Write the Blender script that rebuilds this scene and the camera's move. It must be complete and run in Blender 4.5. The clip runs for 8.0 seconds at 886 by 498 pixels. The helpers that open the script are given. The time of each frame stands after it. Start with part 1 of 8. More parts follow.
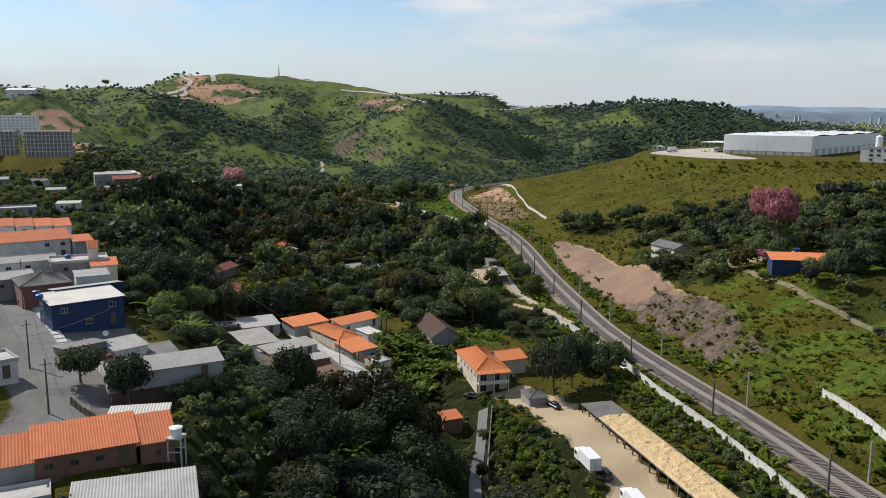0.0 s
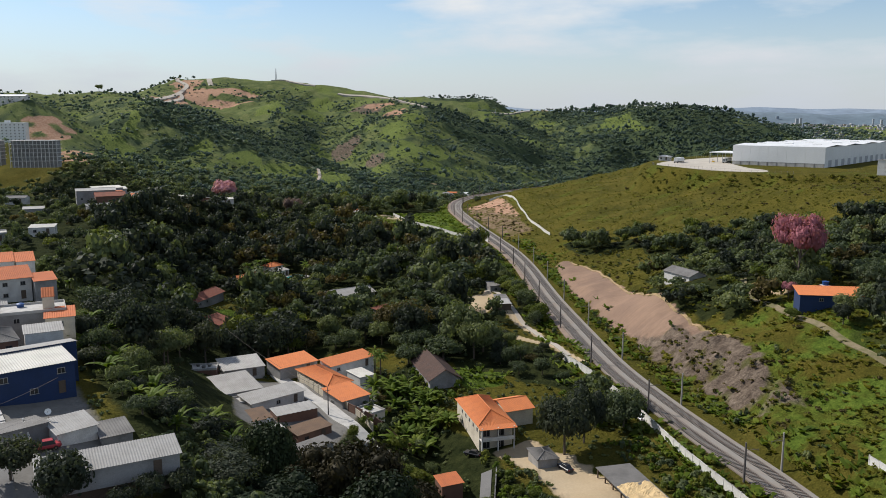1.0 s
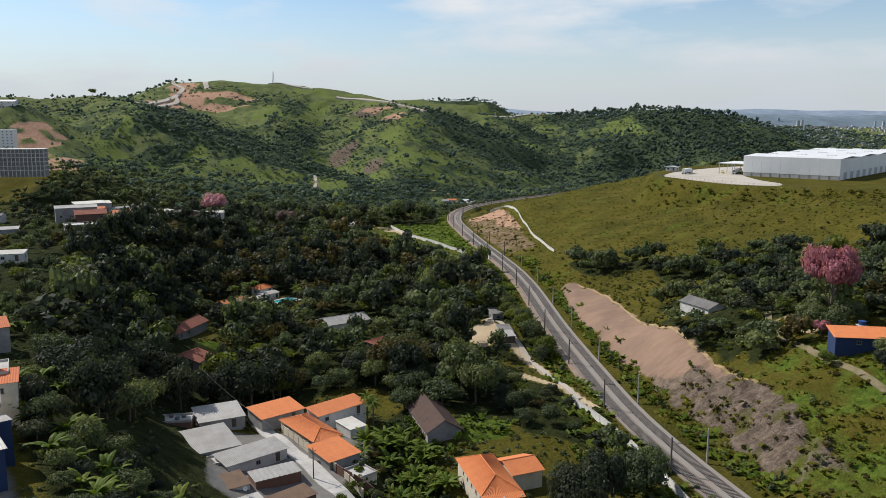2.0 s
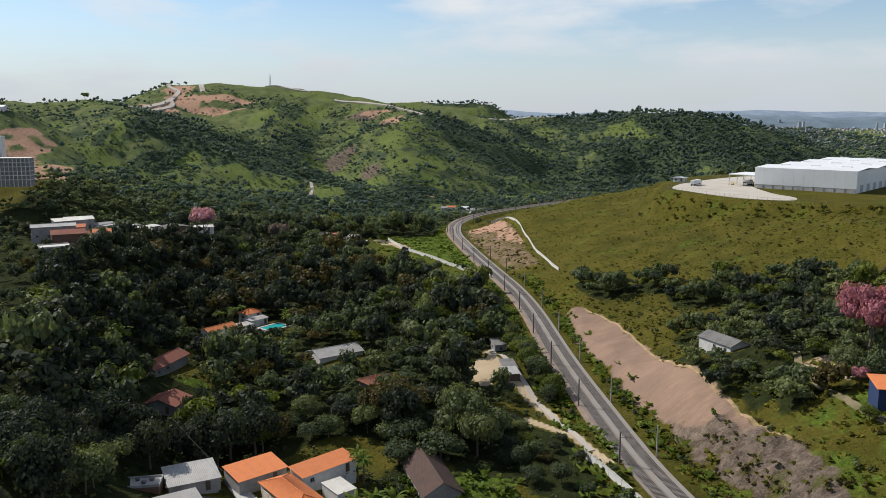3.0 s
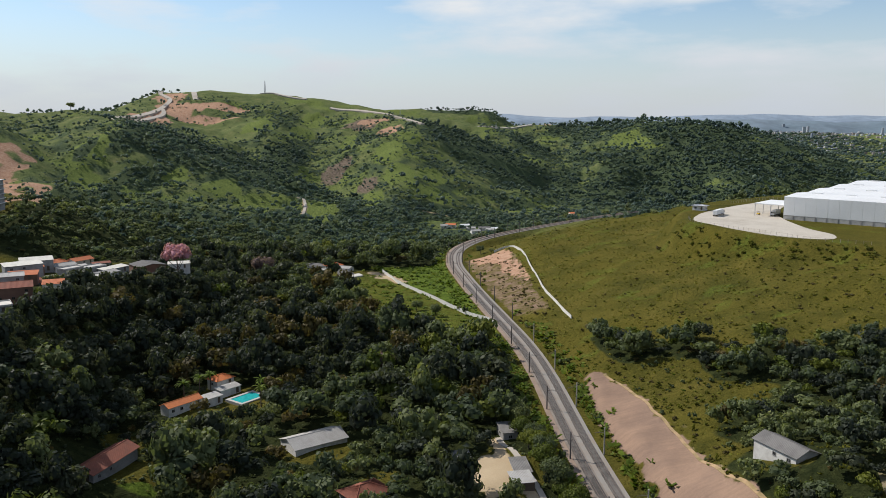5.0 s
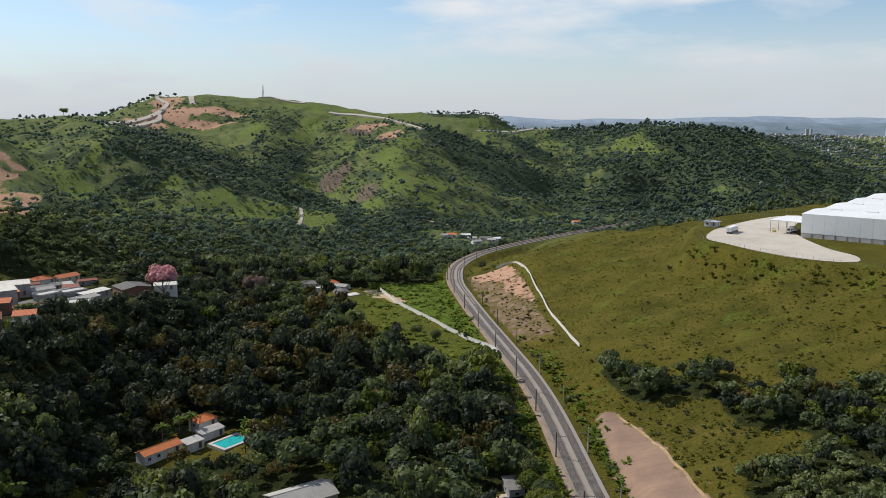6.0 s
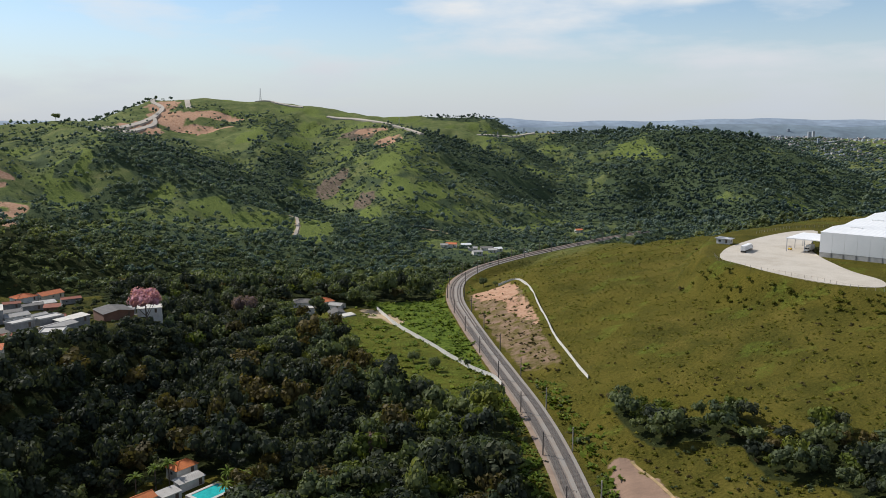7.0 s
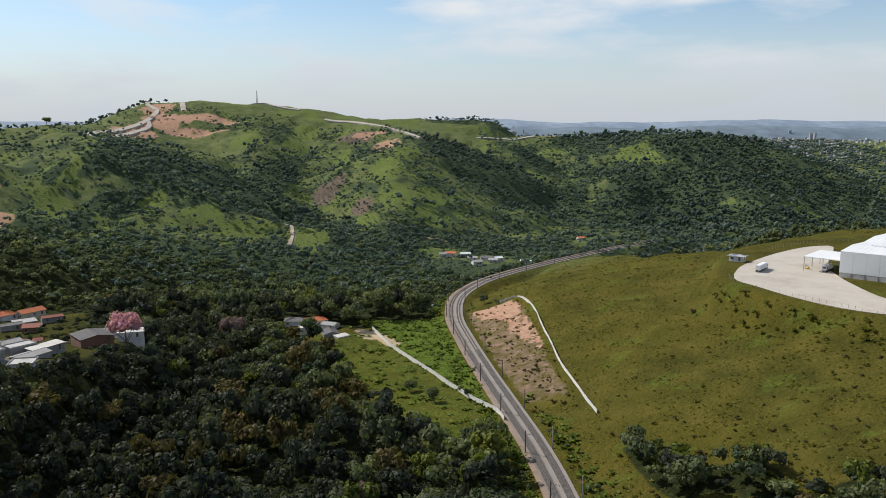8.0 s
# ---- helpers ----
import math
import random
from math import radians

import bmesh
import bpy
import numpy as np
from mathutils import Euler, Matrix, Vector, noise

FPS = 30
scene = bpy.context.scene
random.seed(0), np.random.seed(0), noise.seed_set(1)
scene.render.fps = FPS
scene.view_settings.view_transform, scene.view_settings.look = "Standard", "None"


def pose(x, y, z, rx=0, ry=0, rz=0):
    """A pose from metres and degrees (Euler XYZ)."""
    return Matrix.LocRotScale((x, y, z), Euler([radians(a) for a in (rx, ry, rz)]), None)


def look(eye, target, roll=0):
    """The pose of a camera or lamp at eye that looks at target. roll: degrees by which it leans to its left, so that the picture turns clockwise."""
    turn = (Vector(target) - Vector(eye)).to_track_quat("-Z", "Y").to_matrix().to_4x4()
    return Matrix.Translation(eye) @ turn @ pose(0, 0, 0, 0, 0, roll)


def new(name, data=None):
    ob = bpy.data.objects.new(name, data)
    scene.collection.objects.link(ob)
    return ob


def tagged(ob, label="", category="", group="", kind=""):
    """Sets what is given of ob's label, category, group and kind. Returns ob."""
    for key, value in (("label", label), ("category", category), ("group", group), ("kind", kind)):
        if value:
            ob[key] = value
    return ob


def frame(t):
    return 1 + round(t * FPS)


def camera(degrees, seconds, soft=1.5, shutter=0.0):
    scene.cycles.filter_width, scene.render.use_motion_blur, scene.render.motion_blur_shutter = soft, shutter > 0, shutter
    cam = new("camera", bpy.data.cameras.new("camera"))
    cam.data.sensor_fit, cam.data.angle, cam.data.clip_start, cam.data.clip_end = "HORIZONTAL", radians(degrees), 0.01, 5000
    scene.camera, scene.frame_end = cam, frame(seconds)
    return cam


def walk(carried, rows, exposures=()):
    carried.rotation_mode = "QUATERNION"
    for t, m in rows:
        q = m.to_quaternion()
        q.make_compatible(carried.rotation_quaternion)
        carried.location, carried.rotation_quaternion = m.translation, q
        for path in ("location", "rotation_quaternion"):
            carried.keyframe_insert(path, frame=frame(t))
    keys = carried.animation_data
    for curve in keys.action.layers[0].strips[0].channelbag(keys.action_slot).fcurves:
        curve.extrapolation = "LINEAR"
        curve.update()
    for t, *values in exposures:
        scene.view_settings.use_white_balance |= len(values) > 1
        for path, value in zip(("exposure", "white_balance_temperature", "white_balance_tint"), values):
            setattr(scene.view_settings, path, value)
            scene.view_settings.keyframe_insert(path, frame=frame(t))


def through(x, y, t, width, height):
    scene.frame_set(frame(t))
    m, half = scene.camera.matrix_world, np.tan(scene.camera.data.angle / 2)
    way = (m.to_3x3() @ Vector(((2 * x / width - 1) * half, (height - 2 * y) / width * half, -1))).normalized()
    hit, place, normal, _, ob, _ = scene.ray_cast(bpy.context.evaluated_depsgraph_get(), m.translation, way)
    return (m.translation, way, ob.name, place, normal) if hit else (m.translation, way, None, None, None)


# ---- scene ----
cam = camera(57.0, 8.0, soft=0.8)
METRES, EYE, TILT, LEAN, TURN = 200.0, 70.0, -9.0, 0.0, 0.8
ROWS = [
    (0.0, 0.0, 0.0, 0.0, 0.0, -0.39, -0.12),
    (0.5, 0.0007, 0.0512, 0.0238, -0.02, -0.36, -0.08),
    (1.0, 0.0011, 0.1045, 0.048, -0.04, -0.32, -0.04),
    (1.5, 0.0013, 0.1601, 0.0723, -0.06, -0.29, -0.03),
    (3.0, 0.0031, 0.3256, 0.145, -0.13, -0.27, 0.0),
    (3.5, 0.0036, 0.3844, 0.1713, -0.15, -0.25, 0.01),
    (4.0, 0.0041, 0.4433, 0.1979, -0.18, -0.22, -0.02),
    (4.5, 0.0047, 0.5025, 0.2247, -0.17, -0.2, -0.0),
    (6.0, 0.007, 0.6779, 0.3042, -0.1, -0.11, 0.04),
    (6.5, 0.0073, 0.7367, 0.3305, -0.09, -0.09, 0.04),
    (7.0, 0.0081, 0.7953, 0.3563, -0.11, -0.06, 0.03),
    (7.5, 0.0088, 0.8545, 0.3817, -0.14, -0.06, 0.01),
    (8.0, 0.0095, 0.9131, 0.4075, -0.17, -0.08, -0.01),
]
walk(cam, [(t, pose(0, 0, EYE, TILT, LEAN, TURN) @ pose(METRES * x, METRES * y, METRES * z, 90 + pitch, roll, yaw)) for t, x, y, z, yaw, pitch, roll in ROWS])

# ---- sky and sun ----
SUN_AZIMUTH, SUN_HEIGHT = 301.0, 43.0  # degrees clockwise from y, and above the horizon
scene.view_settings.exposure = 0.0
world = bpy.data.worlds.new("sky")
scene.world = world
world.use_nodes = True
wn, wl = world.node_tree.nodes, world.node_tree.links
wn.clear()
w_out, w_bg = wn.new("ShaderNodeOutputWorld"), wn.new("ShaderNodeBackground")
w_sky = wn.new("ShaderNodeTexSky")
w_sky.sky_type, w_sky.sun_disc = "NISHITA", False
w_sky.sun_elevation, w_sky.sun_rotation = radians(SUN_HEIGHT), radians(SUN_AZIMUTH)
w_sky.altitude, w_sky.air_density, w_sky.dust_density, w_sky.ozone_density = 750, 1.0, 0.35, 2.2
w_co, w_map = wn.new("ShaderNodeTexCoord"), wn.new("ShaderNodeMapping")
w_map.inputs["Scale"].default_value = (1.0, 1.0, 4.0)
w_noise, w_ramp, w_mix = wn.new("ShaderNodeTexNoise"), wn.new("ShaderNodeValToRGB"), wn.new("ShaderNodeMix")
w_noise.inputs["Scale"].default_value, w_noise.inputs["Detail"].default_value, w_noise.inputs["Roughness"].default_value = 4.2, 6.0, 0.52
w_ramp.color_ramp.elements[0].position, w_ramp.color_ramp.elements[1].position = 0.47, 0.66
w_mix.data_type = "RGBA"
w_mix.inputs[7].default_value = (6.6, 6.9, 7.2, 1)
wl.new(w_co.outputs["Generated"], w_map.inputs["Vector"])
wl.new(w_map.outputs[0], w_noise.inputs["Vector"])
wl.new(w_noise.outputs["Fac"], w_ramp.inputs["Fac"])
wl.new(w_ramp.outputs["Color"], w_mix.inputs[0])
wl.new(w_sky.outputs[0], w_mix.inputs[6])
# the haze that whitens the sky towards the horizon
w_sep, w_haze, w_mix2 = wn.new("ShaderNodeSeparateXYZ"), wn.new("ShaderNodeMapRange"), wn.new("ShaderNodeMix")
w_haze.interpolation_type = "SMOOTHSTEP"
for k, v in ((1, -0.02), (2, 0.15), (3, 0.95), (4, 0.0)):
    w_haze.inputs[k].default_value = v
w_mix2.data_type = "RGBA"
w_mix2.inputs[7].default_value = (4.6, 5.0, 5.55, 1)
wl.new(w_co.outputs["Generated"], w_sep.inputs[0])
wl.new(w_sep.outputs["Z"], w_haze.inputs[0])
wl.new(w_haze.outputs[0], w_mix2.inputs[0])
wl.new(w_mix.outputs[2], w_mix2.inputs[6])
wl.new(w_mix2.outputs[2], w_bg.inputs["Color"])
w_bg.inputs["Strength"].default_value = 0.118
wl.new(w_bg.outputs[0], w_out.inputs["Surface"])
sun = new("sun", bpy.data.lights.new("sun", "SUN"))
sun.data.energy, sun.data.angle, sun.data.color = 5.0, radians(0.55), (1.0, 0.955, 0.89)
sa, sh = radians(SUN_AZIMUTH), radians(SUN_HEIGHT)
sun.matrix_world = look((math.sin(sa) * math.cos(sh), math.cos(sa) * math.cos(sh), math.sin(sh)), (0, 0, 0))

# ---- materials ----
def material(name, build):
    m = bpy.data.materials.new(name)
    m.use_nodes = True
    t = m.node_tree
    build(t.nodes, t.links, t.nodes["Principled BSDF"])
    return m


def noise_tex(n, l, scale, detail=4.0, rough=0.55, vec=None):
    t = n.new("ShaderNodeTexNoise")
    t.inputs["Scale"].default_value, t.inputs["Detail"].default_value, t.inputs["Roughness"].default_value = scale, detail, rough
    if vec is None:
        vec = n.new("ShaderNodeTexCoord").outputs["Object"]
    l.new(vec, t.inputs["Vector"])
    return t.outputs["Fac"]


def ramp(n, l, fac, stops):
    r = n.new("ShaderNodeValToRGB")
    e = r.color_ramp.elements
    while len(e) < len(stops):
        e.new(0.5)
    for i, (p, c) in enumerate(stops):
        e[i].position, e[i].color = p, (*c, 1)
    l.new(fac, r.inputs["Fac"])
    return r.outputs["Color"]


def blend(n, l, fac, a, b, mode="MIX"):
    m = n.new("ShaderNodeMix")
    m.data_type, m.blend_type, m.clamp_factor = "RGBA", mode, True
    for socket, v in ((m.inputs[0], fac), (m.inputs[6], a), (m.inputs[7], b)):
        if isinstance(v, (int, float)):
            socket.default_value = v
        elif isinstance(v, tuple):
            socket.default_value = (*v, 1)
        else:
            l.new(v, socket)
    return m.outputs[2]


def maths(n, l, op, a, b=0.0, c=0.0):
    m = n.new("ShaderNodeMath")
    m.operation = op
    for s, v in zip(m.inputs, (a, b, c)):
        if isinstance(v, (int, float)):
            s.default_value = v
        else:
            l.new(v, s)
    return m.outputs[0]


def bump(n, l, bsdf, height, strength=0.4, distance=0.05):
    b = n.new("ShaderNodeBump")
    b.inputs["Strength"].default_value, b.inputs["Distance"].default_value = strength, distance
    l.new(height, b.inputs["Height"])
    l.new(b.outputs[0], bsdf.inputs["Normal"])


def surface(name, colour, rough=0.8, worn=None, scale=0.6, amount=0.55, metal=0.0, fine=9.0, random_tone=0.0):
    """A weathered plain surface: its colour, stains of a second colour, fine grain and relief."""
    worn = worn or tuple(c * 0.55 for c in colour)

    def build(n, l, b):
        co = n.new("ShaderNodeTexCoord").outputs["Object"]
        big, small = noise_tex(n, l, scale, 5.0, 0.62, co), noise_tex(n, l, fine, 3.0, 0.6, co)
        f = maths(n, l, "MULTIPLY", ramp(n, l, big, [(0.42, (0, 0, 0)), (0.68, (1, 1, 1))]), amount)
        c = blend(n, l, f, colour, worn)
        g = ramp(n, l, small, [(0.3, (0.8, 0.8, 0.8)), (0.7, (1.12, 1.12, 1.12))])
        c = blend(n, l, 1.0, c, g, "MULTIPLY")
        if random_tone:
            r = n.new("ShaderNodeObjectInfo").outputs["Random"]
            k = maths(n, l, "MULTIPLY_ADD", r, random_tone, 1 - random_tone / 2)
            v = n.new("ShaderNodeHueSaturation")
            l.new(k, v.inputs["Value"])
            l.new(c, v.inputs["Color"])
            c = v.outputs[0]
        l.new(c, b.inputs["Base Color"])
        b.inputs["Roughness"].default_value, b.inputs["Metallic"].default_value = rough, metal
        bump(n, l, b, small, 0.25, 0.03)
    return material(name, build)


def leaf_material(name, stops, spread=1.0, gloss=0.55, through=0.32):
    """Foliage whose tone varies from tree to tree and from clump to clump."""
    def build(n, l, b):
        tint = n.new("ShaderNodeAttribute")
        tint.attribute_name = "tint"
        own = n.new("ShaderNodeObjectInfo").outputs["Random"]
        island = n.new("ShaderNodeNewGeometry").outputs["Random Per Island"]
        tone = maths(n, l, "ADD", tint.outputs["Fac"], own)
        tone = maths(n, l, "FRACT", tone)
        tone = maths(n, l, "MULTIPLY_ADD", tone, 0.62 * spread, 0.16)
        tone = maths(n, l, "ADD", tone, maths(n, l, "MULTIPLY_ADD", island, 0.16, -0.08))
        c = ramp(n, l, tone, stops)
        l.new(c, b.inputs["Base Color"])
        b.inputs["Roughness"].default_value = gloss
        b.inputs["Specular IOR Level"].default_value = 0.08
        tr, mix = n.new("ShaderNodeBsdfTranslucent"), n.new("ShaderNodeMixShader")
        l.new(blend(n, l, 1.0, c, (1.25, 1.3, 0.6), "MULTIPLY"), tr.inputs["Color"])
        mix.inputs[0].default_value = through
        out = n["Material Output"]
        l.new(b.outputs[0], mix.inputs[1])
        l.new(tr.outputs[0], mix.inputs[2])
        l.new(mix.outputs[0], out.inputs["Surface"])
    return material(name, build)


def ground_build(n, l, b):
    co = n.new("ShaderNodeTexCoord").outputs["Object"]
    a1, a2 = n.new("ShaderNodeAttribute"), n.new("ShaderNodeAttribute")
    a1.attribute_name, a2.attribute_name = "cover", "cover2"
    s1, s2 = n.new("ShaderNodeSeparateColor"), n.new("ShaderNodeSeparateColor")
    l.new(a1.outputs["Color"], s1.inputs[0])
    l.new(a2.outputs["Color"], s2.inputs[0])
    huge, big, mid, fine = (noise_tex(n, l, s, d, 0.6, co) for s, d in ((0.012, 4.0), (0.06, 5.0), (0.35, 5.0), (2.2, 4.0)))
    tuftn = noise_tex(n, l, 0.9, 6.0, 0.75, co)
    clump = n.new("ShaderNodeTexVoronoi")
    clump.inputs["Scale"].default_value = 0.55
    warp = n.new("ShaderNodeVectorMath")
    warp.operation = "ADD"
    shift = n.new("ShaderNodeTexNoise")
    shift.inputs["Scale"].default_value = 0.8
    l.new(co, shift.inputs["Vector"])
    l.new(co, warp.inputs[0])
    l.new(shift.outputs["Color"], warp.inputs[1])
    l.new(warp.outputs[0], clump.inputs["Vector"])
    grass = ramp(n, l, maths(n, l, "MULTIPLY_ADD", big, 0.55, maths(n, l, "MULTIPLY", tuftn, 0.45)), [(0.34, (0.040, 0.043, 0.010)), (0.46, (0.073, 0.069, 0.014)), (0.56, (0.106, 0.091, 0.019)), (0.68, (0.146, 0.116, 0.030))])
    grass = blend(n, l, maths(n, l, "MULTIPLY", ramp(n, l, huge, [(0.4, (0, 0, 0)), (0.65, (1, 1, 1))]), 0.5), grass, (0.118, 0.100, 0.016))
    lush = ramp(n, l, maths(n, l, "MULTIPLY_ADD", mid, 0.5, maths(n, l, "MULTIPLY", tuftn, 0.5)), [(0.36, (0.052, 0.083, 0.014)), (0.5, (0.096, 0.138, 0.021)), (0.64, (0.150, 0.190, 0.032))])
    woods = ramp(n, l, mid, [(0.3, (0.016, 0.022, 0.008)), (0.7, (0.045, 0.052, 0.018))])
    # farther off, haze is mixed into the woodland floor colour
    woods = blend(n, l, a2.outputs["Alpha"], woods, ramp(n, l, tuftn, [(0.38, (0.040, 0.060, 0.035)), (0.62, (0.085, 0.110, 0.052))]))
    sand = ramp(n, l, big, [(0.3, (0.38, 0.285, 0.175)), (0.7, (0.46, 0.365, 0.245))])
    red = ramp(n, l, maths(n, l, "MULTIPLY_ADD", mid, 0.6, maths(n, l, "MULTIPLY", tuftn, 0.4)), [(0.32, (0.27, 0.15, 0.095)), (0.5, (0.385, 0.232, 0.152)), (0.68, (0.47, 0.32, 0.228))])
    rock = ramp(n, l, maths(n, l, "MULTIPLY_ADD", mid, 0.55, maths(n, l, "MULTIPLY", tuftn, 0.45)), [(0.30, (0.06, 0.045, 0.034)), (0.46, (0.135, 0.102, 0.078)), (0.56, (0.20, 0.155, 0.118)), (0.72, (0.30, 0.24, 0.19))])
    rough_edge = maths(n, l, "MULTIPLY_ADD", mid, 0.9, -0.45)

    def mask(sock):
        v = maths(n, l, "ADD", sock, maths(n, l, "MULTIPLY", rough_edge, maths(n, l, "MULTIPLY", sock, maths(n, l, "SUBTRACT", 1.0, sock))))
        return ramp(n, l, maths(n, l, "ADD", v, maths(n, l, "MULTIPLY", rough_edge, 0.25)), [(0.33, (0, 0, 0)), (0.62, (1, 1, 1))])
    # on the far hills haze goes into the grass and meadow colours
    hazy_grass = ramp(n, l, maths(n, l, "MULTIPLY_ADD", big, 0.5, maths(n, l, "MULTIPLY", tuftn, 0.5)), [(0.38, (0.066, 0.090, 0.036)), (0.5, (0.120, 0.146, 0.054)), (0.64, (0.198, 0.198, 0.084))])
    grass = blend(n, l, a2.outputs["Alpha"], grass, hazy_grass)
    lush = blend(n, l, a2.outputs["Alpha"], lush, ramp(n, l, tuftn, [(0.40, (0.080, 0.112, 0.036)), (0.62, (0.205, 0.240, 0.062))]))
    c = blend(n, l, mask(s1.outputs[0]), grass, lush)
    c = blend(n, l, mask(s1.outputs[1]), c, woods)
    c = blend(n, l, mask(s2.outputs[1]), c, rock)
    earth = blend(n, l, maths(n, l, "MULTIPLY", ramp(n, l, big, [(0.42, (0, 0, 0)), (0.62, (1, 1, 1))]), 0.8), (0.265, 0.180, 0.132), (0.205, 0.142, 0.110))
    earth = blend(n, l, maths(n, l, "MULTIPLY", ramp(n, l, tuftn, [(0.5, (0, 0, 0)), (0.75, (1, 1, 1))]), 0.35), earth, (0.33, 0.22, 0.15))
    stretch = n.new("ShaderNodeMapping")
    stretch.inputs["Scale"].default_value = (0.16, 1.0, 0.1)
    l.new(co, stretch.inputs["Vector"])
    streak = noise_tex(n, l, 0.9, 5.0, 0.65, stretch.outputs[0])
    earth = blend(n, l, 1.0, earth, ramp(n, l, streak, [(0.32, (0.90, 0.88, 0.86)), (0.5, (0.99, 0.98, 0.96)), (0.68, (1.10, 1.06, 1.02))]), "MULTIPLY")
    c = blend(n, l, mask(a1.outputs["Alpha"]), c, earth)
    c = blend(n, l, mask(s2.outputs[0]), c, red)
    c = blend(n, l, mask(s1.outputs[2]), c, sand)
    c = blend(n, l, mask(s2.outputs[2]), c, ramp(n, l, mid, [(0.3, (0.15, 0.142, 0.13)), (0.7, (0.20, 0.19, 0.175))]))
    l.new(c, b.inputs["Base Color"])
    b.inputs["Roughness"].default_value, b.inputs["Specular IOR Level"].default_value = 0.98, 0.03
    green = maths(n, l, "SUBTRACT", 1.0, maths(n, l, "MAXIMUM", maths(n, l, "MAXIMUM", s1.outputs[2], s2.outputs[2]), maths(n, l, "MAXIMUM", a1.outputs["Alpha"], s2.outputs[0])))
    rich = blend(n, l, maths(n, l, "MULTIPLY_ADD", green, 0.75, 0.25), (0.95, 0.95, 0.95), ramp(n, l, fine, [(0.25, (0.62, 0.62, 0.62)), (0.72, (1.2, 1.2, 1.2))]))
    c = blend(n, l, 1.0, c, rich, "MULTIPLY")
    l.new(c, b.inputs["Base Color"])
    heap = maths(n, l, "ADD", maths(n, l, "MULTIPLY", tuftn, 1.1), maths(n, l, "MULTIPLY", clump.outputs["Distance"], -0.5))
    relief = maths(n, l, "ADD", maths(n, l, "MULTIPLY", maths(n, l, "MULTIPLY_ADD", fine, 0.3, maths(n, l, "MULTIPLY", mid, 0.6)), maths(n, l, "MULTIPLY_ADD", green, 0.85, 0.15)), maths(n, l, "MULTIPLY", heap, green))
    bump(n, l, b, relief, 0.9, 0.9)


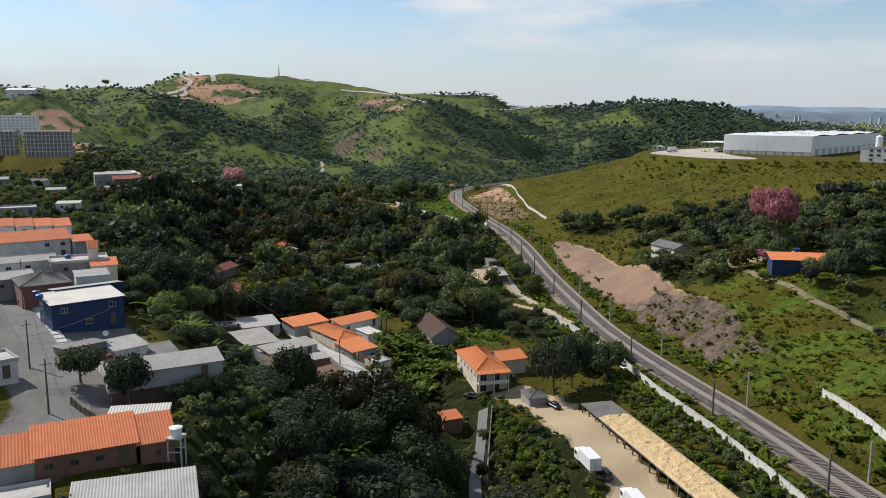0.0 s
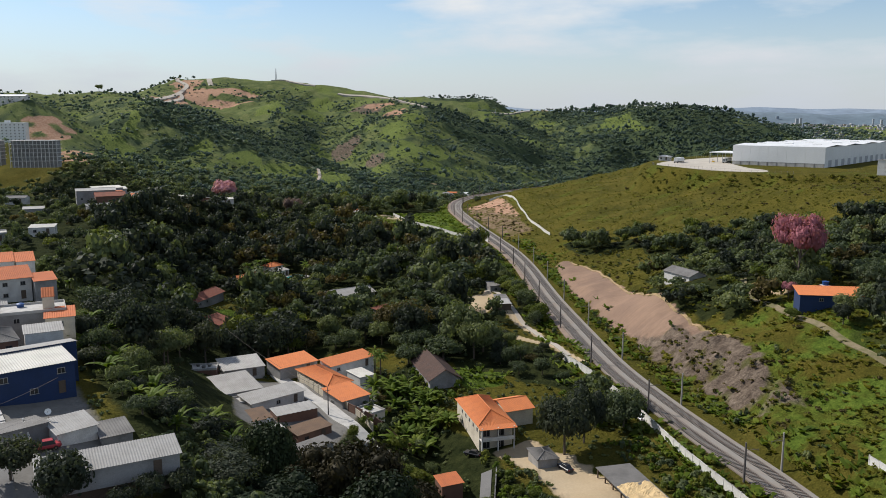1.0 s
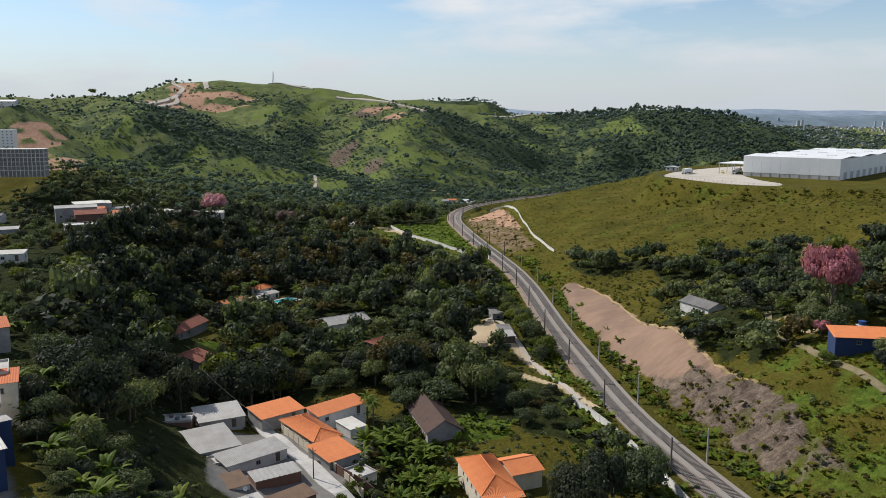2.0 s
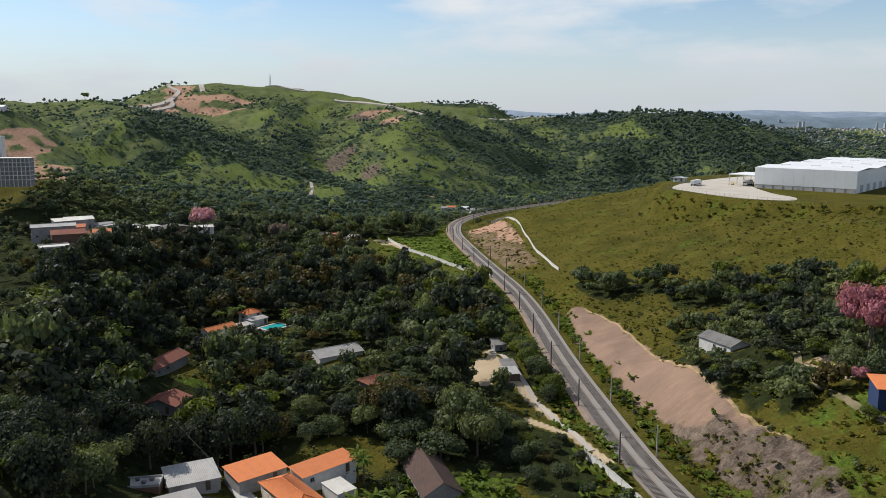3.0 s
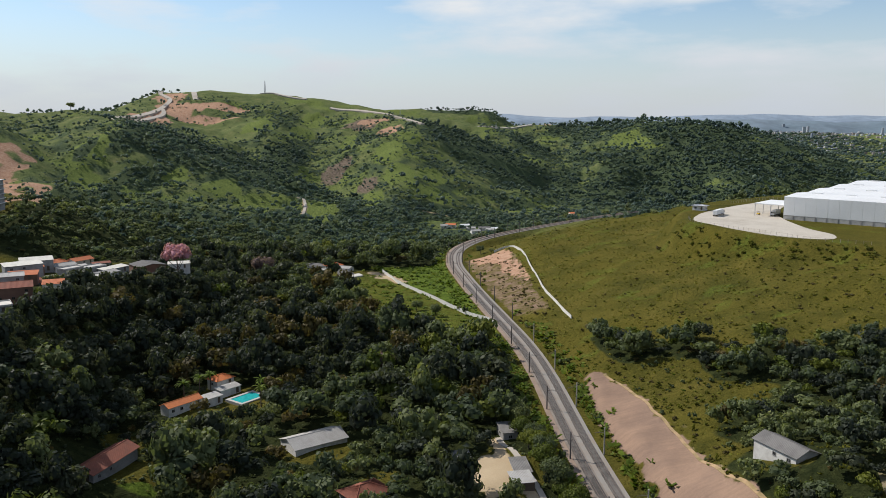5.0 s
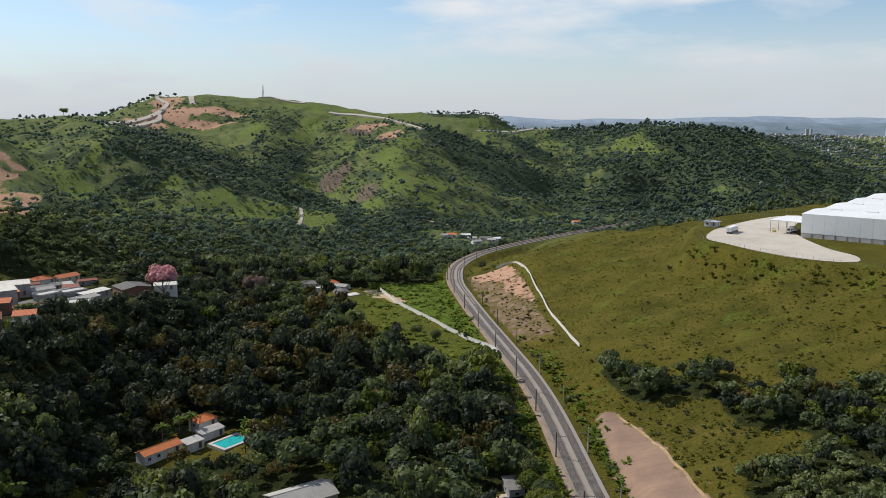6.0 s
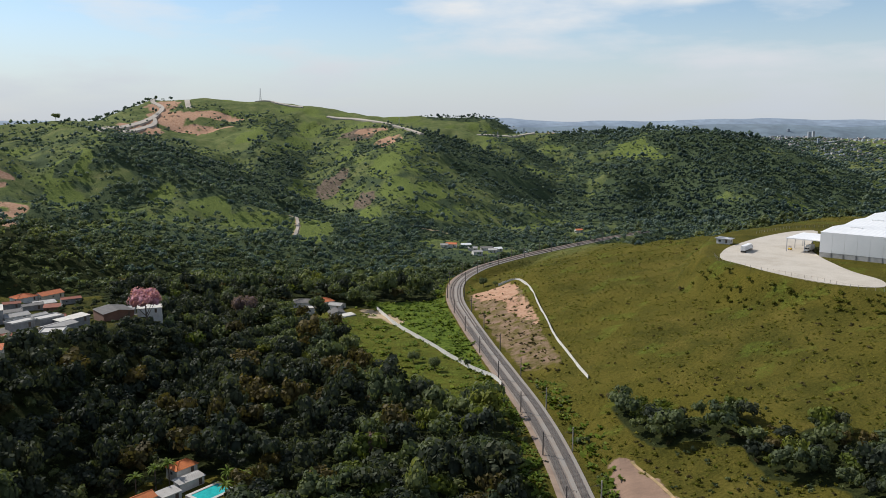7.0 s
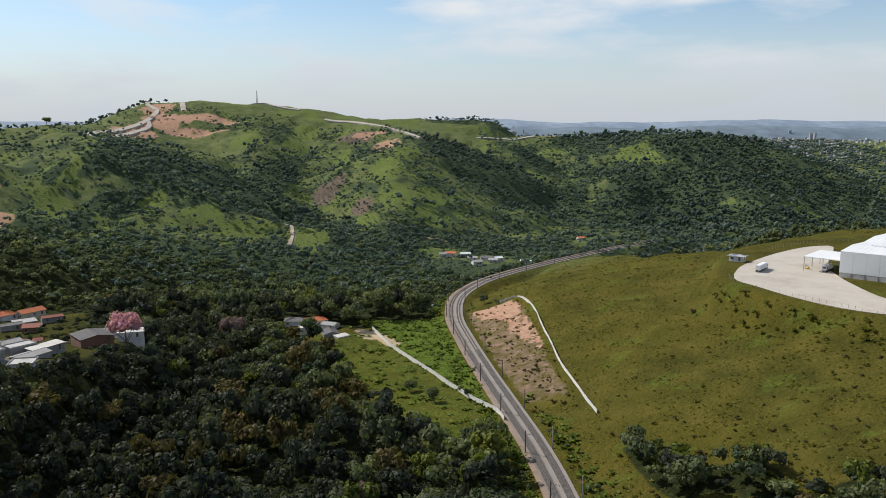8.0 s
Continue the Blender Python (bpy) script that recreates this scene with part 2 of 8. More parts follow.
MAT = {
    "ground": material("ground", ground_build),
    "leaf": leaf_material("leaf", [(0.0, (0.046, 0.062, 0.038)), (0.4, (0.087, 0.107, 0.054)), (0.75, (0.147, 0.168, 0.071)), (0.92, (0.237, 0.236, 0.090)), (1.0, (0.237, 0.168, 0.132))]),
    # aerial haze is mixed into this leaf colour: paler and bluer
    "leaf_haze": leaf_material("leaf_haze", [(0.0, (0.061, 0.094, 0.095)), (0.5, (0.104, 0.143, 0.116)), (0.9, (0.175, 0.210, 0.129)), (1.0, (0.196, 0.184, 0.155))]),
    # far foliage again, darkened to stand for shade in the hill folds
    "leaf_far_shade": leaf_material("leaf_far_shade", [(0.0, (0.036, 0.060, 0.058)), (0.5, (0.062, 0.092, 0.072)), (1.0, (0.115, 0.150, 0.085))]),
    # a dark leaf kind, dimmed further to carry shade on the valley slopes
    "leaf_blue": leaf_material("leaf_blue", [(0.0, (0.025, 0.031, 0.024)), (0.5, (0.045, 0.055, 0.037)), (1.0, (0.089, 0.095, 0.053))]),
    # two dark-leaved kinds, darkened further for the unlit side of their crowns
    "leaf_deep": leaf_material("leaf_deep", [(0.0, (0.014, 0.021, 0.011)), (0.5, (0.026, 0.037, 0.017)), (1.0, (0.054, 0.067, 0.026))], through=0.12),
    "leaf_dusk": leaf_material("leaf_dusk", [(0.0, (0.020, 0.018, 0.010)), (0.5, (0.036, 0.031, 0.016)), (1.0, (0.070, 0.056, 0.026))], through=0.12),
    "leaf_yellow": leaf_material("leaf_yellow", [(0.0, (0.064, 0.087, 0.022)), (0.5, (0.112, 0.132, 0.028)), (1.0, (0.176, 0.179, 0.037))]),
    "leaf_light": leaf_material("leaf_light", [(0.0, (0.061, 0.098, 0.014)), (0.5, (0.102, 0.144, 0.020)), (1.0, (0.177, 0.196, 0.031))]),
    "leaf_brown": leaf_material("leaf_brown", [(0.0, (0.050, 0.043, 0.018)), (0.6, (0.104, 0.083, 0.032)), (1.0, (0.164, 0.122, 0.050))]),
    "blossom": leaf_material("blossom", [(0.0, (0.25, 0.085, 0.105)), (0.5, (0.38, 0.145, 0.18)), (0.85, (0.46, 0.23, 0.26)), (1.0, (0.16, 0.13, 0.06))]),
    "blossom_faded": leaf_material("blossom_faded", [(0.0, (0.10, 0.075, 0.065)), (0.6, (0.19, 0.13, 0.125)), (1.0, (0.11, 0.12, 0.04))]),
    "blossom_pale": leaf_material("blossom_pale", [(0.0, (0.40, 0.17, 0.22)), (1.0, (0.62, 0.34, 0.40))]),
    "weed": leaf_material("weed", [(0.0, (0.080, 0.086, 0.014)), (0.5, (0.124, 0.124, 0.018)), (1.0, (0.190, 0.166, 0.030))]),
    "rust": surface("rust", (0.16, 0.095, 0.055), 0.85, (0.085, 0.055, 0.038), 0.4, 0.7),
    "crest_soil": surface("crest_soil", (0.36, 0.24, 0.13), 0.95, (0.16, 0.13, 0.045), 0.25, 0.95, fine=4),
    "lane_soil": surface("lane_soil", (0.21, 0.165, 0.095), 0.95, (0.10, 0.10, 0.03), 0.35, 0.95, fine=4),
    "bark": surface("bark", (0.13, 0.10, 0.075), 0.95, scale=2.0),
    "ballast": surface("ballast", (0.24, 0.22, 0.195), 0.95, (0.24, 0.19, 0.15), 0.12, 0.8, fine=14),
    "ballast_old": surface("ballast_old", (0.26, 0.19, 0.14), 0.95, (0.17, 0.12, 0.09), 0.15, 0.8, fine=14),
    "ballast_mid": surface("ballast_mid", (0.215, 0.18, 0.15), 0.95, (0.15, 0.115, 0.09), 0.12, 0.8, fine=14),
    "ballast_stain": surface("ballast_stain", (0.085, 0.062, 0.05), 0.95, (0.055, 0.042, 0.036), 0.3, 0.8, fine=14),
    "steel": surface("steel", (0.22, 0.17, 0.14), 0.45, (0.14, 0.09, 0.06), 1.0, metal=0.6),
    "sleeper": surface("sleeper", (0.19, 0.17, 0.15), 0.9, random_tone=0.4),
    "post": surface("post", (0.13, 0.11, 0.10), 0.8, random_tone=0.3),
    "post_pale": surface("post_pale", (0.36, 0.33, 0.29), 0.85, random_tone=0.3),
    "whitewash": surface("whitewash", (0.66, 0.64, 0.60), 0.9, (0.36, 0.33, 0.29), 0.25, 0.7),
    "concrete": surface("concrete", (0.45, 0.43, 0.40), 0.9, (0.26, 0.25, 0.23), 0.3, 0.7),
    "plaster": surface("plaster", (0.62, 0.60, 0.56), 0.9, (0.38, 0.35, 0.32), 0.35, 0.6, random_tone=0.25),
    "plaster_cream": surface("plaster_cream", (0.62, 0.55, 0.43), 0.9, (0.40, 0.34, 0.26), 0.35, 0.6),
    "plaster_blue": surface("plaster_blue", (0.013, 0.033, 0.10), 0.85, (0.011, 0.025, 0.065), 0.35, 0.5),
    "plaster_grey": surface("plaster_grey", (0.30, 0.29, 0.28), 0.95, (0.17, 0.16, 0.15), 0.35, 0.7, random_tone=0.3),
    "block_wall": surface("block_wall", (0.19, 0.10, 0.068), 0.95, (0.12, 0.07, 0.05), 0.5, 0.6, random_tone=0.2),
    "clay": surface("clay", (0.50, 0.145, 0.05), 0.9, (0.33, 0.10, 0.045), 0.5, 0.55, random_tone=0.2),
    "clay_bright": surface("clay_bright", (0.60, 0.19, 0.06), 0.9, (0.46, 0.14, 0.055), 0.5, 0.5, random_tone=0.15),
    "clay_old": surface("clay_old", (0.24, 0.078, 0.046), 0.9, (0.15, 0.06, 0.04), 0.5, 0.6, random_tone=0.2),
    "tile_brown": surface("tile_brown", (0.095, 0.055, 0.042), 0.95, (0.06, 0.042, 0.036), 0.4, 0.7),
    "fibro": surface("fibro", (0.36, 0.345, 0.325), 0.9, (0.26, 0.245, 0.225), 0.30, 0.75, random_tone=0.3),
    "fibro_dark": surface("fibro_dark", (0.17, 0.16, 0.15), 0.9, (0.10, 0.094, 0.088), 0.30, 0.75, random_tone=0.3),
    "sheet_white": surface("sheet_white", (0.74, 0.74, 0.73), 0.5, (0.62, 0.62, 0.61), 0.05, 0.5),
    "sheet_cream": surface("sheet_cream", (0.50, 0.475, 0.42), 0.7, (0.33, 0.31, 0.27), 0.22, 0.7, random_tone=0.2),
    "sheet_grey": surface("sheet_grey", (0.36, 0.37, 0.39), 0.5, (0.28, 0.29, 0.3), 0.05, 0.5),
    "yard": surface("yard", (0.46, 0.415, 0.35), 0.95, (0.34, 0.295, 0.235), 0.06, 0.7, fine=3),
    "sawdust": surface("sawdust", (0.60, 0.43, 0.22), 0.95, (0.50, 0.35, 0.18), 0.22, 0.7, fine=7),
    "asphalt": surface("asphalt", (0.15, 0.145, 0.14), 0.9, (0.095, 0.092, 0.09), 0.2, 0.7),
    "road_pale": surface("road_pale", (0.40, 0.355, 0.30), 0.9, (0.32, 0.26, 0.20), 0.05, 0.6),
    "pavement": surface("pavement", (0.46, 0.44, 0.41), 0.9, (0.3, 0.29, 0.27), 0.5, 0.6),
    "dark": surface("dark", (0.02, 0.022, 0.025), 0.25),
    "water": surface("water", (0.03, 0.42, 0.42), 0.08),
    "paint_white": surface("paint_white", (0.78, 0.78, 0.76), 0.4, (0.6, 0.6, 0.58)),
    "paint_red": surface("paint_red", (0.38, 0.04, 0.05), 0.35),
    "paint_blue": surface("paint_blue", (0.02, 0.075, 0.24), 0.45),
    "paint_black": surface("paint_black", (0.025, 0.025, 0.028), 0.3),
    "rubber": surface("rubber", (0.02, 0.02, 0.02), 0.8),
    "timber": surface("timber", (0.12, 0.085, 0.06), 0.9, random_tone=0.3),
}

# ---- the lie of the land ----
def spline(pts, n=6):
    """A smooth line through the points given."""
    p = np.array(pts, float)
    p = np.vstack([2 * p[0] - p[1], p, 2 * p[-1] - p[-2]])
    out = []
    for i in range(1, len(p) - 2):
        for k in range(n):
            u = k / n
            a, b, c, d = p[i - 1], p[i], p[i + 1], p[i + 2]
            out.append(0.5 * (2 * b + (c - a) * u + (2 * a - 5 * b + 4 * c - d) * u * u + (3 * b - a - 3 * c + d) * u ** 3))
    out.append(p[-2])
    return np.array(out)


def from_line(x, y, line):
    """Distance from a line in plan (positive on its right), share of the way along it, and its third coordinate there."""
    line = np.asarray(line, float)
    best, side, along, high = np.full(x.shape, 1e9), np.ones(x.shape), np.zeros(x.shape), np.zeros(x.shape)
    for i in range(len(line) - 1):
        a, b = line[i], line[i + 1]
        dx, dy = b[0] - a[0], b[1] - a[1]
        u = np.clip(((x - a[0]) * dx + (y - a[1]) * dy) / (dx * dx + dy * dy), 0, 1)
        ex, ey = x - a[0] - u * dx, y - a[1] - u * dy
        d = np.hypot(ex, ey)
        m = d < best
        best = np.where(m, d, best)
        side = np.where(m, np.where(ex * dy - ey * dx > 0, 1.0, -1.0), side)
        along = np.where(m, (i + u) / (len(line) - 1), along)
        if len(a) > 2:
            high = np.where(m, a[2] + u * (b[2] - a[2]), high)
    return best * side, along, high


def step(e0, e1, v):
    u = np.clip((v - e0) / (e1 - e0), 0, 1)
    return u * u * (3 - 2 * u)


def wave(x, y, size, seed=0.0):
    """Smooth unevenness between -1 and 1, about that many metres across."""
    k = 6.2832 / size
    a = seed * 1.7
    return (np.sin(k * (x * 0.9 + y * 0.43) + a + 1.3 * np.sin(k * 0.61 * (y - 0.3 * x) + a * 2))
            + np.sin(k * (y * 1.07 - x * 0.38) + 2.1 + a * 3 + 1.1 * np.sin(k * 0.73 * (x + 0.2 * y) + a))) / 2


TRACK = spline([(86, 60), (82, 100), (79, 125), (73.9, 149), (67.2, 183), (61.2, 206), (54.2, 235), (48.6, 266), (44.4, 309), (40.3, 361), (36.7, 432),
                (32, 480), (24, 530), (16, 578), (7.5, 635), (1.5, 688), (4.2, 745), (20.6, 795), (44.5, 834), (70, 867), (104, 907), (150, 958), (230, 1040)])

CUT_Y, CUT_FOOT, CUT_CREST = [200, 225, 250, 300, 390, 428], [15, 15, 16, 14, 11.5, 14], [24, 27, 30, 28, 27, 20]

RIDGES = [
    (0.36, [(-1500, 1100, 100), (-900, 1250, 108), (-560, 1334, 110), (-400, 1135, 88), (-300, 1085, 46), (-230, 1068, 22), (-173, 1056, 6), (-160, 1000, -14)]),
    (0.30, [(-1500, 1900, 80), (-750, 1850, 102), (-660, 1820, 127), (-593, 1804, 152), (-500, 1830, 156), (-385, 1850, 150), (-273, 1830, 139), (-200, 1790, 126), (-120, 1700, 108)]),
    (0.30, [(-560, 1334, 110), (-570, 1560, 112), (-593, 1804, 138)]),
    (0.34, [(-120, 1700, 108), (-54, 1560, 89), (-84, 1420, 74), (-72, 1330, 48), (-75, 1165, -2), (-70, 1080, -22)]),
    (0.36, [(-385, 1800, 136), (-330, 1560, 92), (-250, 1350, 30), (-200, 1200, -12)]),
    (0.36, [(-120, 1700, 106), (0, 1720, 96), (55, 1690, 86), (110, 1600, 54), (170, 1480, 10), (205, 1350, -16)]),
    (0.34, [(-420, 2080, 116), (-100, 2130, 121), (50, 2130, 120), (90, 2120, 114), (122, 2112, 100), (165, 2100, 70)]),
    (0.30, [(60, 1930, 82), (150, 1930, 84), (280, 1915, 84), (350, 1820, 86), (402, 1735, 92), (450, 1680, 92), (500, 1625, 84), (560, 1560, 64), (640, 1470, 26), (720, 1400, -12)]),
    (0.35, [(402, 1735, 90), (290, 1560, 26), (215, 1350, -16)]),
    (0.35, [(402, 1735, 88), (450, 1500, 48), (430, 1300, -8)]),
    (0.40, [(-900, 500, 90), (-560, 820, 60), (-440, 860, 46), (-360, 800, 30)]),
    (0.38, [(-524, 1027, 92), (-440, 960, 40), (-323, 925, 10)]),
    (0.20, [(-323, 925, 10), (-262, 968, 9), (-215, 1010, 3), (-176, 1046, 2)]),
]
BROW = [(10, 920), (95, 890), (128, 858), (152, 812), (172, 752), (192, 736), (215, 746), (280, 782), (420, 810), (700, 830)]  # where the eastern hillside breaks away to the north
VILLAGE_EDGE = [(-36, -300, 27), (-36, 60, 25), (-37, 130, 25.5), (-72, 180, 28.5), (-120, 270, 28.5), (-155, 380, 30), (-170, 470, 28), (-152, 535, 20), (-160, 590, 12), (-215, 665, -4), (-260, 760, -12)]
YARD_EDGE = [(420, 440), (340, 462), (262, 482), (205, 502), (178, 521), (151, 558), (139, 590), (139, 618), (150, 645), (168, 680), (200, 716), (260, 760), (420, 790)]


HOUSE_PLOTS = [(-101, 341, 4.0, 16), (-86, 304, 3.2, 12), (-24, 322, 2.6, 12), (15, 338, 1.6, 15), (-8, 262, 1.6, 12)]  # raised plots of houses in the valley


def natural(x, y):
    """The land before road and railway were cut into it."""
    floor = -2.5 + 5 * np.exp(-((x - 10) / 45) ** 2 - ((y - 340) / 60) ** 2) - 24 * step(640, 960, y) + 1.2 * wave(x, y, 90)
    floor = floor - 5 * np.exp(-((x - 4 + 0.35 * (y - 183)) / 7) ** 2) * step(260, 215, y)
    floor = floor + 3.2 * step(1.25, 0.8, np.hypot((x + 46) / 29, (y - 230) / 36))
    floor = floor - 20 * step(1900, 2300, y) + np.interp(y, [2250, 2500, 3000, 3500, 4200, 4700], [0, 24, 60, 78, 96, 112]) * (1 + 0.12 * wave(x, y, 900, 11))
    for mx, my, up, wide in HOUSE_PLOTS:
        floor = floor + up * step(1.5, 0.6, np.hypot(x - mx, y - my) / wide)
    # the village on its hill
    d, a, z = from_line(x, y, VILLAGE_EDGE)
    west = z + 0.03 * np.clip(-d, 0, 400) - 0.8 * np.clip(d, 0, 400) + 1.0 * wave(x, y, 60, 2)
    # the hillside across the railway, with its levelled yard on top
    east = 4.5 + 0.265 * (x - 56) + 0.02 * (y - 507) + 8 * np.exp(-((x - 100) / 45) ** 2 - ((y - 275) / 60) ** 2) + 3.5 * np.exp(-((x - 84) / 20) ** 2 - ((y - 312) / 24) ** 2) + 5 * np.exp(-((x - 48) / 45) ** 2 - ((y - 715) / 80) ** 2) + 1.0 * wave(x, y, 70, 1)
    east = np.minimum(east, 38 + 0.02 * (x - 150))
    past = np.clip(-from_line(x, y, BROW)[0], 0, None)
    east = east - (0.14 + 0.08 * step(120, 170, x)) * np.clip(y - 712, 0, None) * step(240, 190, x) - 0.34 * (np.sqrt(past * past + 100) - 10)
    east = np.where(x > 420, east - 0.25 * (x - 420), east)
    k = 3.0
    hills = [floor, west, east]
    for slope, line in RIDGES:
        d, a, z = from_line(x, y, line)
        d = np.abs(d)
        d = np.sqrt(d * d + 18 ** 2) - 18
        gully = 1 + 0.13 * wave(x, y, 170, 3) + 0.05 * wave(x, y, 75, 4)
        hills.append(z - slope * d * gully)
    top = np.maximum.reduce(hills)
    return top + k * np.log(sum(np.exp((h - top) / k) for h in hills))


def height(x, y):
    x, y = np.asarray(x, float), np.asarray(y, float)
    h = natural(x, y)
    far = step(300, 900, np.hypot(x, y - 200))
    h = h + 0.5 * wave(x, y, 23, 5) + far * (2.2 * wave(x, y, 130, 6) + 1.2 * wave(x, y, 52, 7))
    # the levelled yard of the warehouse
    d, a, z = from_line(x, y, YARD_EDGE)
    yard = step(-17, 0, d) * step(120, 130, x) * step(800, 760, y)
    h = h * (1 - yard) + 42.0 * yard
    # the railway: level bed, cut on one side, bank on the other
    d, a, z = from_line(x, y, TRACK)
    bed = 6.5
    over = np.abs(d) - bed
    steep = np.where(d > 0, 0.62 + 0.25 * step(0.55, 0.2, a), 0.6)
    foot = np.interp(y, CUT_Y, CUT_FOOT)
    rock = step(190, 230, y) * step(455, 425, y)
    limit = steep * np.clip(over, 0, None)
    face = 0.11 * np.clip(over, 0, None) + 0.85 * np.clip(d - foot, 0, None)
    limit = np.where(d > 0, limit * (1 - rock) + face * rock, limit)
    h = np.where(over <= 0, 0.0, np.clip(h, -0.55 * np.clip(over, 0, None), limit))
    # earth is carved unevenly on the bare slopes
    bare = 1.7 * rock * step(0, 2, d - foot) * step(18, 12, d - foot)
    return h + bare * (0.45 * wave(x, y, 8.3, 9) * (1 + 0.6 * wave(x, y, 19, 12)) + 0.25 * wave(x, y, 4.1, 10)) * step(310, 270, y)


def ground_z(x, y):
    return float(height(np.array([x]), np.array([y]))[0])
# ---- end of the land ----
# ---- building helpers ----
def mesh_of(name, verts, faces, mat, tint=None, smooth=False, normals=None):
    """A mesh from arrays of corners; faces is a list of index arrays, one for each number of sides."""
    me = bpy.data.meshes.new(name)
    faces = [np.asarray(f, int) for f in faces if len(f)]
    loops = np.concatenate([f.ravel() for f in faces])
    sizes = np.concatenate([np.full(len(f), f.shape[1]) for f in faces])
    me.vertices.add(len(verts))
    me.vertices.foreach_set("co", np.asarray(verts, float).ravel())
    me.loops.add(len(loops))
    me.loops.foreach_set("vertex_index", loops)
    me.polygons.add(len(sizes))
    me.polygons.foreach_set("loop_start", np.concatenate([[0], np.cumsum(sizes)[:-1]]))
    me.polygons.foreach_set("loop_total", sizes)
    me.polygons.foreach_set("use_smooth", np.arange(len(sizes)) < (len(sizes) if smooth is True else int(smooth)))
    if tint is not None:
        me.attributes.new("tint", "FLOAT", "POINT").data.foreach_set("value", np.asarray(tint, float))
    me.update(calc_edges=True)
    if normals is not None:
        me.attributes.new("custom_normal", "FLOAT_VECTOR", "POINT").data.foreach_set("vector", np.asarray(normals, float).ravel())
    me.materials.append(mat)
    return me


def part(name, data, mat, parent, label="", at=None):
    """Links a bmesh or a mesh as one object under a thing or under a part."""
    if isinstance(data, bmesh.types.BMesh):
        me = bpy.data.meshes.new(name)
        data.to_mesh(me)
        data.free()
        me.materials.append(mat)
    else:
        me = data
    ob = new(name, me)
    ob.parent = parent
    if at is not None:
        ob.matrix_basis = at
    return tagged(ob, label)


def thing(name, at, label, category, group="", kind=""):
    ob = new(name)
    ob.empty_display_size = 0.3
    ob.matrix_basis = at
    return tagged(ob, label, category, group, kind)


def box(bm, x0, x1, y0, y1, z0, z1, bevel=0.0):
    m = Matrix.Translation(((x0 + x1) / 2, (y0 + y1) / 2, (z0 + z1) / 2)) @ Matrix.Diagonal((x1 - x0, y1 - y0, z1 - z0, 1))
    made = bmesh.ops.create_cube(bm, size=1.0, matrix=m)
    if bevel:
        edges = list({e for v in made["verts"] for e in v.link_edges})
        bmesh.ops.bevel(bm, geom=edges, offset=bevel, segments=1, affect="EDGES")
    return bm


def boxes(*list_of):
    bm = bmesh.new()
    for b in list_of:
        box(bm, *b)
    return bm


def rod(bm, a, b, r0, r1=None, n=8):
    """A tapered round bar from a to b."""
    a, b = Vector(a), Vector(b)
    q = (b - a).to_track_quat("Z", "Y").to_matrix().to_4x4()
    bmesh.ops.create_cone(bm, cap_ends=True, segments=n, radius1=r0, radius2=r0 if r1 is None else r1, depth=(b - a).length,
                          matrix=Matrix.Translation((a + b) / 2) @ q)
    return bm


def slab(bm, corners, thick):
    """A plate over four corners (counter-clockwise seen from above), its thickness downwards."""
    top = [bm.verts.new(c) for c in corners]
    low = [bm.verts.new((c[0], c[1], c[2] - thick)) for c in corners]
    bm.faces.new(top)
    bm.faces.new(low[::-1])
    for i in range(len(top)):
        j = (i + 1) % len(top)
        bm.faces.new((top[j], top[i], low[i], low[j]))
    return bm


def ribbed(a, b, c, d, pitch, deep, thick=0.06):
    """A corrugated sheet over the corners a, b (eaves) and d, c (ridge); the waves run from eaves to ridge."""
    pitch, deep = (min(pitch, 0.42), min(deep, 0.065)) if pitch < 1 else (pitch, deep)
    a, b, c, d = (Vector(p) for p in (a, b, c, d))
    n = max(2, int((b - a).length / pitch)) * 4
    up = (b - a).cross(d - a).normalized()
    v = []
    for i in range(n + 1):
        h = up * (deep * (0.5 - 0.5 * math.cos(i * math.pi / 2)))
        lo, hi = a.lerp(b, i / n), d.lerp(c, i / n)
        v += [lo + h, hi + h, hi + h - up * thick, lo + h - up * thick]
    f = []
    for i in range(n):
        k = 4 * i
        for s in range(4):
            f.append((k + s, k + (s + 1) % 4, k + 4 + (s + 1) % 4, k + 4 + s))
    f += [(0, 3, 2, 1), (4 * n, 4 * n + 1, 4 * n + 2, 4 * n + 3)]
    f = [t[::-1] for t in f]
    return np.array([tuple(p) for p in v]), np.array(f)


def sheet_mesh(name, mat, *quads, pitch=0.5, deep=0.07):
    V, Fs, k = [], [], 0
    for q in quads:
        v, f = ribbed(*q, pitch, deep)
        V.append(v)
        Fs.append(f + k)
        k += len(v)
    return mesh_of(name, np.vstack(V), [np.vstack(Fs)], mat)


# ---- the ground, one sheet to the horizon ----
def soft(d, a, b):
    return step(b, a, d)


def blob(x, y, cx, cy, rx, ry, turn=0.0):
    c, s = math.cos(radians(turn)), math.sin(radians(turn))
    u, v = (x - cx) * c + (y - cy) * s, -(x - cx) * s + (y - cy) * c
    r = np.hypot(u / rx, v / ry) + 0.16 * wave(x, y, 0.9 * min(rx, ry), cx * 0.01)
    return soft(r, 0.85, 1.1)


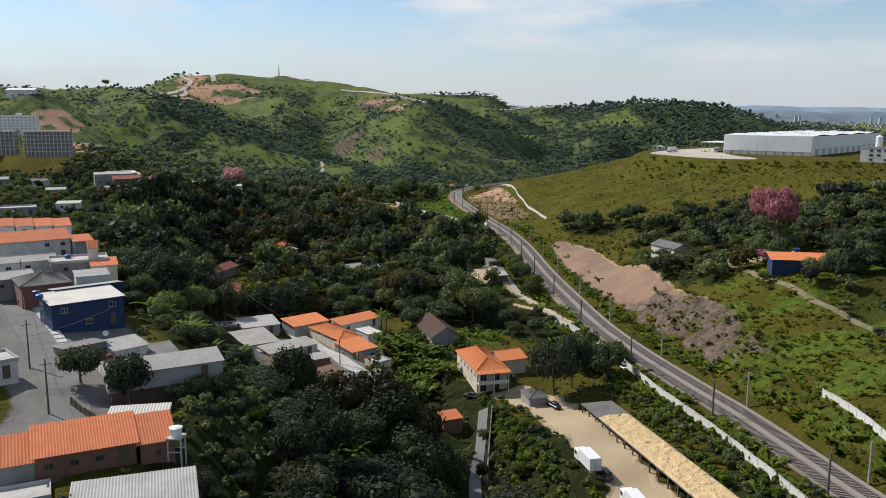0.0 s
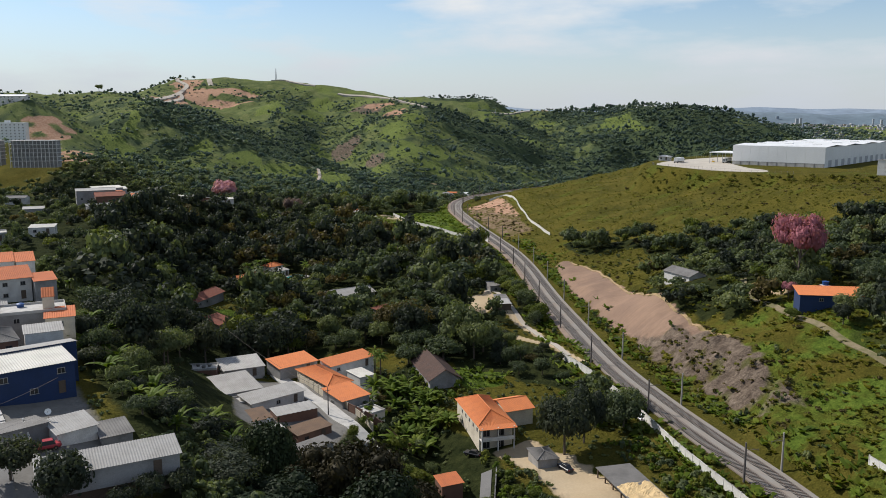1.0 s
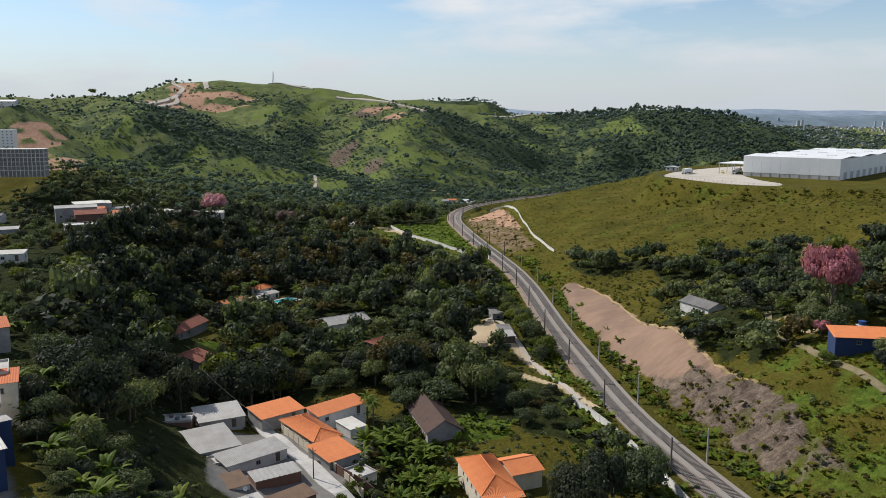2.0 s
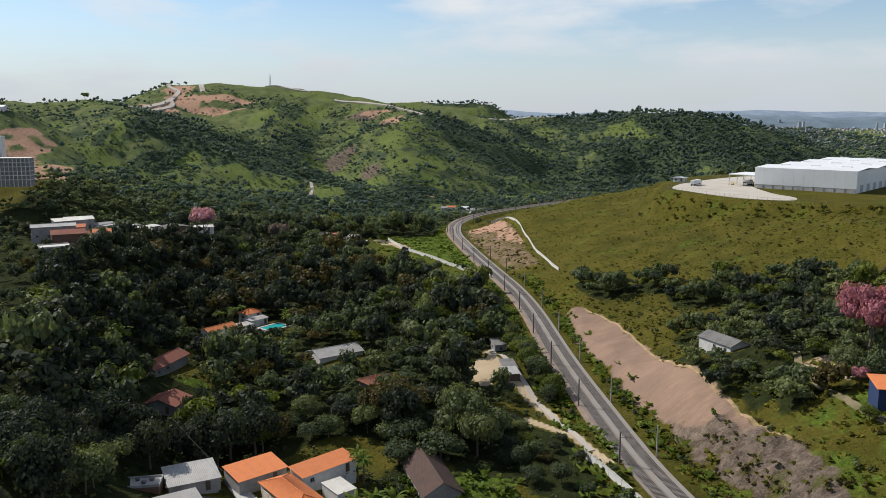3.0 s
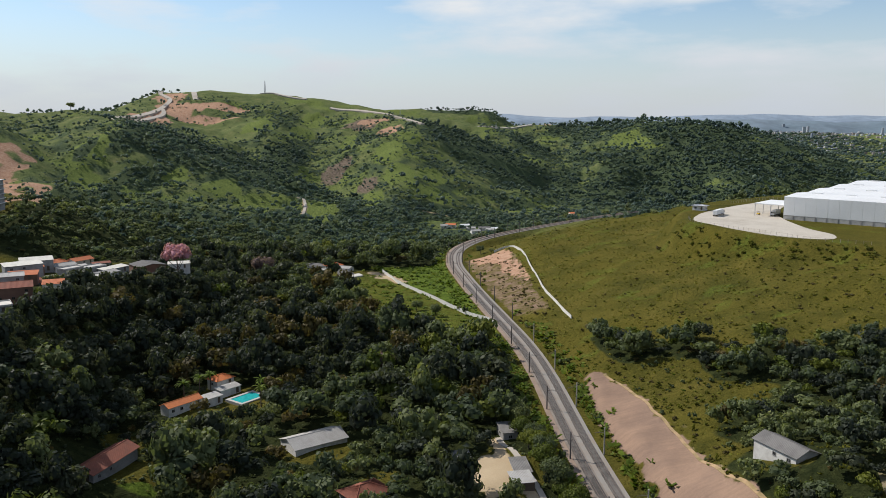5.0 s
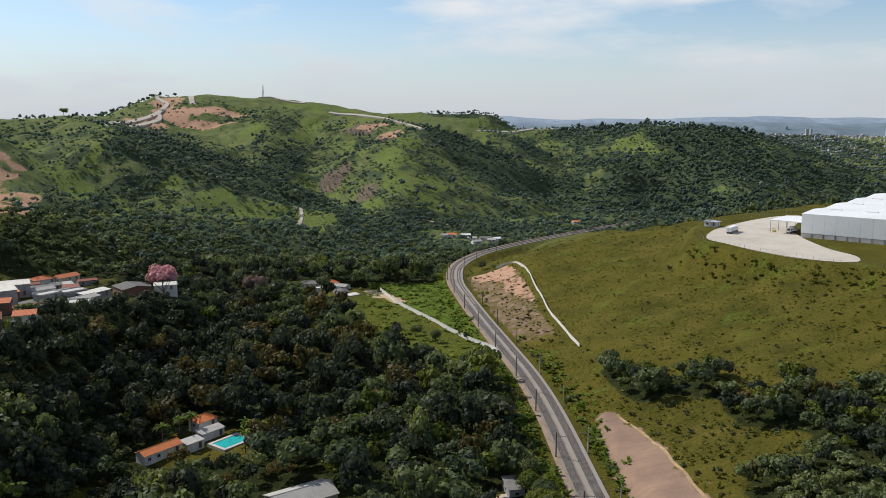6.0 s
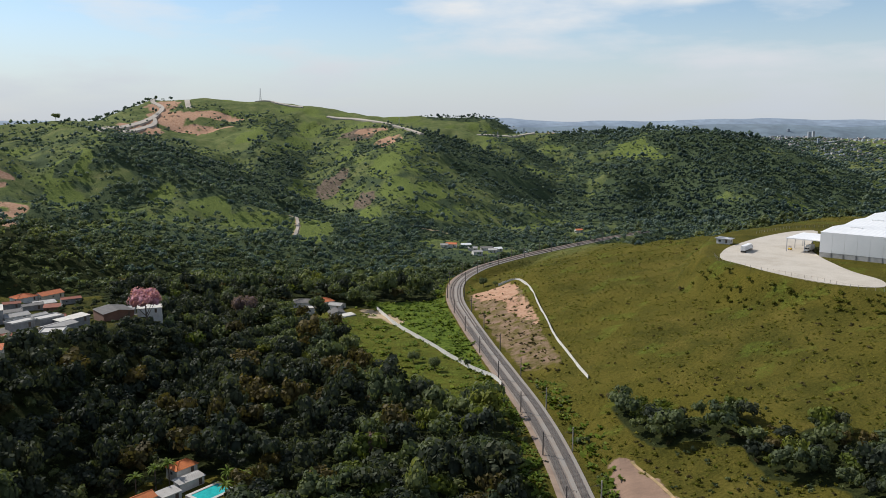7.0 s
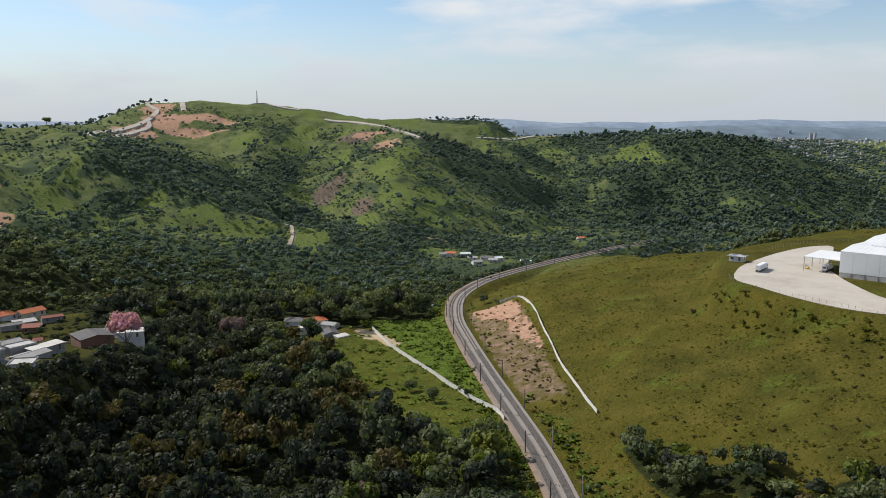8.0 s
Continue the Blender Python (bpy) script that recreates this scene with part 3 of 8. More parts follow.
WALL_FIELD = [(20.7, 512), (17, 526), (4, 552), (-15, 590), (-33, 630), (-48, 666)]
CUT_WALL = [(57.6, 507), (55, 532), (52, 572), (50.5, 620), (48.5, 662), (45, 692), (40, 705), (30, 704)]
SPUR_PATH = [(-186, 1074), (-173, 1058), (-166, 1030), (-163, 990)]
YARD_LANE = [(30, 300), (22, 322), (16, 330), (14, 345), (13, 362)]
EAST_LANE = [(118, 160), (112, 195), (106, 225), (98, 262), (96, 285), (100, 300)]
CLEAR = [  # open ground in the woods: place, radius
    (16, 231, 21), (32, 200, 22), (45, 170, 18), (-44, 252, 26), (-30, 272, 16), (-86, 408, 19), (-43, 362, 12), (-102, 366, 11), (-21, 337, 8),
    (14, 335, 13), (20, 308, 9), (-88, 340, 11), (-62, 330, 8), (-6, 264, 7), (8, 250, 12), (-70, 650, 20), (-92, 662, 15), (-10, 1080, 30), (40, 1050, 34), (154, 1168, 22)]


# the far hills, patch by patch: place and half-widths across and along the valley
FAR_WOODS = [(-384, 1199, 42, 129), (-335, 1217, 58, 157), (-270, 1187, 52, 124), (-261, 1370, 35, 116), (-209, 1191, 41, 78), (-155, 1153, 43, 74), (-1, 1536, 55, 118), (44, 1486, 58, 121), (84, 1421, 55, 99),
             (118, 1412, 46, 80), (148, 1412, 55, 83), (230, 1873, 31, 40), (147, 1673, 39, 110), (310, 1835, 40, 40), (-353, 1033, 25, 22), (-308, 961, 23, 25), (-429, 1074, 9, 36), (-372, 982, 12, 39), (20, 2112, 90, 26)]
FAR_WOODS += [(380, 1654, 27, 56), (443, 1602, 84, 72), (445, 1488, 107, 83), (346, 1448, 113, 75), (523, 1460, 67, 58), (247, 1347, 52, 68), (574, 1417, 55, 34), (298, 1321, 127, 60), (457, 1291, 99, 40)]
FAR_MEADOWS = [(-222, 1018, 22, 28), (-262, 1040, 22, 22), (-323, 947, 29, 27), (-424, 1030, 19, 12), (-417, 1089, 27, 37), (-321, 1050, 20, 22), (-405, 1007, 22, 26), (-147, 1029, 18, 50), (-96, 1350, 24, 50), (-69, 1429, 19, 39), (-266, 1690, 24, 40), (-268, 1579, 21, 50),
               (-175, 1490, 14, 64), (-31, 1271, 22, 28), (-22, 1208, 23, 25), (328, 1642, 40, 60), (369, 1574, 41, 21), (-111, 1179, 22, 29), (380, 1417, 37, 16), (509, 1323, 51, 40), (-337, 1550, 31, 39), (-290, 906, 16, 10), (-75, 1256, 24, 42)]
FAR_DRY = [(-178, 1325, 19, 37), (-117, 1238, 16, 29), (-169, 1630, 38, 31), (-161, 1352, 12, 31)]
FAR_EARTH = [(-560, 1757, 30, 44), (-446, 1630, 66, 16), (-440, 1700, 60, 16), (-538, 1690, 30, 34), (-512, 1450, 22, 40), (-510, 1690, 50, 30), (-475, 1640, 56, 14), (-513, 1520, 34, 60), (-455, 1710, 50, 22), (-530, 1650, 24, 40), (-145, 1637, 37, 13), (-109, 1556, 25, 25), (-529, 1577, 21, 29), (-502, 1651, 20, 10), (205, 1925, 28, 9)]
FAR_LEVEL = [(-650, 1305, 60, 30), (-545, 1338, 50, 26), (-572, 1299, 33, 28), (-492, 1240, 47, 35), (-401, 1541, 81, 85), (-428, 1793, 72, 38), (-41, 1668, 33, 60), (150, 1925, 110, 22), (-615, 1700, 55, 85), (-575, 1610, 34, 70), (-560, 1440, 44, 90), (-500, 1790, 70, 40), (-465, 1545, 50, 40)]


def patches(x, y, places):
    return np.maximum.reduce([blob(x, y, *p) for p in places])


def cover(x, y, full=False):
    """How far the ground is lush, wooded, sandy, red earth or bare rock, each from 0 to 1."""
    x, y = np.asarray(x, float), np.asarray(y, float)
    d, a, z = from_line(x, y, TRACK)
    ve = from_line(x, y, VILLAGE_EDGE)[0]
    wf = from_line(x, y, WALL_FIELD)[0]
    field = soft(d, -9, -6) * step(0, 2, wf) * step(505, 520, y) * soft(y, 690, 712) * soft(-d, 75, 90)
    below = step(-48, -34, wf) * soft(wf, -0.5, 0.5) * step(478, 498, y) * soft(y, 650, 675)
    lush = np.maximum(field, 0.45 * below)
    far = step(860, 930, y)
    open_far, dense_far, dry_far, level_far = patches(x, y, FAR_MEADOWS), patches(x, y, FAR_WOODS), patches(x, y, FAR_DRY), patches(x, y, FAR_LEVEL)
    lush = np.maximum(lush, far * np.maximum(0.95 * open_far, np.clip(0.34 + 0.34 * wave(x, y, 140, 61) + 0.26 * wave(x, y, 50, 62), 0.05, 0.8) * (1 - 0.8 * level_far)))
    lush = np.maximum(lush, 0.8 * np.maximum.reduce([blob(x, y, -86, 324, 9, 11), blob(x, y, 7, 256, 9, 9), 0.62 * blob(x, y, 82, 222, 9, 34, 12), 0.55 * blob(x, y, 100, 190, 12, 26), 0.7 * blob(x, y, -37, 113, 5, 5)]))
    valley = soft(d, -15, -10) * step(-7, 1, ve) * soft(y, 900, 1000) * (1 - field) * (1 - below)
    valley = np.maximum(valley, step(-260, -240, ve) * soft(ve, 0, 10) * step(180, 230, y) * np.where(y < 480, 0.75, 0.5) * soft(y, 690, 720))
    valley = np.maximum(valley, 0.6 * blob(x, y, -150, 290, 14, 22) * (ve < 0))
    low = (d < -8) * step(690, 730, y) * soft(y, 1130, 1240) * step(-8, -16, np.where(a > 0.72, d, -20.0)) * step(-400, -330, x - 0.15 * (y - 800)) * soft(x, 500, 700)
    low = low * (1 - open_far) * (1 - 0.8 * step(-6, 6, natural(x, y)) * (x < 100) * step(890, 930, y))
    north = step(6, 22, -from_line(x, y, BROW)[0]) * step(135, 165, x) * (d > 12) * soft(y, 1180, 1260)
    thin = np.clip(0.40 + 0.34 * wave(x, y, 95, 91) + 0.26 * wave(x, y, 37, 92) + 0.14 * wave(x, y, 17, 93), 0.0, 0.72) + 0.3 * step(160, 260, x - 0.04 * (y - 1200))
    thin = thin * (1 - step(1690, 1760, y + 0.35 * (x + 300)) * (x < 60))
    far_wood = far * soft(y, 2250, 2350) * np.maximum(dense_far, thin * (1 - open_far) * (1 - level_far) * (1 - 0.6 * dry_far))
    line = np.abs(from_line(x, y, [(52, 464), (66, 450), (84, 430), (102, 404), (124, 384), (162, 362), (230, 330)])[0]) + 7 * wave(x, y, 34, 12)
    grove = np.maximum(soft(line, 9, 16), np.maximum(blob(x, y, 128, 335, 46, 52), blob(x, y, 160, 270, 36, 60)))
    grove = np.maximum(grove, np.maximum(0.85 * blob(x, y, 90, 300, 18, 34, 8), 0.5 * blob(x, y, 122, 230, 20, 22)))
    grove = grove * (1 - blob(x, y, 84, 316, 8, 8)) * (1 - blob(x, y, 104, 256, 19, 11)) * (1 - blob(x, y, 100, 284, 9, 9)) * step(24, 30, d)
    grove = grove * (1 - 0.9 * blob(x, y, 74, 402, 17, 26, -25))
    woods = np.maximum.reduce([valley, low, north, far_wood, grove])
    for cx, cy, r in CLEAR:
        woods = woods * step(r - 3, r + 2, np.hypot(x - cx, y - cy))
    sand = np.zeros_like(x)
    for line, w in ((YARD_LANE, 1.6), (SPUR_PATH, 1.8), ([(22, 300), (34, 285), (40, 268)], 1.4), ([(-34, 640), (-44, 655), (-54, 662)], 4.0)):
        e = np.abs(from_line(x, y, line)[0])
        sand = np.maximum(sand, soft(e, w * 0.6, w * 1.6))
        woods = woods * step(w * 1.5, w * 2.4, e)
    sand = np.maximum(sand, np.maximum(blob(x, y, 11, 334, 8, 11), soft(np.abs(from_line(x, y, [(17, 204), (24, 196), (30, 178), (35, 155), (39, 135)])[0]) + 1.5 * wave(x, y, 9, 3), 5.0, 7.5)))
    sand = np.maximum(sand, 0.8 * blob(x, y, -46, 652, 9, 6))
    sand = np.maximum(sand, 0.6 * np.maximum(blob(x, y, 105, 285, 9, 9), blob(x, y, -30, 1150, 26, 5)))
    cf, cc = np.interp(y, CUT_Y, CUT_FOOT), np.interp(y, CUT_Y, CUT_CREST)
    ragged = 2.2 * wave(x, y, 16, 13) + 1.2 * wave(x, y, 6, 14)
    cut_a = step(-2, 1, d - cf + ragged * 0.8) * step(2, -1, d - cc + 0.6 * ragged) * step(198, 226, y + 3 * ragged) * soft(y, 424, 430)
    earth = cut_a * step(276, 300, y + 2.5 * ragged + 1.6 * (d - cf))
    crest = soft(np.abs(d - cc - 0.8 + 0.7 * ragged), 0.5, 1.5) * step(248, 275, y) * soft(y, 424, 432) * (0.75 + 0.3 * wave(x, y, 21, 71))
    cw = from_line(x, y, CUT_WALL)[0]
    cut_b = step(6.5, 8.5, d) * step(2, 5, -cw) * step(508, 545, y) * soft(y, 702, 714) * step(0.3, 0.36, a)
    dry = np.clip(0.485 + 0.10 * wave(x, y, 14, 17) + 0.10 * wave(x, y, 6, 18), 0, 1)
    earth = np.maximum(earth, cut_b * dry)
    red = np.maximum.reduce([0.9 * cut_b * step(-0.2, 0.5, 1.4 * blob(x, y, 27, 690, 13, 24, 15) + 0.8 * blob(x, y, 40, 640, 7, 44, 10) - 0.45 + 0.45 * wave(x, y, 9, 16)), np.maximum.reduce([blob(x, y, -395, 840, 34, 46), blob(x, y, -440, 915, 38, 40), blob(x, y, -480, 980, 30, 40)]) * np.clip(0.72 + 0.6 * wave(x, y, 31, 94), 0, 1)])
    red = np.maximum(red, patches(x, y, FAR_EARTH) * np.clip(0.85 + 0.3 * wave(x, y, 40, 8) + 0.25 * wave(x, y, 17, 9), 0, 1))
    woods = woods * (1 - step(0.3, 0.6, red) * far)
    rock = np.maximum.reduce([cut_a * (0.72 + 0.3 * wave(x, y, 13, 72) * step(300, 280, y)), 0.62 * dry_far])
    paved = np.maximum(step(-4, -10, ve) * step(-60, -45, ve) * soft(y, 205, 225) * step(128, 140, y + 0.4 * (x + 60)), step(2, -3, np.abs(from_line(x, y, [(-56, 240), (-26, 240), (-32, 207), (-48, 212), (-56, 240)])[0]) - 6))
    paved = np.maximum(paved, soft(np.hypot((x + 40) / 18, (y - 226) / 24), 0.8, 0.95) * step(20, 28, -d + 0 * x))
    paved = np.maximum(paved, 0.8 * blob(x, y, -188, 502, 12, 14, 15))
    paved = np.maximum(paved, soft(np.abs(from_line(x, y, [(-106, 186), (-80, 149), (-61, 121), (-56, 110), (-62, 96), (-75, 84)])[0] + 3), 8, 12) * step(60, 80, y))
    sand = np.maximum(sand, np.maximum(0.4 * crest, 0.3 * blob(x, y, 73, 361, 3.5, 11, 12)))
    lush = np.maximum(lush, (x > 62) * step(100, 130, y) * soft(y, 255, 285) * (d > 9) * np.clip(0.48 + 0.3 * wave(x, y, 30, 65) + 0.22 * wave(x, y, 11, 66), 0, 0.85) * (1 - cut_a))
    lush = np.maximum(lush, (x > 40) * (y > 440) * (y < 880) * np.clip(0.16 + 0.24 * wave(x, y, 60, 63) + 0.22 * wave(x, y, 22, 64), 0, 0.42))
    red, sand = red * (1 - paved), sand * (1 - 0.5 * paved)
    return (lush, woods * (1 - step(0.3, 0.7, paved)), sand, red, rock, paved, earth) if full else (lush, woods * (1 - step(0.3, 0.7, paved)), sand, red, rock, paved)


def build_ground():
    ys = [-420.0]
    while ys[-1] < 4700:
        y = ys[-1]
        ys.append(y + (14 if y < 40 else 2.4 if y < 190 else 1.2 if y < 435 else 2.4 if y < 520 else max(2.4, 0.0075 * (y - 200))))
    ys = np.array(ys)
    u = np.linspace(-1, 1, 451)
    u = 0.62 * u + 0.38 * u ** 3
    W = 330 + 0.72 * np.clip(ys, 0, None)
    X, Y = u[None, :] * W[:, None], np.repeat(ys[:, None], len(u), 1)
    Z = height(X, Y)
    V = np.stack([X, Y, Z], -1).reshape(-1, 3)
    r, c = X.shape
    i = (np.arange(r - 1)[:, None] * c + np.arange(c - 1)[None, :]).ravel()
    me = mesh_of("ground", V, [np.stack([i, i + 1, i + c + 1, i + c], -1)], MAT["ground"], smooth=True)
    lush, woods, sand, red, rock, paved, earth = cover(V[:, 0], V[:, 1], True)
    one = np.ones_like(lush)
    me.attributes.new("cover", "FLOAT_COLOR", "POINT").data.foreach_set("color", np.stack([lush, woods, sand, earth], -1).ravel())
    # alpha of cover2 grows with distance: how much haze tints the ground
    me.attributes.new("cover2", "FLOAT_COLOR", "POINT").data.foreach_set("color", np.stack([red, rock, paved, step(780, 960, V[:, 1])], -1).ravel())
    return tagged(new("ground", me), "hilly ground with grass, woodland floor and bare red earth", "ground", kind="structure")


build_ground()


def strip(name, line, left, right, lift, mat, thick=0.5, level=None, even=0):
    """A band along a line in plan, laid on the land, between two offsets (positive to the right)."""
    line = np.asarray(line, float)[:, :2]
    t = np.gradient(line, axis=0)
    t /= np.linalg.norm(t, axis=1)[:, None]
    nrm = np.stack([t[:, 1], -t[:, 0]], -1)
    L, R = line + nrm * left, line + nrm * right
    zl, zr = (height(L[:, 0], L[:, 1]), height(R[:, 0], R[:, 1])) if level is None else (np.full(len(L), level),) * 2
    for _ in range(even):   # graded, without the bumps of the land
        for z in (zl, zr):
            z[1:-1] = 0.5 * z[1:-1] + 0.25 * (z[:-2] + z[2:])
    n = len(L)
    V = np.vstack([np.c_[L, zl + lift], np.c_[R, zr + lift], np.c_[R, zr + lift - thick], np.c_[L, zl + lift - thick]])
    i = np.arange(n - 1)
    F4 = np.vstack([np.stack([i + k * n, i + ((k + 1) % 4) * n, i + 1 + ((k + 1) % 4) * n, i + 1 + k * n], -1) for k in range(4)])
    F4 = np.vstack([F4, [[0, 3 * n, 2 * n, n], [n - 1, 2 * n - 1, 3 * n - 1, 4 * n - 1]]])
    return mesh_of(name, V, [F4[:, ::-1]], mat)


# ---- railway ----
def at_track(s, off=0.0):
    """Place and heading, s metres along the railway, off metres to its right."""
    seg = np.diff(TRACK, axis=0)
    run = np.concatenate([[0], np.cumsum(np.linalg.norm(seg, axis=1))])
    k = min(max(int(np.searchsorted(run, s)) - 1, 0), len(seg) - 1)
    u = (s - run[k]) / (run[k + 1] - run[k])
    p = TRACK[k] + u * seg[k]
    a = math.atan2(seg[k][1], seg[k][0])
    return p[0] + off * math.sin(a), p[1] - off * math.cos(a), a


FINE_TRACK = np.array([at_track(s)[:2] for s in np.arange(20, 1030, 4.0)])
rail_bed = thing("railway", pose(0, 0, 0), "double railway track on pale stone ballast between concrete posts", "railway", kind="structure")
part("ballast_bed", strip("ballast_bed", FINE_TRACK, -0.6, 5.0, 0.35, MAT["ballast"], 0.6, 0.0), None, rail_bed, "pale grey ballast")
part("ballast_bed", strip("ballast_bed", FINE_TRACK, -4.7, -0.6, 0.345, MAT["ballast_mid"], 0.6, 0.0), None, rail_bed, "grey-brown ballast")
part("service_path", strip("service_path", FINE_TRACK[FINE_TRACK[:, 1] > 285], -6.5, -4.7, 0.22, MAT["ballast_old"], 0.6, 0.0), None, rail_bed, "rust-brown cinder path")
for centre in (-2.6, 2.2):
    for side in (-0.8, 0.8):
        part("stain", strip("stain", FINE_TRACK, centre + side - 0.42, centre + side + 0.42, 0.362, MAT["ballast_stain"], 0.2, 0.0), None, rail_bed, "rust-stained ballast along a rail")
for centre in (-2.6, 2.2):
    for side in (-0.8, 0.8):
        part("rail", strip("rail", FINE_TRACK, centre + side - 0.085, centre + side + 0.085, 0.68, MAT["steel"], 0.2, 0.0), None, rail_bed, "rusty steel rail")
# ---- railway furniture and walls ----
def sleepers():
    V, F4, k = [], [], 0
    cube = np.array([(x, y, z) for x in (-1, 1) for y in (-1, 1) for z in (0, 1)], float)
    faces = np.array([(0, 1, 3, 2), (4, 6, 7, 5), (0, 4, 5, 1), (2, 3, 7, 6), (1, 5, 7, 3)])
    for centre in (-2.6, 2.2):
        for s in np.arange(50, 560, 0.62):
            x, y, a = at_track(s, centre)
            v = cube * (0.13, 1.35, 0.24) + (0, 0, 0.32)
            c, n = math.cos(a), math.sin(a)
            V.append(np.c_[v[:, 0] * c - v[:, 1] * n + x, v[:, 0] * n + v[:, 1] * c + y, v[:, 2]])
            F4.append(faces + k)
            k += 8
    return mesh_of("sleepers", np.vstack(V), [np.vstack(F4)], MAT["sleeper"])


tagged(part("sleepers", sleepers(), None, rail_bed, "concrete sleepers"), kind="stuff")

bm = rod(bmesh.new(), (0, 0, -0.6), (0, 0, 8.8), 0.27, 0.19, 8)
POST = bpy.data.meshes.new("shaft")
bm.to_mesh(POST), bm.free()
bm = boxes((-0.05, 3.1, -0.04, 0.04, 7.05, 7.15))
rod(bm, (0, 0, 7.9), (2.6, 0, 7.12), 0.03, 0.03, 5)
rod(bm, (2.9, 0, 7.05), (2.9, 0, 6.5), 0.05, 0.05, 6)
ARM = bpy.data.meshes.new("bracket")
bm.to_mesh(ARM), bm.free()
ARM.materials.append(MAT["post"])
POST_PALE = POST.copy()
POST.materials.append(MAT["post"])
POST_PALE.materials.append(MAT["post_pale"])
for k in range(21):
    for off, shaft, turn in ((-5.6, POST, 0), (5.5, POST_PALE if k < 9 else POST, 180)):
        x, y, a = at_track(85 + 42.4 * k + (3 if turn else 0), off)
        root = thing("railway_post", pose(x, y, 0, 0, 0, math.degrees(a) - 90 + turn), "tall railway post with a bracket beside the track", "post", "railway posts")
        part("shaft", shaft, None, root)
        part("bracket", ARM, None, root)


def panel_wall(name, line, high, label, mat, gap=3.0, lift=0.0):
    """A wall of equal panels between piers, stepping along with the land."""
    root = thing(name, pose(0, 0, 0), label, "wall", kind="structure")
    line = np.asarray(line, float)
    seg = np.diff(line, axis=0)
    run = np.concatenate([[0], np.cumsum(np.linalg.norm(seg, axis=1))])
    n = int(run[-1] / gap)
    panel = boxes((-gap / 2 + 0.11, gap / 2 - 0.11, -0.07, 0.07, -1.2, high), (-gap / 2 + 0.11, gap / 2 - 0.11, -0.11, 0.11, high - 0.12, high))
    pm = bpy.data.meshes.new("panel")
    panel.to_mesh(pm), panel.free()
    pm.materials.append(mat)
    pier = boxes((-0.11, 0.11, -0.13, 0.13, -1.2, high + 0.08))
    qm = bpy.data.meshes.new("pier")
    pier.to_mesh(qm), pier.free()
    qm.materials.append(mat)
    pts = [np.array([np.interp(s, run, line[:, 0]), np.interp(s, run, line[:, 1])]) for s in np.linspace(0, run[-1], n + 1)]
    foot = np.array([ground_z(*p) for p in pts])
    for _ in range(12 if n > 12 else 0):
        foot[1:-1] = 0.5 * foot[1:-1] + 0.25 * (foot[:-2] + foot[2:])
    for i in range(n + 1):
        p = pts[i]
        t = pts[min(i + 1, n)] - pts[max(i - 1, 0)]
        a = math.degrees(math.atan2(t[1], t[0]))
        part("pier", qm, None, root, at=pose(p[0], p[1], foot[i] + lift, 0, 0, a))
        if i < n:
            t = pts[i + 1] - p
            m = (p + pts[i + 1]) / 2
            k = np.linalg.norm(t) / gap
            slope = math.degrees(math.atan2(foot[i + 1] - foot[i], np.linalg.norm(t)))
            part("panel", pm, None, root, at=pose(m[0], m[1], (foot[i] + foot[i + 1]) / 2 + lift, 0, 0, math.degrees(math.atan2(t[1], t[0]))) @ pose(0, 0, 0, 0, -slope, 0) @ Matrix.Diagonal((k, 1, 1, 1)))
    return root


panel_wall("railway_wall", spline([(64.0, 128), (61.5, 150), (58.0, 173), (54.0, 188), (50.6, 204), (47.0, 230), (42.0, 251), (34.5, 272)], 4), 2.3, "long whitewashed concrete panel wall beside the railway", MAT["whitewash"])
panel_wall("field_wall", spline(WALL_FIELD, 4), 1.9, "pale concrete panel wall across the green field", MAT["whitewash"], lift=0.2)
panel_wall("cutting_wall", spline(CUT_WALL, 4), 1.5, "pale concrete wall along the top of the railway cutting", MAT["whitewash"], lift=0.2)
panel_wall("bank_wall", spline([(84, 179), (85.6, 168), (86.2, 156), (87, 140), (88, 120)], 4), 2.0, "stained white concrete wall on the grassy railway bank", MAT["whitewash"])


# ---- houses ----
def bm_mesh(name, bm, mat):
    me = bpy.data.meshes.new(name)
    bm.to_mesh(me), bm.free()
    me.materials.append(mat)
    return me


WINDOW_FRAME = {}


def window(parent, m, w, h, mat="plaster_grey", name="window"):
    """A framed window with a sill and a dark pane, set on a wall; local y points out of the wall."""
    key = (round(w, 2), round(h, 2), mat)
    if key not in WINDOW_FRAME:
        f = boxes((-w / 2, -w / 2 + 0.09, -0.02, 0.07, -h / 2, h / 2), (w / 2 - 0.09, w / 2, -0.02, 0.07, -h / 2, h / 2),
                  (-w / 2 + 0.09, w / 2 - 0.09, -0.02, 0.07, h / 2 - 0.09, h / 2), (-w / 2 - 0.1, w / 2 + 0.1, -0.02, 0.14, -h / 2 - 0.08, -h / 2 + 0.03),
                  (-0.035, 0.035, -0.02, 0.05, -h / 2 + 0.03, h / 2 - 0.09))
        p = boxes((-w / 2 + 0.09, w / 2 - 0.09, -0.02, 0.022, -h / 2 + 0.03, h / 2 - 0.09))
        WINDOW_FRAME[key] = (bm_mesh("frame", f, MAT[mat]), bm_mesh("pane", p, MAT["dark"]))
    f, p = WINDOW_FRAME[key]
    ob = part(name, f, None, parent, at=m)
    part("pane", p, None, ob, "dark glass")
    return ob


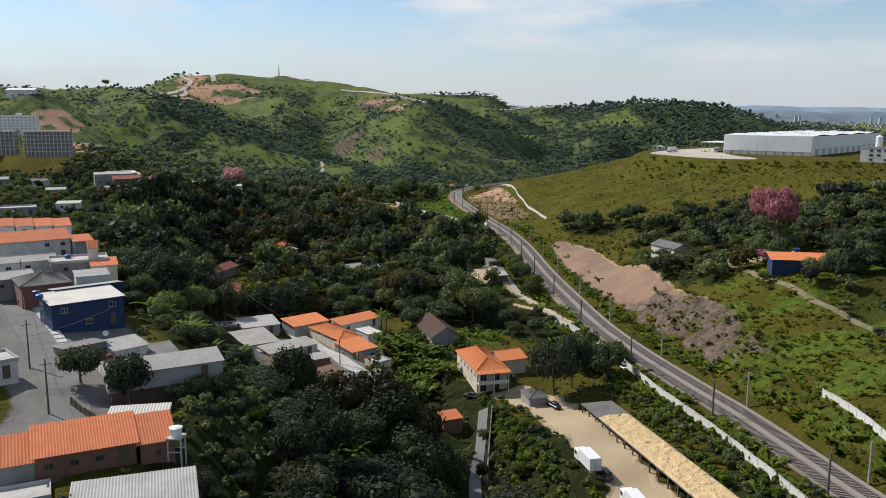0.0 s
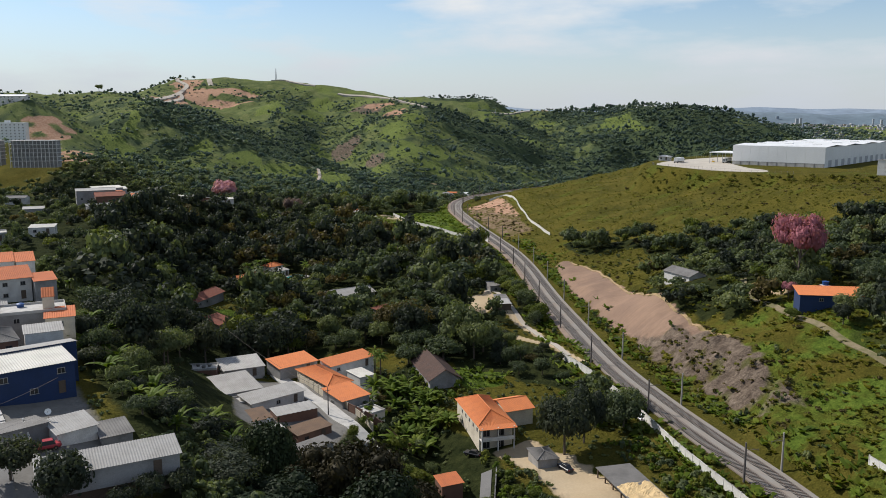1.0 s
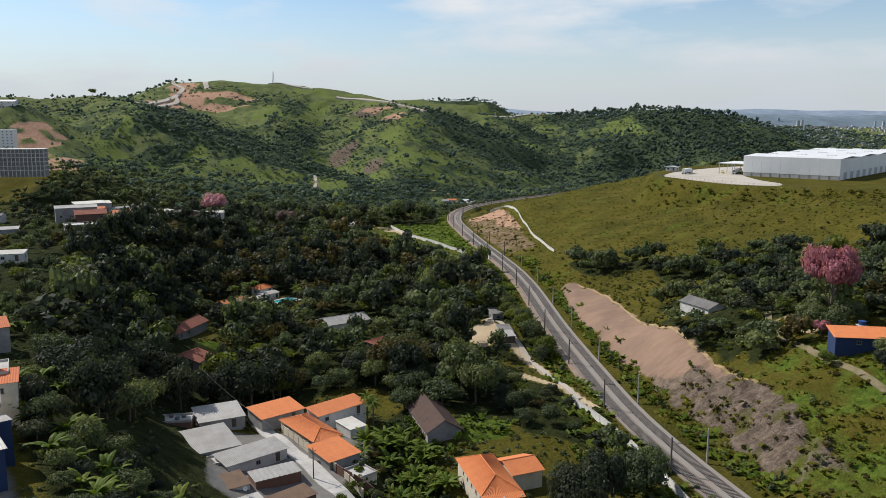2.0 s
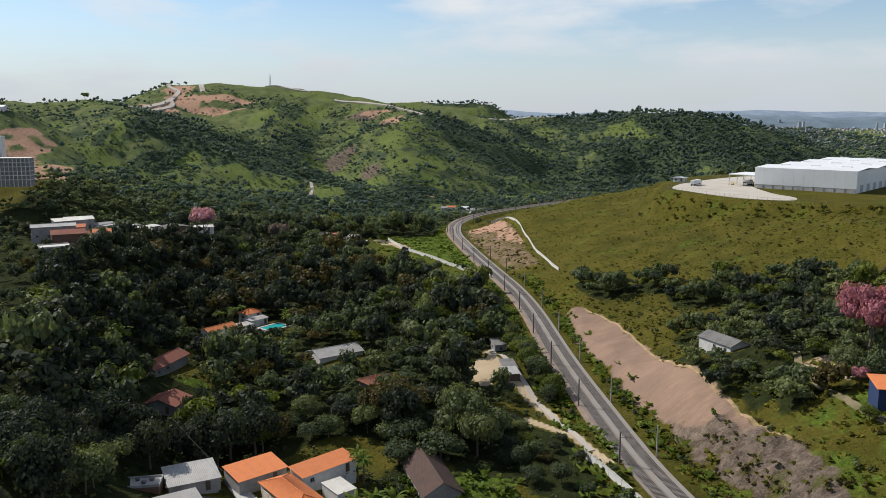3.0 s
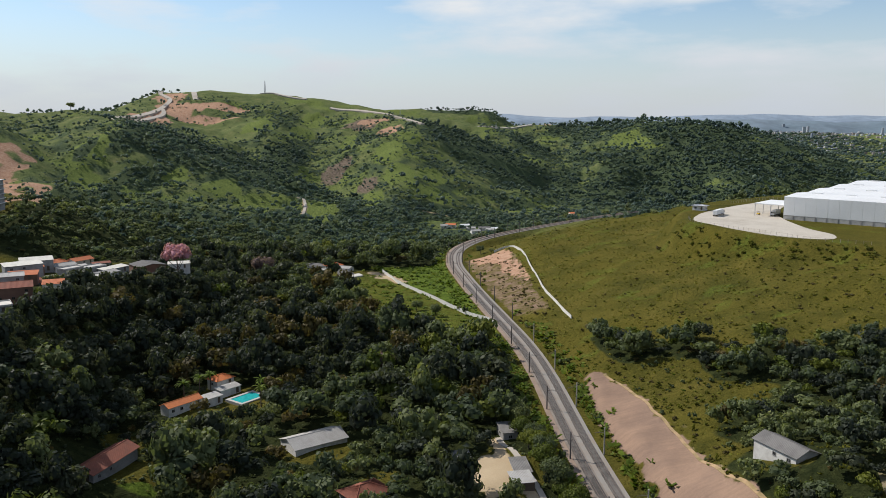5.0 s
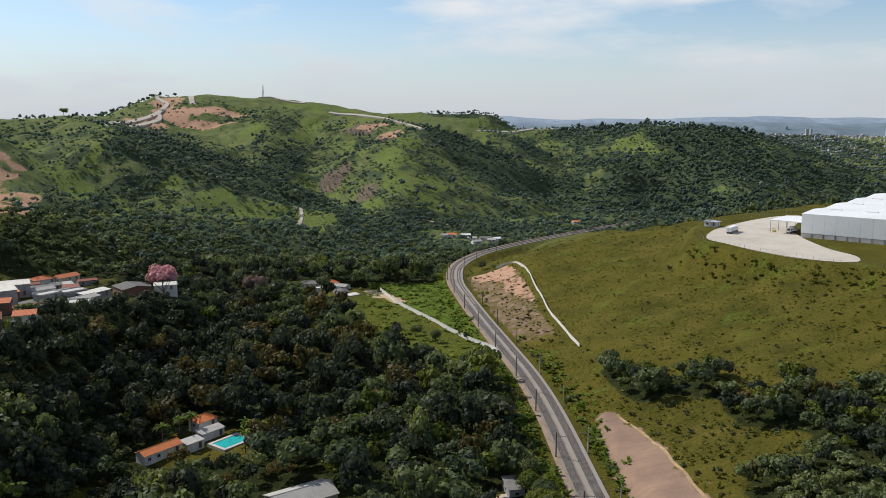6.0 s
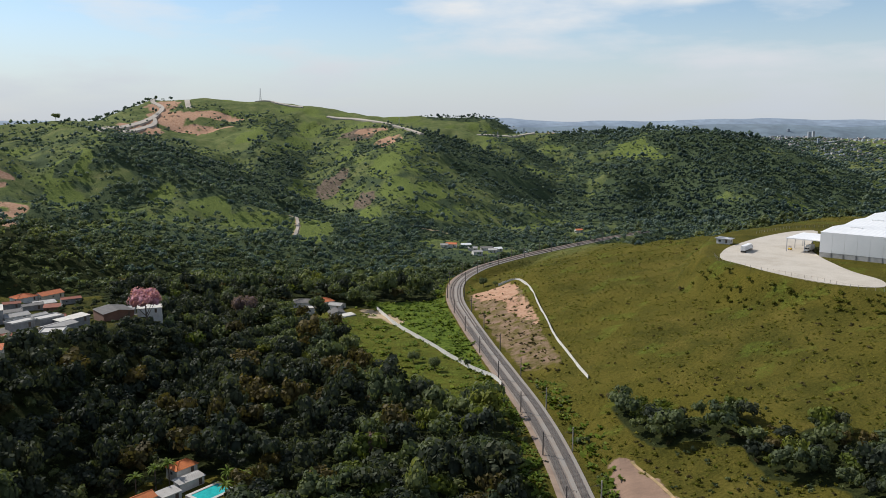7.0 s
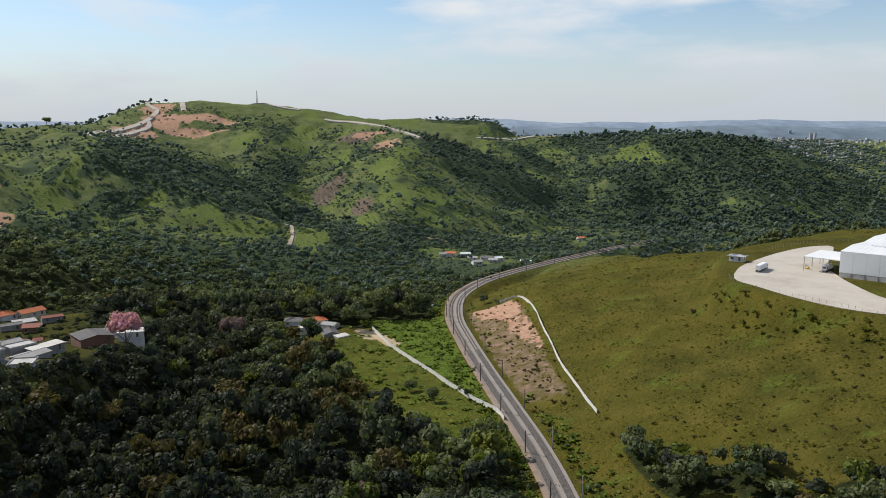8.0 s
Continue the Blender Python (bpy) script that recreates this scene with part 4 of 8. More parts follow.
def door(parent, m, w=0.95, h=2.1, mat="timber"):
    bm = boxes((-w / 2, w / 2, -0.02, 0.05, 0, h), (-w / 2 - 0.08, -w / 2, -0.02, 0.09, 0, h + 0.08), (w / 2, w / 2 + 0.08, -0.02, 0.09, 0, h + 0.08), (-w / 2, w / 2, -0.02, 0.09, h, h + 0.08))
    return part("door", bm, MAT[mat], parent, at=m)


def roof_on(root, kind, w, l, e, rise, over, mat, pitch, deep=0.08):
    """Puts a roof of corrugated sheet or tile over a box w by l whose walls end at e."""
    W, Lh = w / 2 + over, l / 2 + over
    m = MAT[mat]
    if kind == "mono":      # falls towards the front
        part("roof", sheet_mesh("roof", m, ((-W, -Lh, e), (W, -Lh, e), (W, Lh, e + rise), (-W, Lh, e + rise)), pitch=pitch, deep=deep), None, root)
    elif kind == "back":    # falls towards the back
        part("roof", sheet_mesh("roof", m, ((W, Lh, e), (-W, Lh, e), (-W, -Lh, e + rise), (W, -Lh, e + rise)), pitch=pitch, deep=deep), None, root)
    elif kind == "side":    # falls to the right
        part("roof", sheet_mesh("roof", m, ((W, -Lh, e), (W, Lh, e), (-W, Lh, e + rise), (-W, -Lh, e + rise)), pitch=pitch, deep=deep), None, root)
    elif kind == "gable":   # ridge from left to right
        part("roof_slope", sheet_mesh("roof_slope", m, ((-W, -Lh, e), (W, -Lh, e), (W, 0, e + rise), (-W, 0, e + rise)), pitch=pitch, deep=deep), None, root)
        part("roof_slope", sheet_mesh("roof_slope", m, ((W, Lh, e), (-W, Lh, e), (-W, 0, e + rise), (W, 0, e + rise)), pitch=pitch, deep=deep), None, root)
        part("ridge_cap", rod(bmesh.new(), (-W, 0, e + rise + 0.03), (W, 0, e + rise + 0.03), 0.13, 0.13, 6), m, root)
    elif kind == "deep_gable":   # ridge from front to back
        part("roof_slope", sheet_mesh("roof_slope", m, ((-W, Lh, e), (-W, -Lh, e), (0, -Lh, e + rise), (0, Lh, e + rise)), pitch=pitch, deep=deep), None, root)
        part("roof_slope", sheet_mesh("roof_slope", m, ((W, -Lh, e), (W, Lh, e), (0, Lh, e + rise), (0, -Lh, e + rise)), pitch=pitch, deep=deep), None, root)
        part("ridge_cap", rod(bmesh.new(), (0, -Lh, e + rise + 0.03), (0, Lh, e + rise + 0.03), 0.13, 0.13, 6), m, root)
    elif kind == "hip":
        if Lh >= W:
            r0, r1 = (0, -Lh + W, e + rise), (0, Lh - W, e + rise)
        else:
            r0, r1 = (-W + Lh, 0, e + rise), (W - Lh, 0, e + rise)
        c = [(-W, -Lh, e), (W, -Lh, e), (W, Lh, e), (-W, Lh, e)]
        if Lh >= W:
            sides = [(c[0], c[1], r0, r0), (c[1], c[2], r1, r0), (c[2], c[3], r1, r1), (c[3], c[0], r0, r1)]
            hips = [(c[0], r0), (c[1], r0), (c[2], r1), (c[3], r1), (r0, r1)]
        else:
            sides = [(c[0], c[1], r1, r0), (c[1], c[2], r1, r1), (c[2], c[3], r0, r1), (c[3], c[0], r0, r0)]
            hips = [(c[0], r0), (c[1], r1), (c[2], r1), (c[3], r0), (r0, r1)]
        for q in sides:
            part("roof_slope", sheet_mesh("roof_slope", m, q, pitch=pitch, deep=deep), None, root)
        for a, b in hips:
            part("ridge_cap", rod(bmesh.new(), (a[0], a[1], a[2] + 0.05), (b[0], b[1], b[2] + 0.05), 0.12, 0.12, 6), m, root)
    elif kind == "flat":
        bm = boxes((-W, W, -Lh, Lh, e, e + 0.14))
        part("roof", bm, m, root)
        bm = boxes((-W, W, -Lh, -Lh + 0.15, e + 0.14, e + 0.6), (-W, W, Lh - 0.15, Lh, e + 0.14, e + 0.6), (-W, -W + 0.15, -Lh + 0.15, Lh - 0.15, e + 0.14, e + 0.6), (W - 0.15, W, -Lh + 0.15, Lh - 0.15, e + 0.14, e + 0.6))
        part("parapet", bm, MAT["concrete"], root)


BUILT = []   # where houses stand, so that no tree grows through them
LUCK = random.Random(17)


def house(x, y, w, l, turn, eave, label, roof="mono", rise=1.0, over=0.4, wall="plaster", tile="fibro", win=(2, 1, 1), pitch=0.5, floor=None, group="", glass=(1.2, 1.0), has_door=True, category="house", name="house", base=None):
    """A small house at (x, y): w across its front, l deep, front turned; eave is the height of the walls' top in the world."""
    z = ground_z(x, y) if floor is None else floor
    e = eave - z
    BUILT.append((x, y - 2.5, 0.5 * math.hypot(w, l) + 2.5))
    root = thing(name, pose(x, y, z, 0, 0, turn), label, category, group)
    W, Lh = w / 2, l / 2
    bm = bmesh.new()
    if base:      # a set-back lower storey of another material
        part("lower_wall", boxes((-W + 0.5, W - 0.5, -Lh + 0.9, Lh, -3.5, e - 2.9)), MAT[base], root, "dark set-back lower storey")
    box(bm, -W, W, -Lh, Lh, e - 2.9 if base else -3.5, e)
    if roof in ("gable", "mono", "back", "deep_gable", "side"):
        tops = {"gable": [(-W, 0), (W, 0)], "mono": [(-W, Lh), (W, Lh)], "back": [(-W, -Lh), (W, -Lh)], "deep_gable": [(0, -Lh), (0, Lh)], "side": [(-W, -Lh), (-W, Lh)]}[roof]
        feet = {"gable": [((-W, -Lh), (-W, Lh)), ((W, -Lh), (W, Lh))], "mono": [((-W, -Lh), (-W, Lh)), ((W, -Lh), (W, Lh))], "back": [((-W, -Lh), (-W, Lh)), ((W, -Lh), (W, Lh))],
                "deep_gable": [((-W, -Lh), (W, -Lh)), ((-W, Lh), (W, Lh))], "side": [((-W, -Lh), (W, -Lh)), ((-W, Lh), (W, Lh))]}[roof]
        r = rise * 0.93
        vs = []
        for (a, b), t in zip(feet, tops):
            vs.append([bm.verts.new((a[0], a[1], e)), bm.verts.new((b[0], b[1], e)), bm.verts.new((t[0], t[1], e + r))])
        for q in vs:
            bm.faces.new(q)
        for i, j in ((0, 1), (1, 2), (2, 0)):
            bm.faces.new((vs[0][i], vs[0][j], vs[1][j], vs[1][i]))
    bmesh.ops.recalc_face_normals(bm, faces=bm.faces)
    part("wall", bm, MAT[wall], root)
    roof_on(root, roof, w, l, e, rise, over, tile, pitch)
    storeys = 1 if base else max(1, int(e / 2.75))
    gw, gh = glass
    for s in range(storeys):
        zc = e - 1.35 - 2.75 * s
        if zc < 0.9:
            continue
        for face, n in zip(("front", "left", "right"), win):
            for i in range(n):
                u = (i + 0.5) / n - 0.5
                if has_door and face == "front" and s == storeys - 1 and i == n - 1 and n > 1:
                    door(root, pose(u * w, -Lh, zc - 1.25, 0, 0, 180))
                    continue
                if LUCK.random() < 0.5:
                    continue
                m = {"front": pose(u * w, -Lh, zc, 0, 0, 180), "left": pose(-W, u * l, zc, 0, 0, 90), "right": pose(W, u * l, zc, 0, 0, -90)}[face]
                window(root, m, gw, gh, "timber" if wall == "block_wall" else "plaster_grey")
    return root


def water_tank(x, y, z, r, h, mat, label, stand=0.0):
    root = thing("water_tank", pose(x, y, z), label, "water tank")
    bm = rod(bmesh.new(), (0, 0, stand), (0, 0, stand + h), r * 0.82, r, 14)
    part("tank", bm, MAT[mat], root)
    bm = rod(bmesh.new(), (0, 0, stand + h), (0, 0, stand + h + 0.16), r * 1.04, r * 0.5, 14)
    part("lid", bm, MAT[mat], root)
    if stand:
        for sx in (-1, 1):
            for sy in (-1, 1):
                part("leg", boxes((sx * r - 0.09, sx * r + 0.09, sy * r - 0.09, sy * r + 0.09, -1.2, stand)), MAT["concrete"], root)
        part("platform", boxes((-r - 0.2, r + 0.2, -r - 0.2, r + 0.2, stand - 0.15, stand)), MAT["concrete"], root)
        part("brace", boxes((-r, r, -r - 0.06, -r + 0.06, stand * 0.45, stand * 0.45 + 0.15), (-r, r, r - 0.06, r + 0.06, stand * 0.45, stand * 0.45 + 0.15)), MAT["concrete"], root)
    return root


# the hillside village near the start
house(-47.4, 98.9, 11.6, 6.6, 27, 28.5, "long brown house under an orange ribbed tile roof", "mono", 1.7, 0.5, "block_wall", "clay", (4, 1, 1), 0.36, glass=(1.1, 0.7))
house(-39.6, 102.2, 4.2, 6.4, 26, 28.2, "brown house end under an orange ribbed tile roof", "mono", 1.7, 0.35, "block_wall", "clay", (1, 0, 0), 0.36, glass=(0.8, 0.6), has_door=False)
house(-54.6, 95.2, 4.4, 6.2, 28, 27.9, "grey carport under an orange ribbed tile roof", "mono", 1.7, 0.3, "plaster_grey", "clay", (0, 0, 0), 0.36)
house(-45.4, 111.8, 8.2, 4.2, 12, 27.3, "low outhouse under a white sheet-metal roof", "mono", 0.5, 0.2, "plaster_grey", "sheet_cream", (1, 0, 0), 0.8, has_door=False)
house(-37.6, 89.8, 13.5, 7.0, 20, 25.6, "low house under a weathered grey corrugated roof", "mono", 0.9, 0.4, "plaster_grey", "fibro", (2, 0, 1), 0.36)
house(-52.0, 88.5, 9.0, 4.5, 27, 25.6, "concrete terrace roof stained dark grey", "flat", 0.2, 0.1, "plaster_grey", "concrete", (1, 0, 0))
house(-46.6, 125.8, 17.6, 4.4, 30, 30.2, "long grey rendered house under a pale corrugated roof", "mono", 1.1, 0.35, "plaster_grey", "fibro", (3, 1, 1), 0.36, glass=(1.6, 1.1), base="timber")
house(-73.6, 156.4, 13.4, 8.6, 41, 34.3, "tall deep blue painted house under a pale metal roof", "mono", 0.8, 0.35, "plaster_blue", "sheet_cream", (3, 2, 1), 0.7, glass=(1.3, 1.0))
house(-75.6, 163.2, 13.4, 4.0, 41, 34.9, "grey flat-roofed back wing of a blue house", "back", 0.5, 0.2, "plaster_blue", "fibro", (0, 1, 1), 0.5)
house(-66.6, 139.6, 7.0, 6.0, 46, 29.2, "grey shed house under a weathered corrugated roof", "back", 0.8, 0.4, "plaster_grey", "fibro_dark", (2, 1, 1), 0.4)
house(-59.4, 141.8, 6.0, 5.4, 46, 28.8, "small grey house under a pale patched corrugated roof", "mono", 0.8, 0.3, "plaster", "fibro", (1, 1, 1), 0.4)
house(-53.8, 144.0, 4.6, 5.4, 36, 27.2, "low lean-to under a grey corrugated roof", "mono", 0.7, 0.3, "plaster_grey", "fibro_dark", (1, 0, 1), 0.4)
house(-74.5, 124.6, 7.0, 6.5, 45, 31.0, "pale two-storey corner house with a flat roof", "flat", 0.2, 0.2, "plaster", "concrete", (2, 0, 3))
house(-88.6, 170.6, 9.5, 10.5, 36, 34.6, "house under a hipped dark grey fibre-cement roof", "hip", 1.8, 0.4, "block_wall", "fibro_dark", (3, 1, 1), 0.5)
house(-79.4, 174.2, 6.6, 5.5, 30, 35.4, "pale blue rendered house with a flat grey roof", "mono", 0.5, 0.25, "plaster", "fibro", (1, 1, 2), 0.6)
house(-99.0, 176.5, 9.0, 9.0, 38, 34.4, "unpainted house under a grey corrugated roof", "gable", 1.0, 0.3, "plaster_grey", "fibro", (2, 1, 0), 0.6)
house(-88.0, 187.0, 12.0, 8.0, 28, 36.2, "grey rendered house with a roof terrace", "flat", 0.3, 0.3, "plaster_grey", "concrete", (2, 1, 1))
house(-81.2, 184.8, 5.4, 6.5, 26, 35.8, "small house under an orange tiled roof", "mono", 0.8, 0.3, "plaster_cream", "clay", (1, 0, 1), 0.5)
house(-84.6, 187.2, 2.2, 2.2, 26, 39.0, "narrow roof tower under an orange tiled slope", "mono", 1.6, 0.15, "plaster_cream", "clay", (0, 0, 0), 0.5, floor=35.5, has_door=False, category="stair tower")
house(-101.0, 188.0, 12.0, 7.0, 33, 36.0, "long house under a stained grey corrugated roof", "gable", 1.0, 0.4, "plaster", "fibro", (3, 1, 1), 0.6)
house(-117.8, 221.5, 20.0, 8.0, 35, 35.6, "long white house under an orange tiled roof", "mono", 1.9, 0.5, "plaster", "clay", (5, 1, 1), 0.5)
house(-105.0, 225.5, 5.0, 7.0, 35, 35.0, "plain grey house end under a small tiled roof", "mono", 1.0, 0.3, "plaster_grey", "clay", (1, 1, 0), 0.5)
for k in range(4):
    house(-117.6 - 4.3 * k, 240.5 - 2.6 * k, 4.6, 7.5, 31, 37.2 + 0.28 * k, "white terraced house under a stepped orange tiled roof", "mono", 1.5, 0.25, "plaster", "clay", (1, 0, 1 if k == 0 else 0), 0.5, group="stepped terrace", has_door=False)
house(-158.6, 332.0, 9.0, 7.5, 18, 33.8, "white rendered house with a flat pale roof", "mono", 0.4, 0.2, "plaster", "sheet_cream", (2, 1, 1), 0.9)
house(-168.5, 311.0, 12.5, 9.0, 30, 34.0, "grey rendered house with a cluttered flat roof", "flat", 0.3, 0.2, "plaster_grey", "concrete", (3, 1, 1))
house(-196.0, 398.0, 9.0, 6.5, 25, 33.2, "grey block house among trees", "mono", 0.6, 0.2, "plaster_grey", "fibro", (1, 1, 1), 0.9)
house(-236.0, 418.0, 11.0, 8.0, 20, 36.5, "grey rendered house under a grey corrugated roof", "gable", 1.1, 0.3, "plaster_grey", "fibro", (2, 1, 1), 0.9)
house(-226.0, 440.0, 10.0, 7.0, 10, 34.0, "low house under a grey corrugated roof", "gable", 1.0, 0.3, "plaster", "fibro_dark", (2, 1, 1), 0.9)
house(-189.0, 449.0, 19.0, 9.0, 28, 37.2, "long grey house under a pale metal roof", "gable", 1.0, 0.4, "plaster_grey", "fibro", (4, 2, 2), 0.9)
house(-176.0, 436.0, 14.0, 9.0, 28, 35.6, "brown block house under a red-brown gabled roof", "gable", 1.8, 0.4, "block_wall", "clay_old", (3, 1, 2), 0.7)
house(-165.4, 447.6, 8.0, 5.5, 22, 34.6, "cream house under an orange tiled roof", "mono", 1.0, 0.3, "plaster_cream", "clay", (2, 1, 1), 0.7)
house(-171.5, 413.5, 11.5, 9.0, 34, 33.0, "dark grey rendered block house with white ledges", "flat", 0.3, 0.3, "plaster_grey", "sheet_cream", (2, 1, 2))
house(-200.0, 489.0, 16.0, 7.0, 40, 34.8, "grey house under a bright white metal roof", "mono", 0.9, 0.4, "plaster_grey", "sheet_cream", (3, 1, 1), 0.9)
house(-191.0, 472.0, 12.0, 6.0, 20, 33.5, "low house under an orange-brown tiled roof", "mono", 1.0, 0.4, "block_wall", "clay", (2, 1, 1), 0.7)
house(-175.2, 530.6, 15.5, 5.0, 66, 25.6, "grey house under a bright white metal roof", "mono", 0.6, 0.4, "plaster_grey", "sheet_cream", (3, 1, 1), 0.9)
house(-176.4, 519.6, 15.0, 8.0, 66, 25.0, "grey rendered house under a grey corrugated roof", "gable", 0.9, 0.3, "plaster_grey", "fibro", (3, 1, 1), 0.9)
house(-209.5, 520.0, 15.0, 9.0, 30, 31.6, "tall grey rendered house under a pale metal roof", "mono", 0.8, 0.3, "plaster_grey", "sheet_cream", (3, 1, 2), 0.9)
house(-184.0, 480.5, 17.0, 8.5, 32, 29.0, "wide house under a faded red tiled roof", "gable", 1.7, 0.5, "plaster_grey", "clay_old", (3, 1, 2), 0.7)
house(-203.5, 503.0, 9.0, 5.0, 30, 28.6, "small house under an orange tiled roof", "mono", 1.0, 0.4, "plaster", "clay", (2, 1, 1), 0.7)
house(-175.0, 458.0, 12.0, 7.0, 30, 27.0, "grey rendered house with a walled roof terrace", "flat", 0.3, 0.2, "plaster_grey", "concrete", (3, 1, 2))
house(-185.0, 528.0, 11.0, 7.0, 55, 26.6, "grey block house with a flat concrete roof", "flat", 0.3, 0.2, "plaster_grey", "concrete", (2, 1, 2))
house(-170.4, 503.0, 9.0, 9.0, 14, 26.8, "pale rendered house with a flat roof", "flat", 0.3, 0.2, "plaster", "concrete", (2, 1, 2))
house(-171.4, 567.0, 15.0, 15.0, 42, 20.8, "wide hall under a dark grey roof with a white edge", "deep_gable", 1.3, 0.4, "block_wall", "fibro_dark", (3, 0, 2), 0.9)
house(-158.0, 580.0, 12.0, 6.0, 18, 19.2, "low house under a pale metal roof", "mono", 0.6, 0.3, "plaster", "sheet_cream", (2, 1, 1), 0.9)
house(-284.0, 692.0, 13.5, 10.0, 55, -0.2, "house under a hipped orange tiled roof", "hip", 2.0, 0.5, "plaster", "clay", (3, 2, 2), 0.7)
house(-272.0, 702.0, 16.0, 9.0, 60, -0.4, "long house under a gabled orange tiled roof", "gable", 2.0, 0.5, "plaster_cream", "clay", (3, 2, 2), 0.7)
house(-262.0, 676.0, 13.0, 7.0, 40, -0.6, "grey house with a columned veranda under a grey roof", "mono", 0.8, 0.3, "plaster_grey", "fibro", (4, 1, 1), 0.9)
house(-251.0, 664.0, 11.0, 6.0, 31, -0.2, "low block house under a dark grey roof", "gable", 0.9, 0.3, "block_wall", "fibro_dark", (2, 1, 1), 0.9)
house(-96.5, 681.0, 14.0, 9.0, 5, -0.4, "house under a hipped dark grey roof", "hip", 1.6, 0.4, "plaster", "fibro_dark", (3, 1, 1), 0.9)
house(-84.0, 680.0, 12.0, 9.0, 30, 0.2, "house under a hipped orange-red tiled roof", "hip", 1.9, 0.4, "plaster", "clay", (3, 1, 1), 0.9)
house(-74.0, 671.0, 9.0, 7.0, -20, -0.2, "white house under a pale roof", "gable", 1.2, 0.3, "plaster", "fibro", (2, 1, 1), 0.9)
house(-71.5, 653.0, 9.0, 11.0, 20, -0.6, "house under a grey gabled roof", "deep_gable", 1.6, 0.4, "plaster_grey", "fibro_dark", (2, 1, 1), 0.9)
house(-64.0, 647.0, 8.0, 5.0, 40, -1.0, "low shed under a pale metal roof", "mono", 0.5, 0.3, "plaster", "sheet_cream", (1, 1, 1), 0.9)
house(-88.0, 656.0, 4.5, 6.0, 5, 1.2, "narrow white house with a flat roof", "flat", 0.3, 0.2, "plaster", "sheet_cream", (1, 1, 1))
house(-84.0, 622.0, 7.0, 4.0, 40, 0.8, "small pale shed among trees", "mono", 0.5, 0.3, "plaster", "fibro", (1, 0, 1), 0.9)

# the small quarter in the hollow
house(-61.0, 231.0, 15.5, 13.0, 34, 4.6, "wide workshop under a pale grey metal roof", "mono", 1.2, 0.3, "plaster_grey", "fibro", (2, 1, 1), 0.8)
house(-47.6, 226.6, 15.5, 6.2, 43, 4.0, "long house under a pale grey metal roof", "mono", 0.8, 0.5, "plaster", "fibro", (3, 1, 1), 0.8)
house(-62.0, 250.0, 11.6, 9.5, 28, 4.8, "house under a pale grey metal roof", "mono", 1.0, 0.3, "plaster_grey", "fibro", (2, 1, 1), 0.8)
house(-71.0, 243.5, 8.0, 5.0, 10, 5.6, "red brick block with tanks and clutter on its flat roof", "flat", 0.3, 0.1, "block_wall", "concrete", (1, 1, 1))
house(-57.2, 221.5, 7.6, 4.6, 36, 3.4, "small grey block shed with a flat roof", "flat", 0.2, 0.15, "plaster_grey", "concrete", (2, 1, 1))
house(-50.4, 211.4, 10.4, 6.0, 36, 3.2, "shed under a rusty brown ribbed roof", "mono", 0.9, 0.3, "plaster", "rust", (2, 1, 1), 0.7)
house(-40.2, 217.8, 10.6, 5.0, 33, 3.2, "brick house under a flat grey roof", "mono", 0.4, 0.2, "block_wall", "fibro", (2, 1, 1), 1.2)
house(-34.4, 207.0, 9.6, 4.6, 45, 2.6, "shed under a dark brown corrugated roof", "mono", 0.7, 0.3, "block_wall", "rust", (2, 1, 1), 0.6)
house(-42.5, 203.5, 6.0, 4.5, 40, 3.0, "little shed under a grey sheet roof", "mono", 0.5, 0.3, "plaster_grey", "concrete", (1, 1, 0), 0.6)
house(-33.0, 198.0, 11.0, 4.0, 46, 1.8, "low shed under a dark grey sheet roof", "mono", 0.4, 0.3, "plaster_grey", "fibro_dark", (2, 0, 1), 0.8)
house(-47.8, 254.4, 12.6, 7.6, 42, 4.2, "house under a bright orange tiled roof", "mono", 1.2, 0.4, "plaster_grey", "clay_bright", (2, 1, 1), 0.45)
house(-36.6, 243.0, 7.4, 18.0, 38, 3.9, "long house under a hipped orange tiled roof", "hip", 1.5, 0.5, "plaster_cream", "clay_bright", (2, 4, 2), 0.45)
house(-31.8, 257.2, 15.8, 5.4, 45, 4.2, "long veranda under a bright orange tiled roof", "mono", 1.0, 0.4, "plaster", "clay_bright", (3, 1, 1), 0.45)
house(-28.6, 229.6, 8.6, 9.0, 43, 3.2, "garage under a bright orange tiled roof", "mono", 1.2, 0.4, "plaster_grey", "clay_bright", (1, 1, 1), 0.45)
house(-26.8, 248.4, 5.0, 7.0, 40, 2.8, "white flat carport beside orange roofs", "mono", 0.3, 0.2, "plaster", "sheet_cream", (1, 0, 0), 0.9)
house(-21.5, 222.5, 5.0, 6.0, 42, 1.2, "roofless cream shed with a sandy flat top", "flat", 0.2, 0.1, "plaster_cream", "concrete", (1, 1, 1))
house(-5.5, 258.0, 9.0, 21.0, 17, 1.0, "long dark house under a steep old brown tiled roof", "deep_gable", 3.2, 0.7, "plaster_grey", "tile_brown", (2, 2, 2), 0.5)
house(-1.0, 192.0, 5.0, 4.0, 25, -3.6, "little shed under an orange tiled roof in bushes", "mono", 0.8, 0.3, "block_wall", "clay", (1, 0, 1), 0.45)

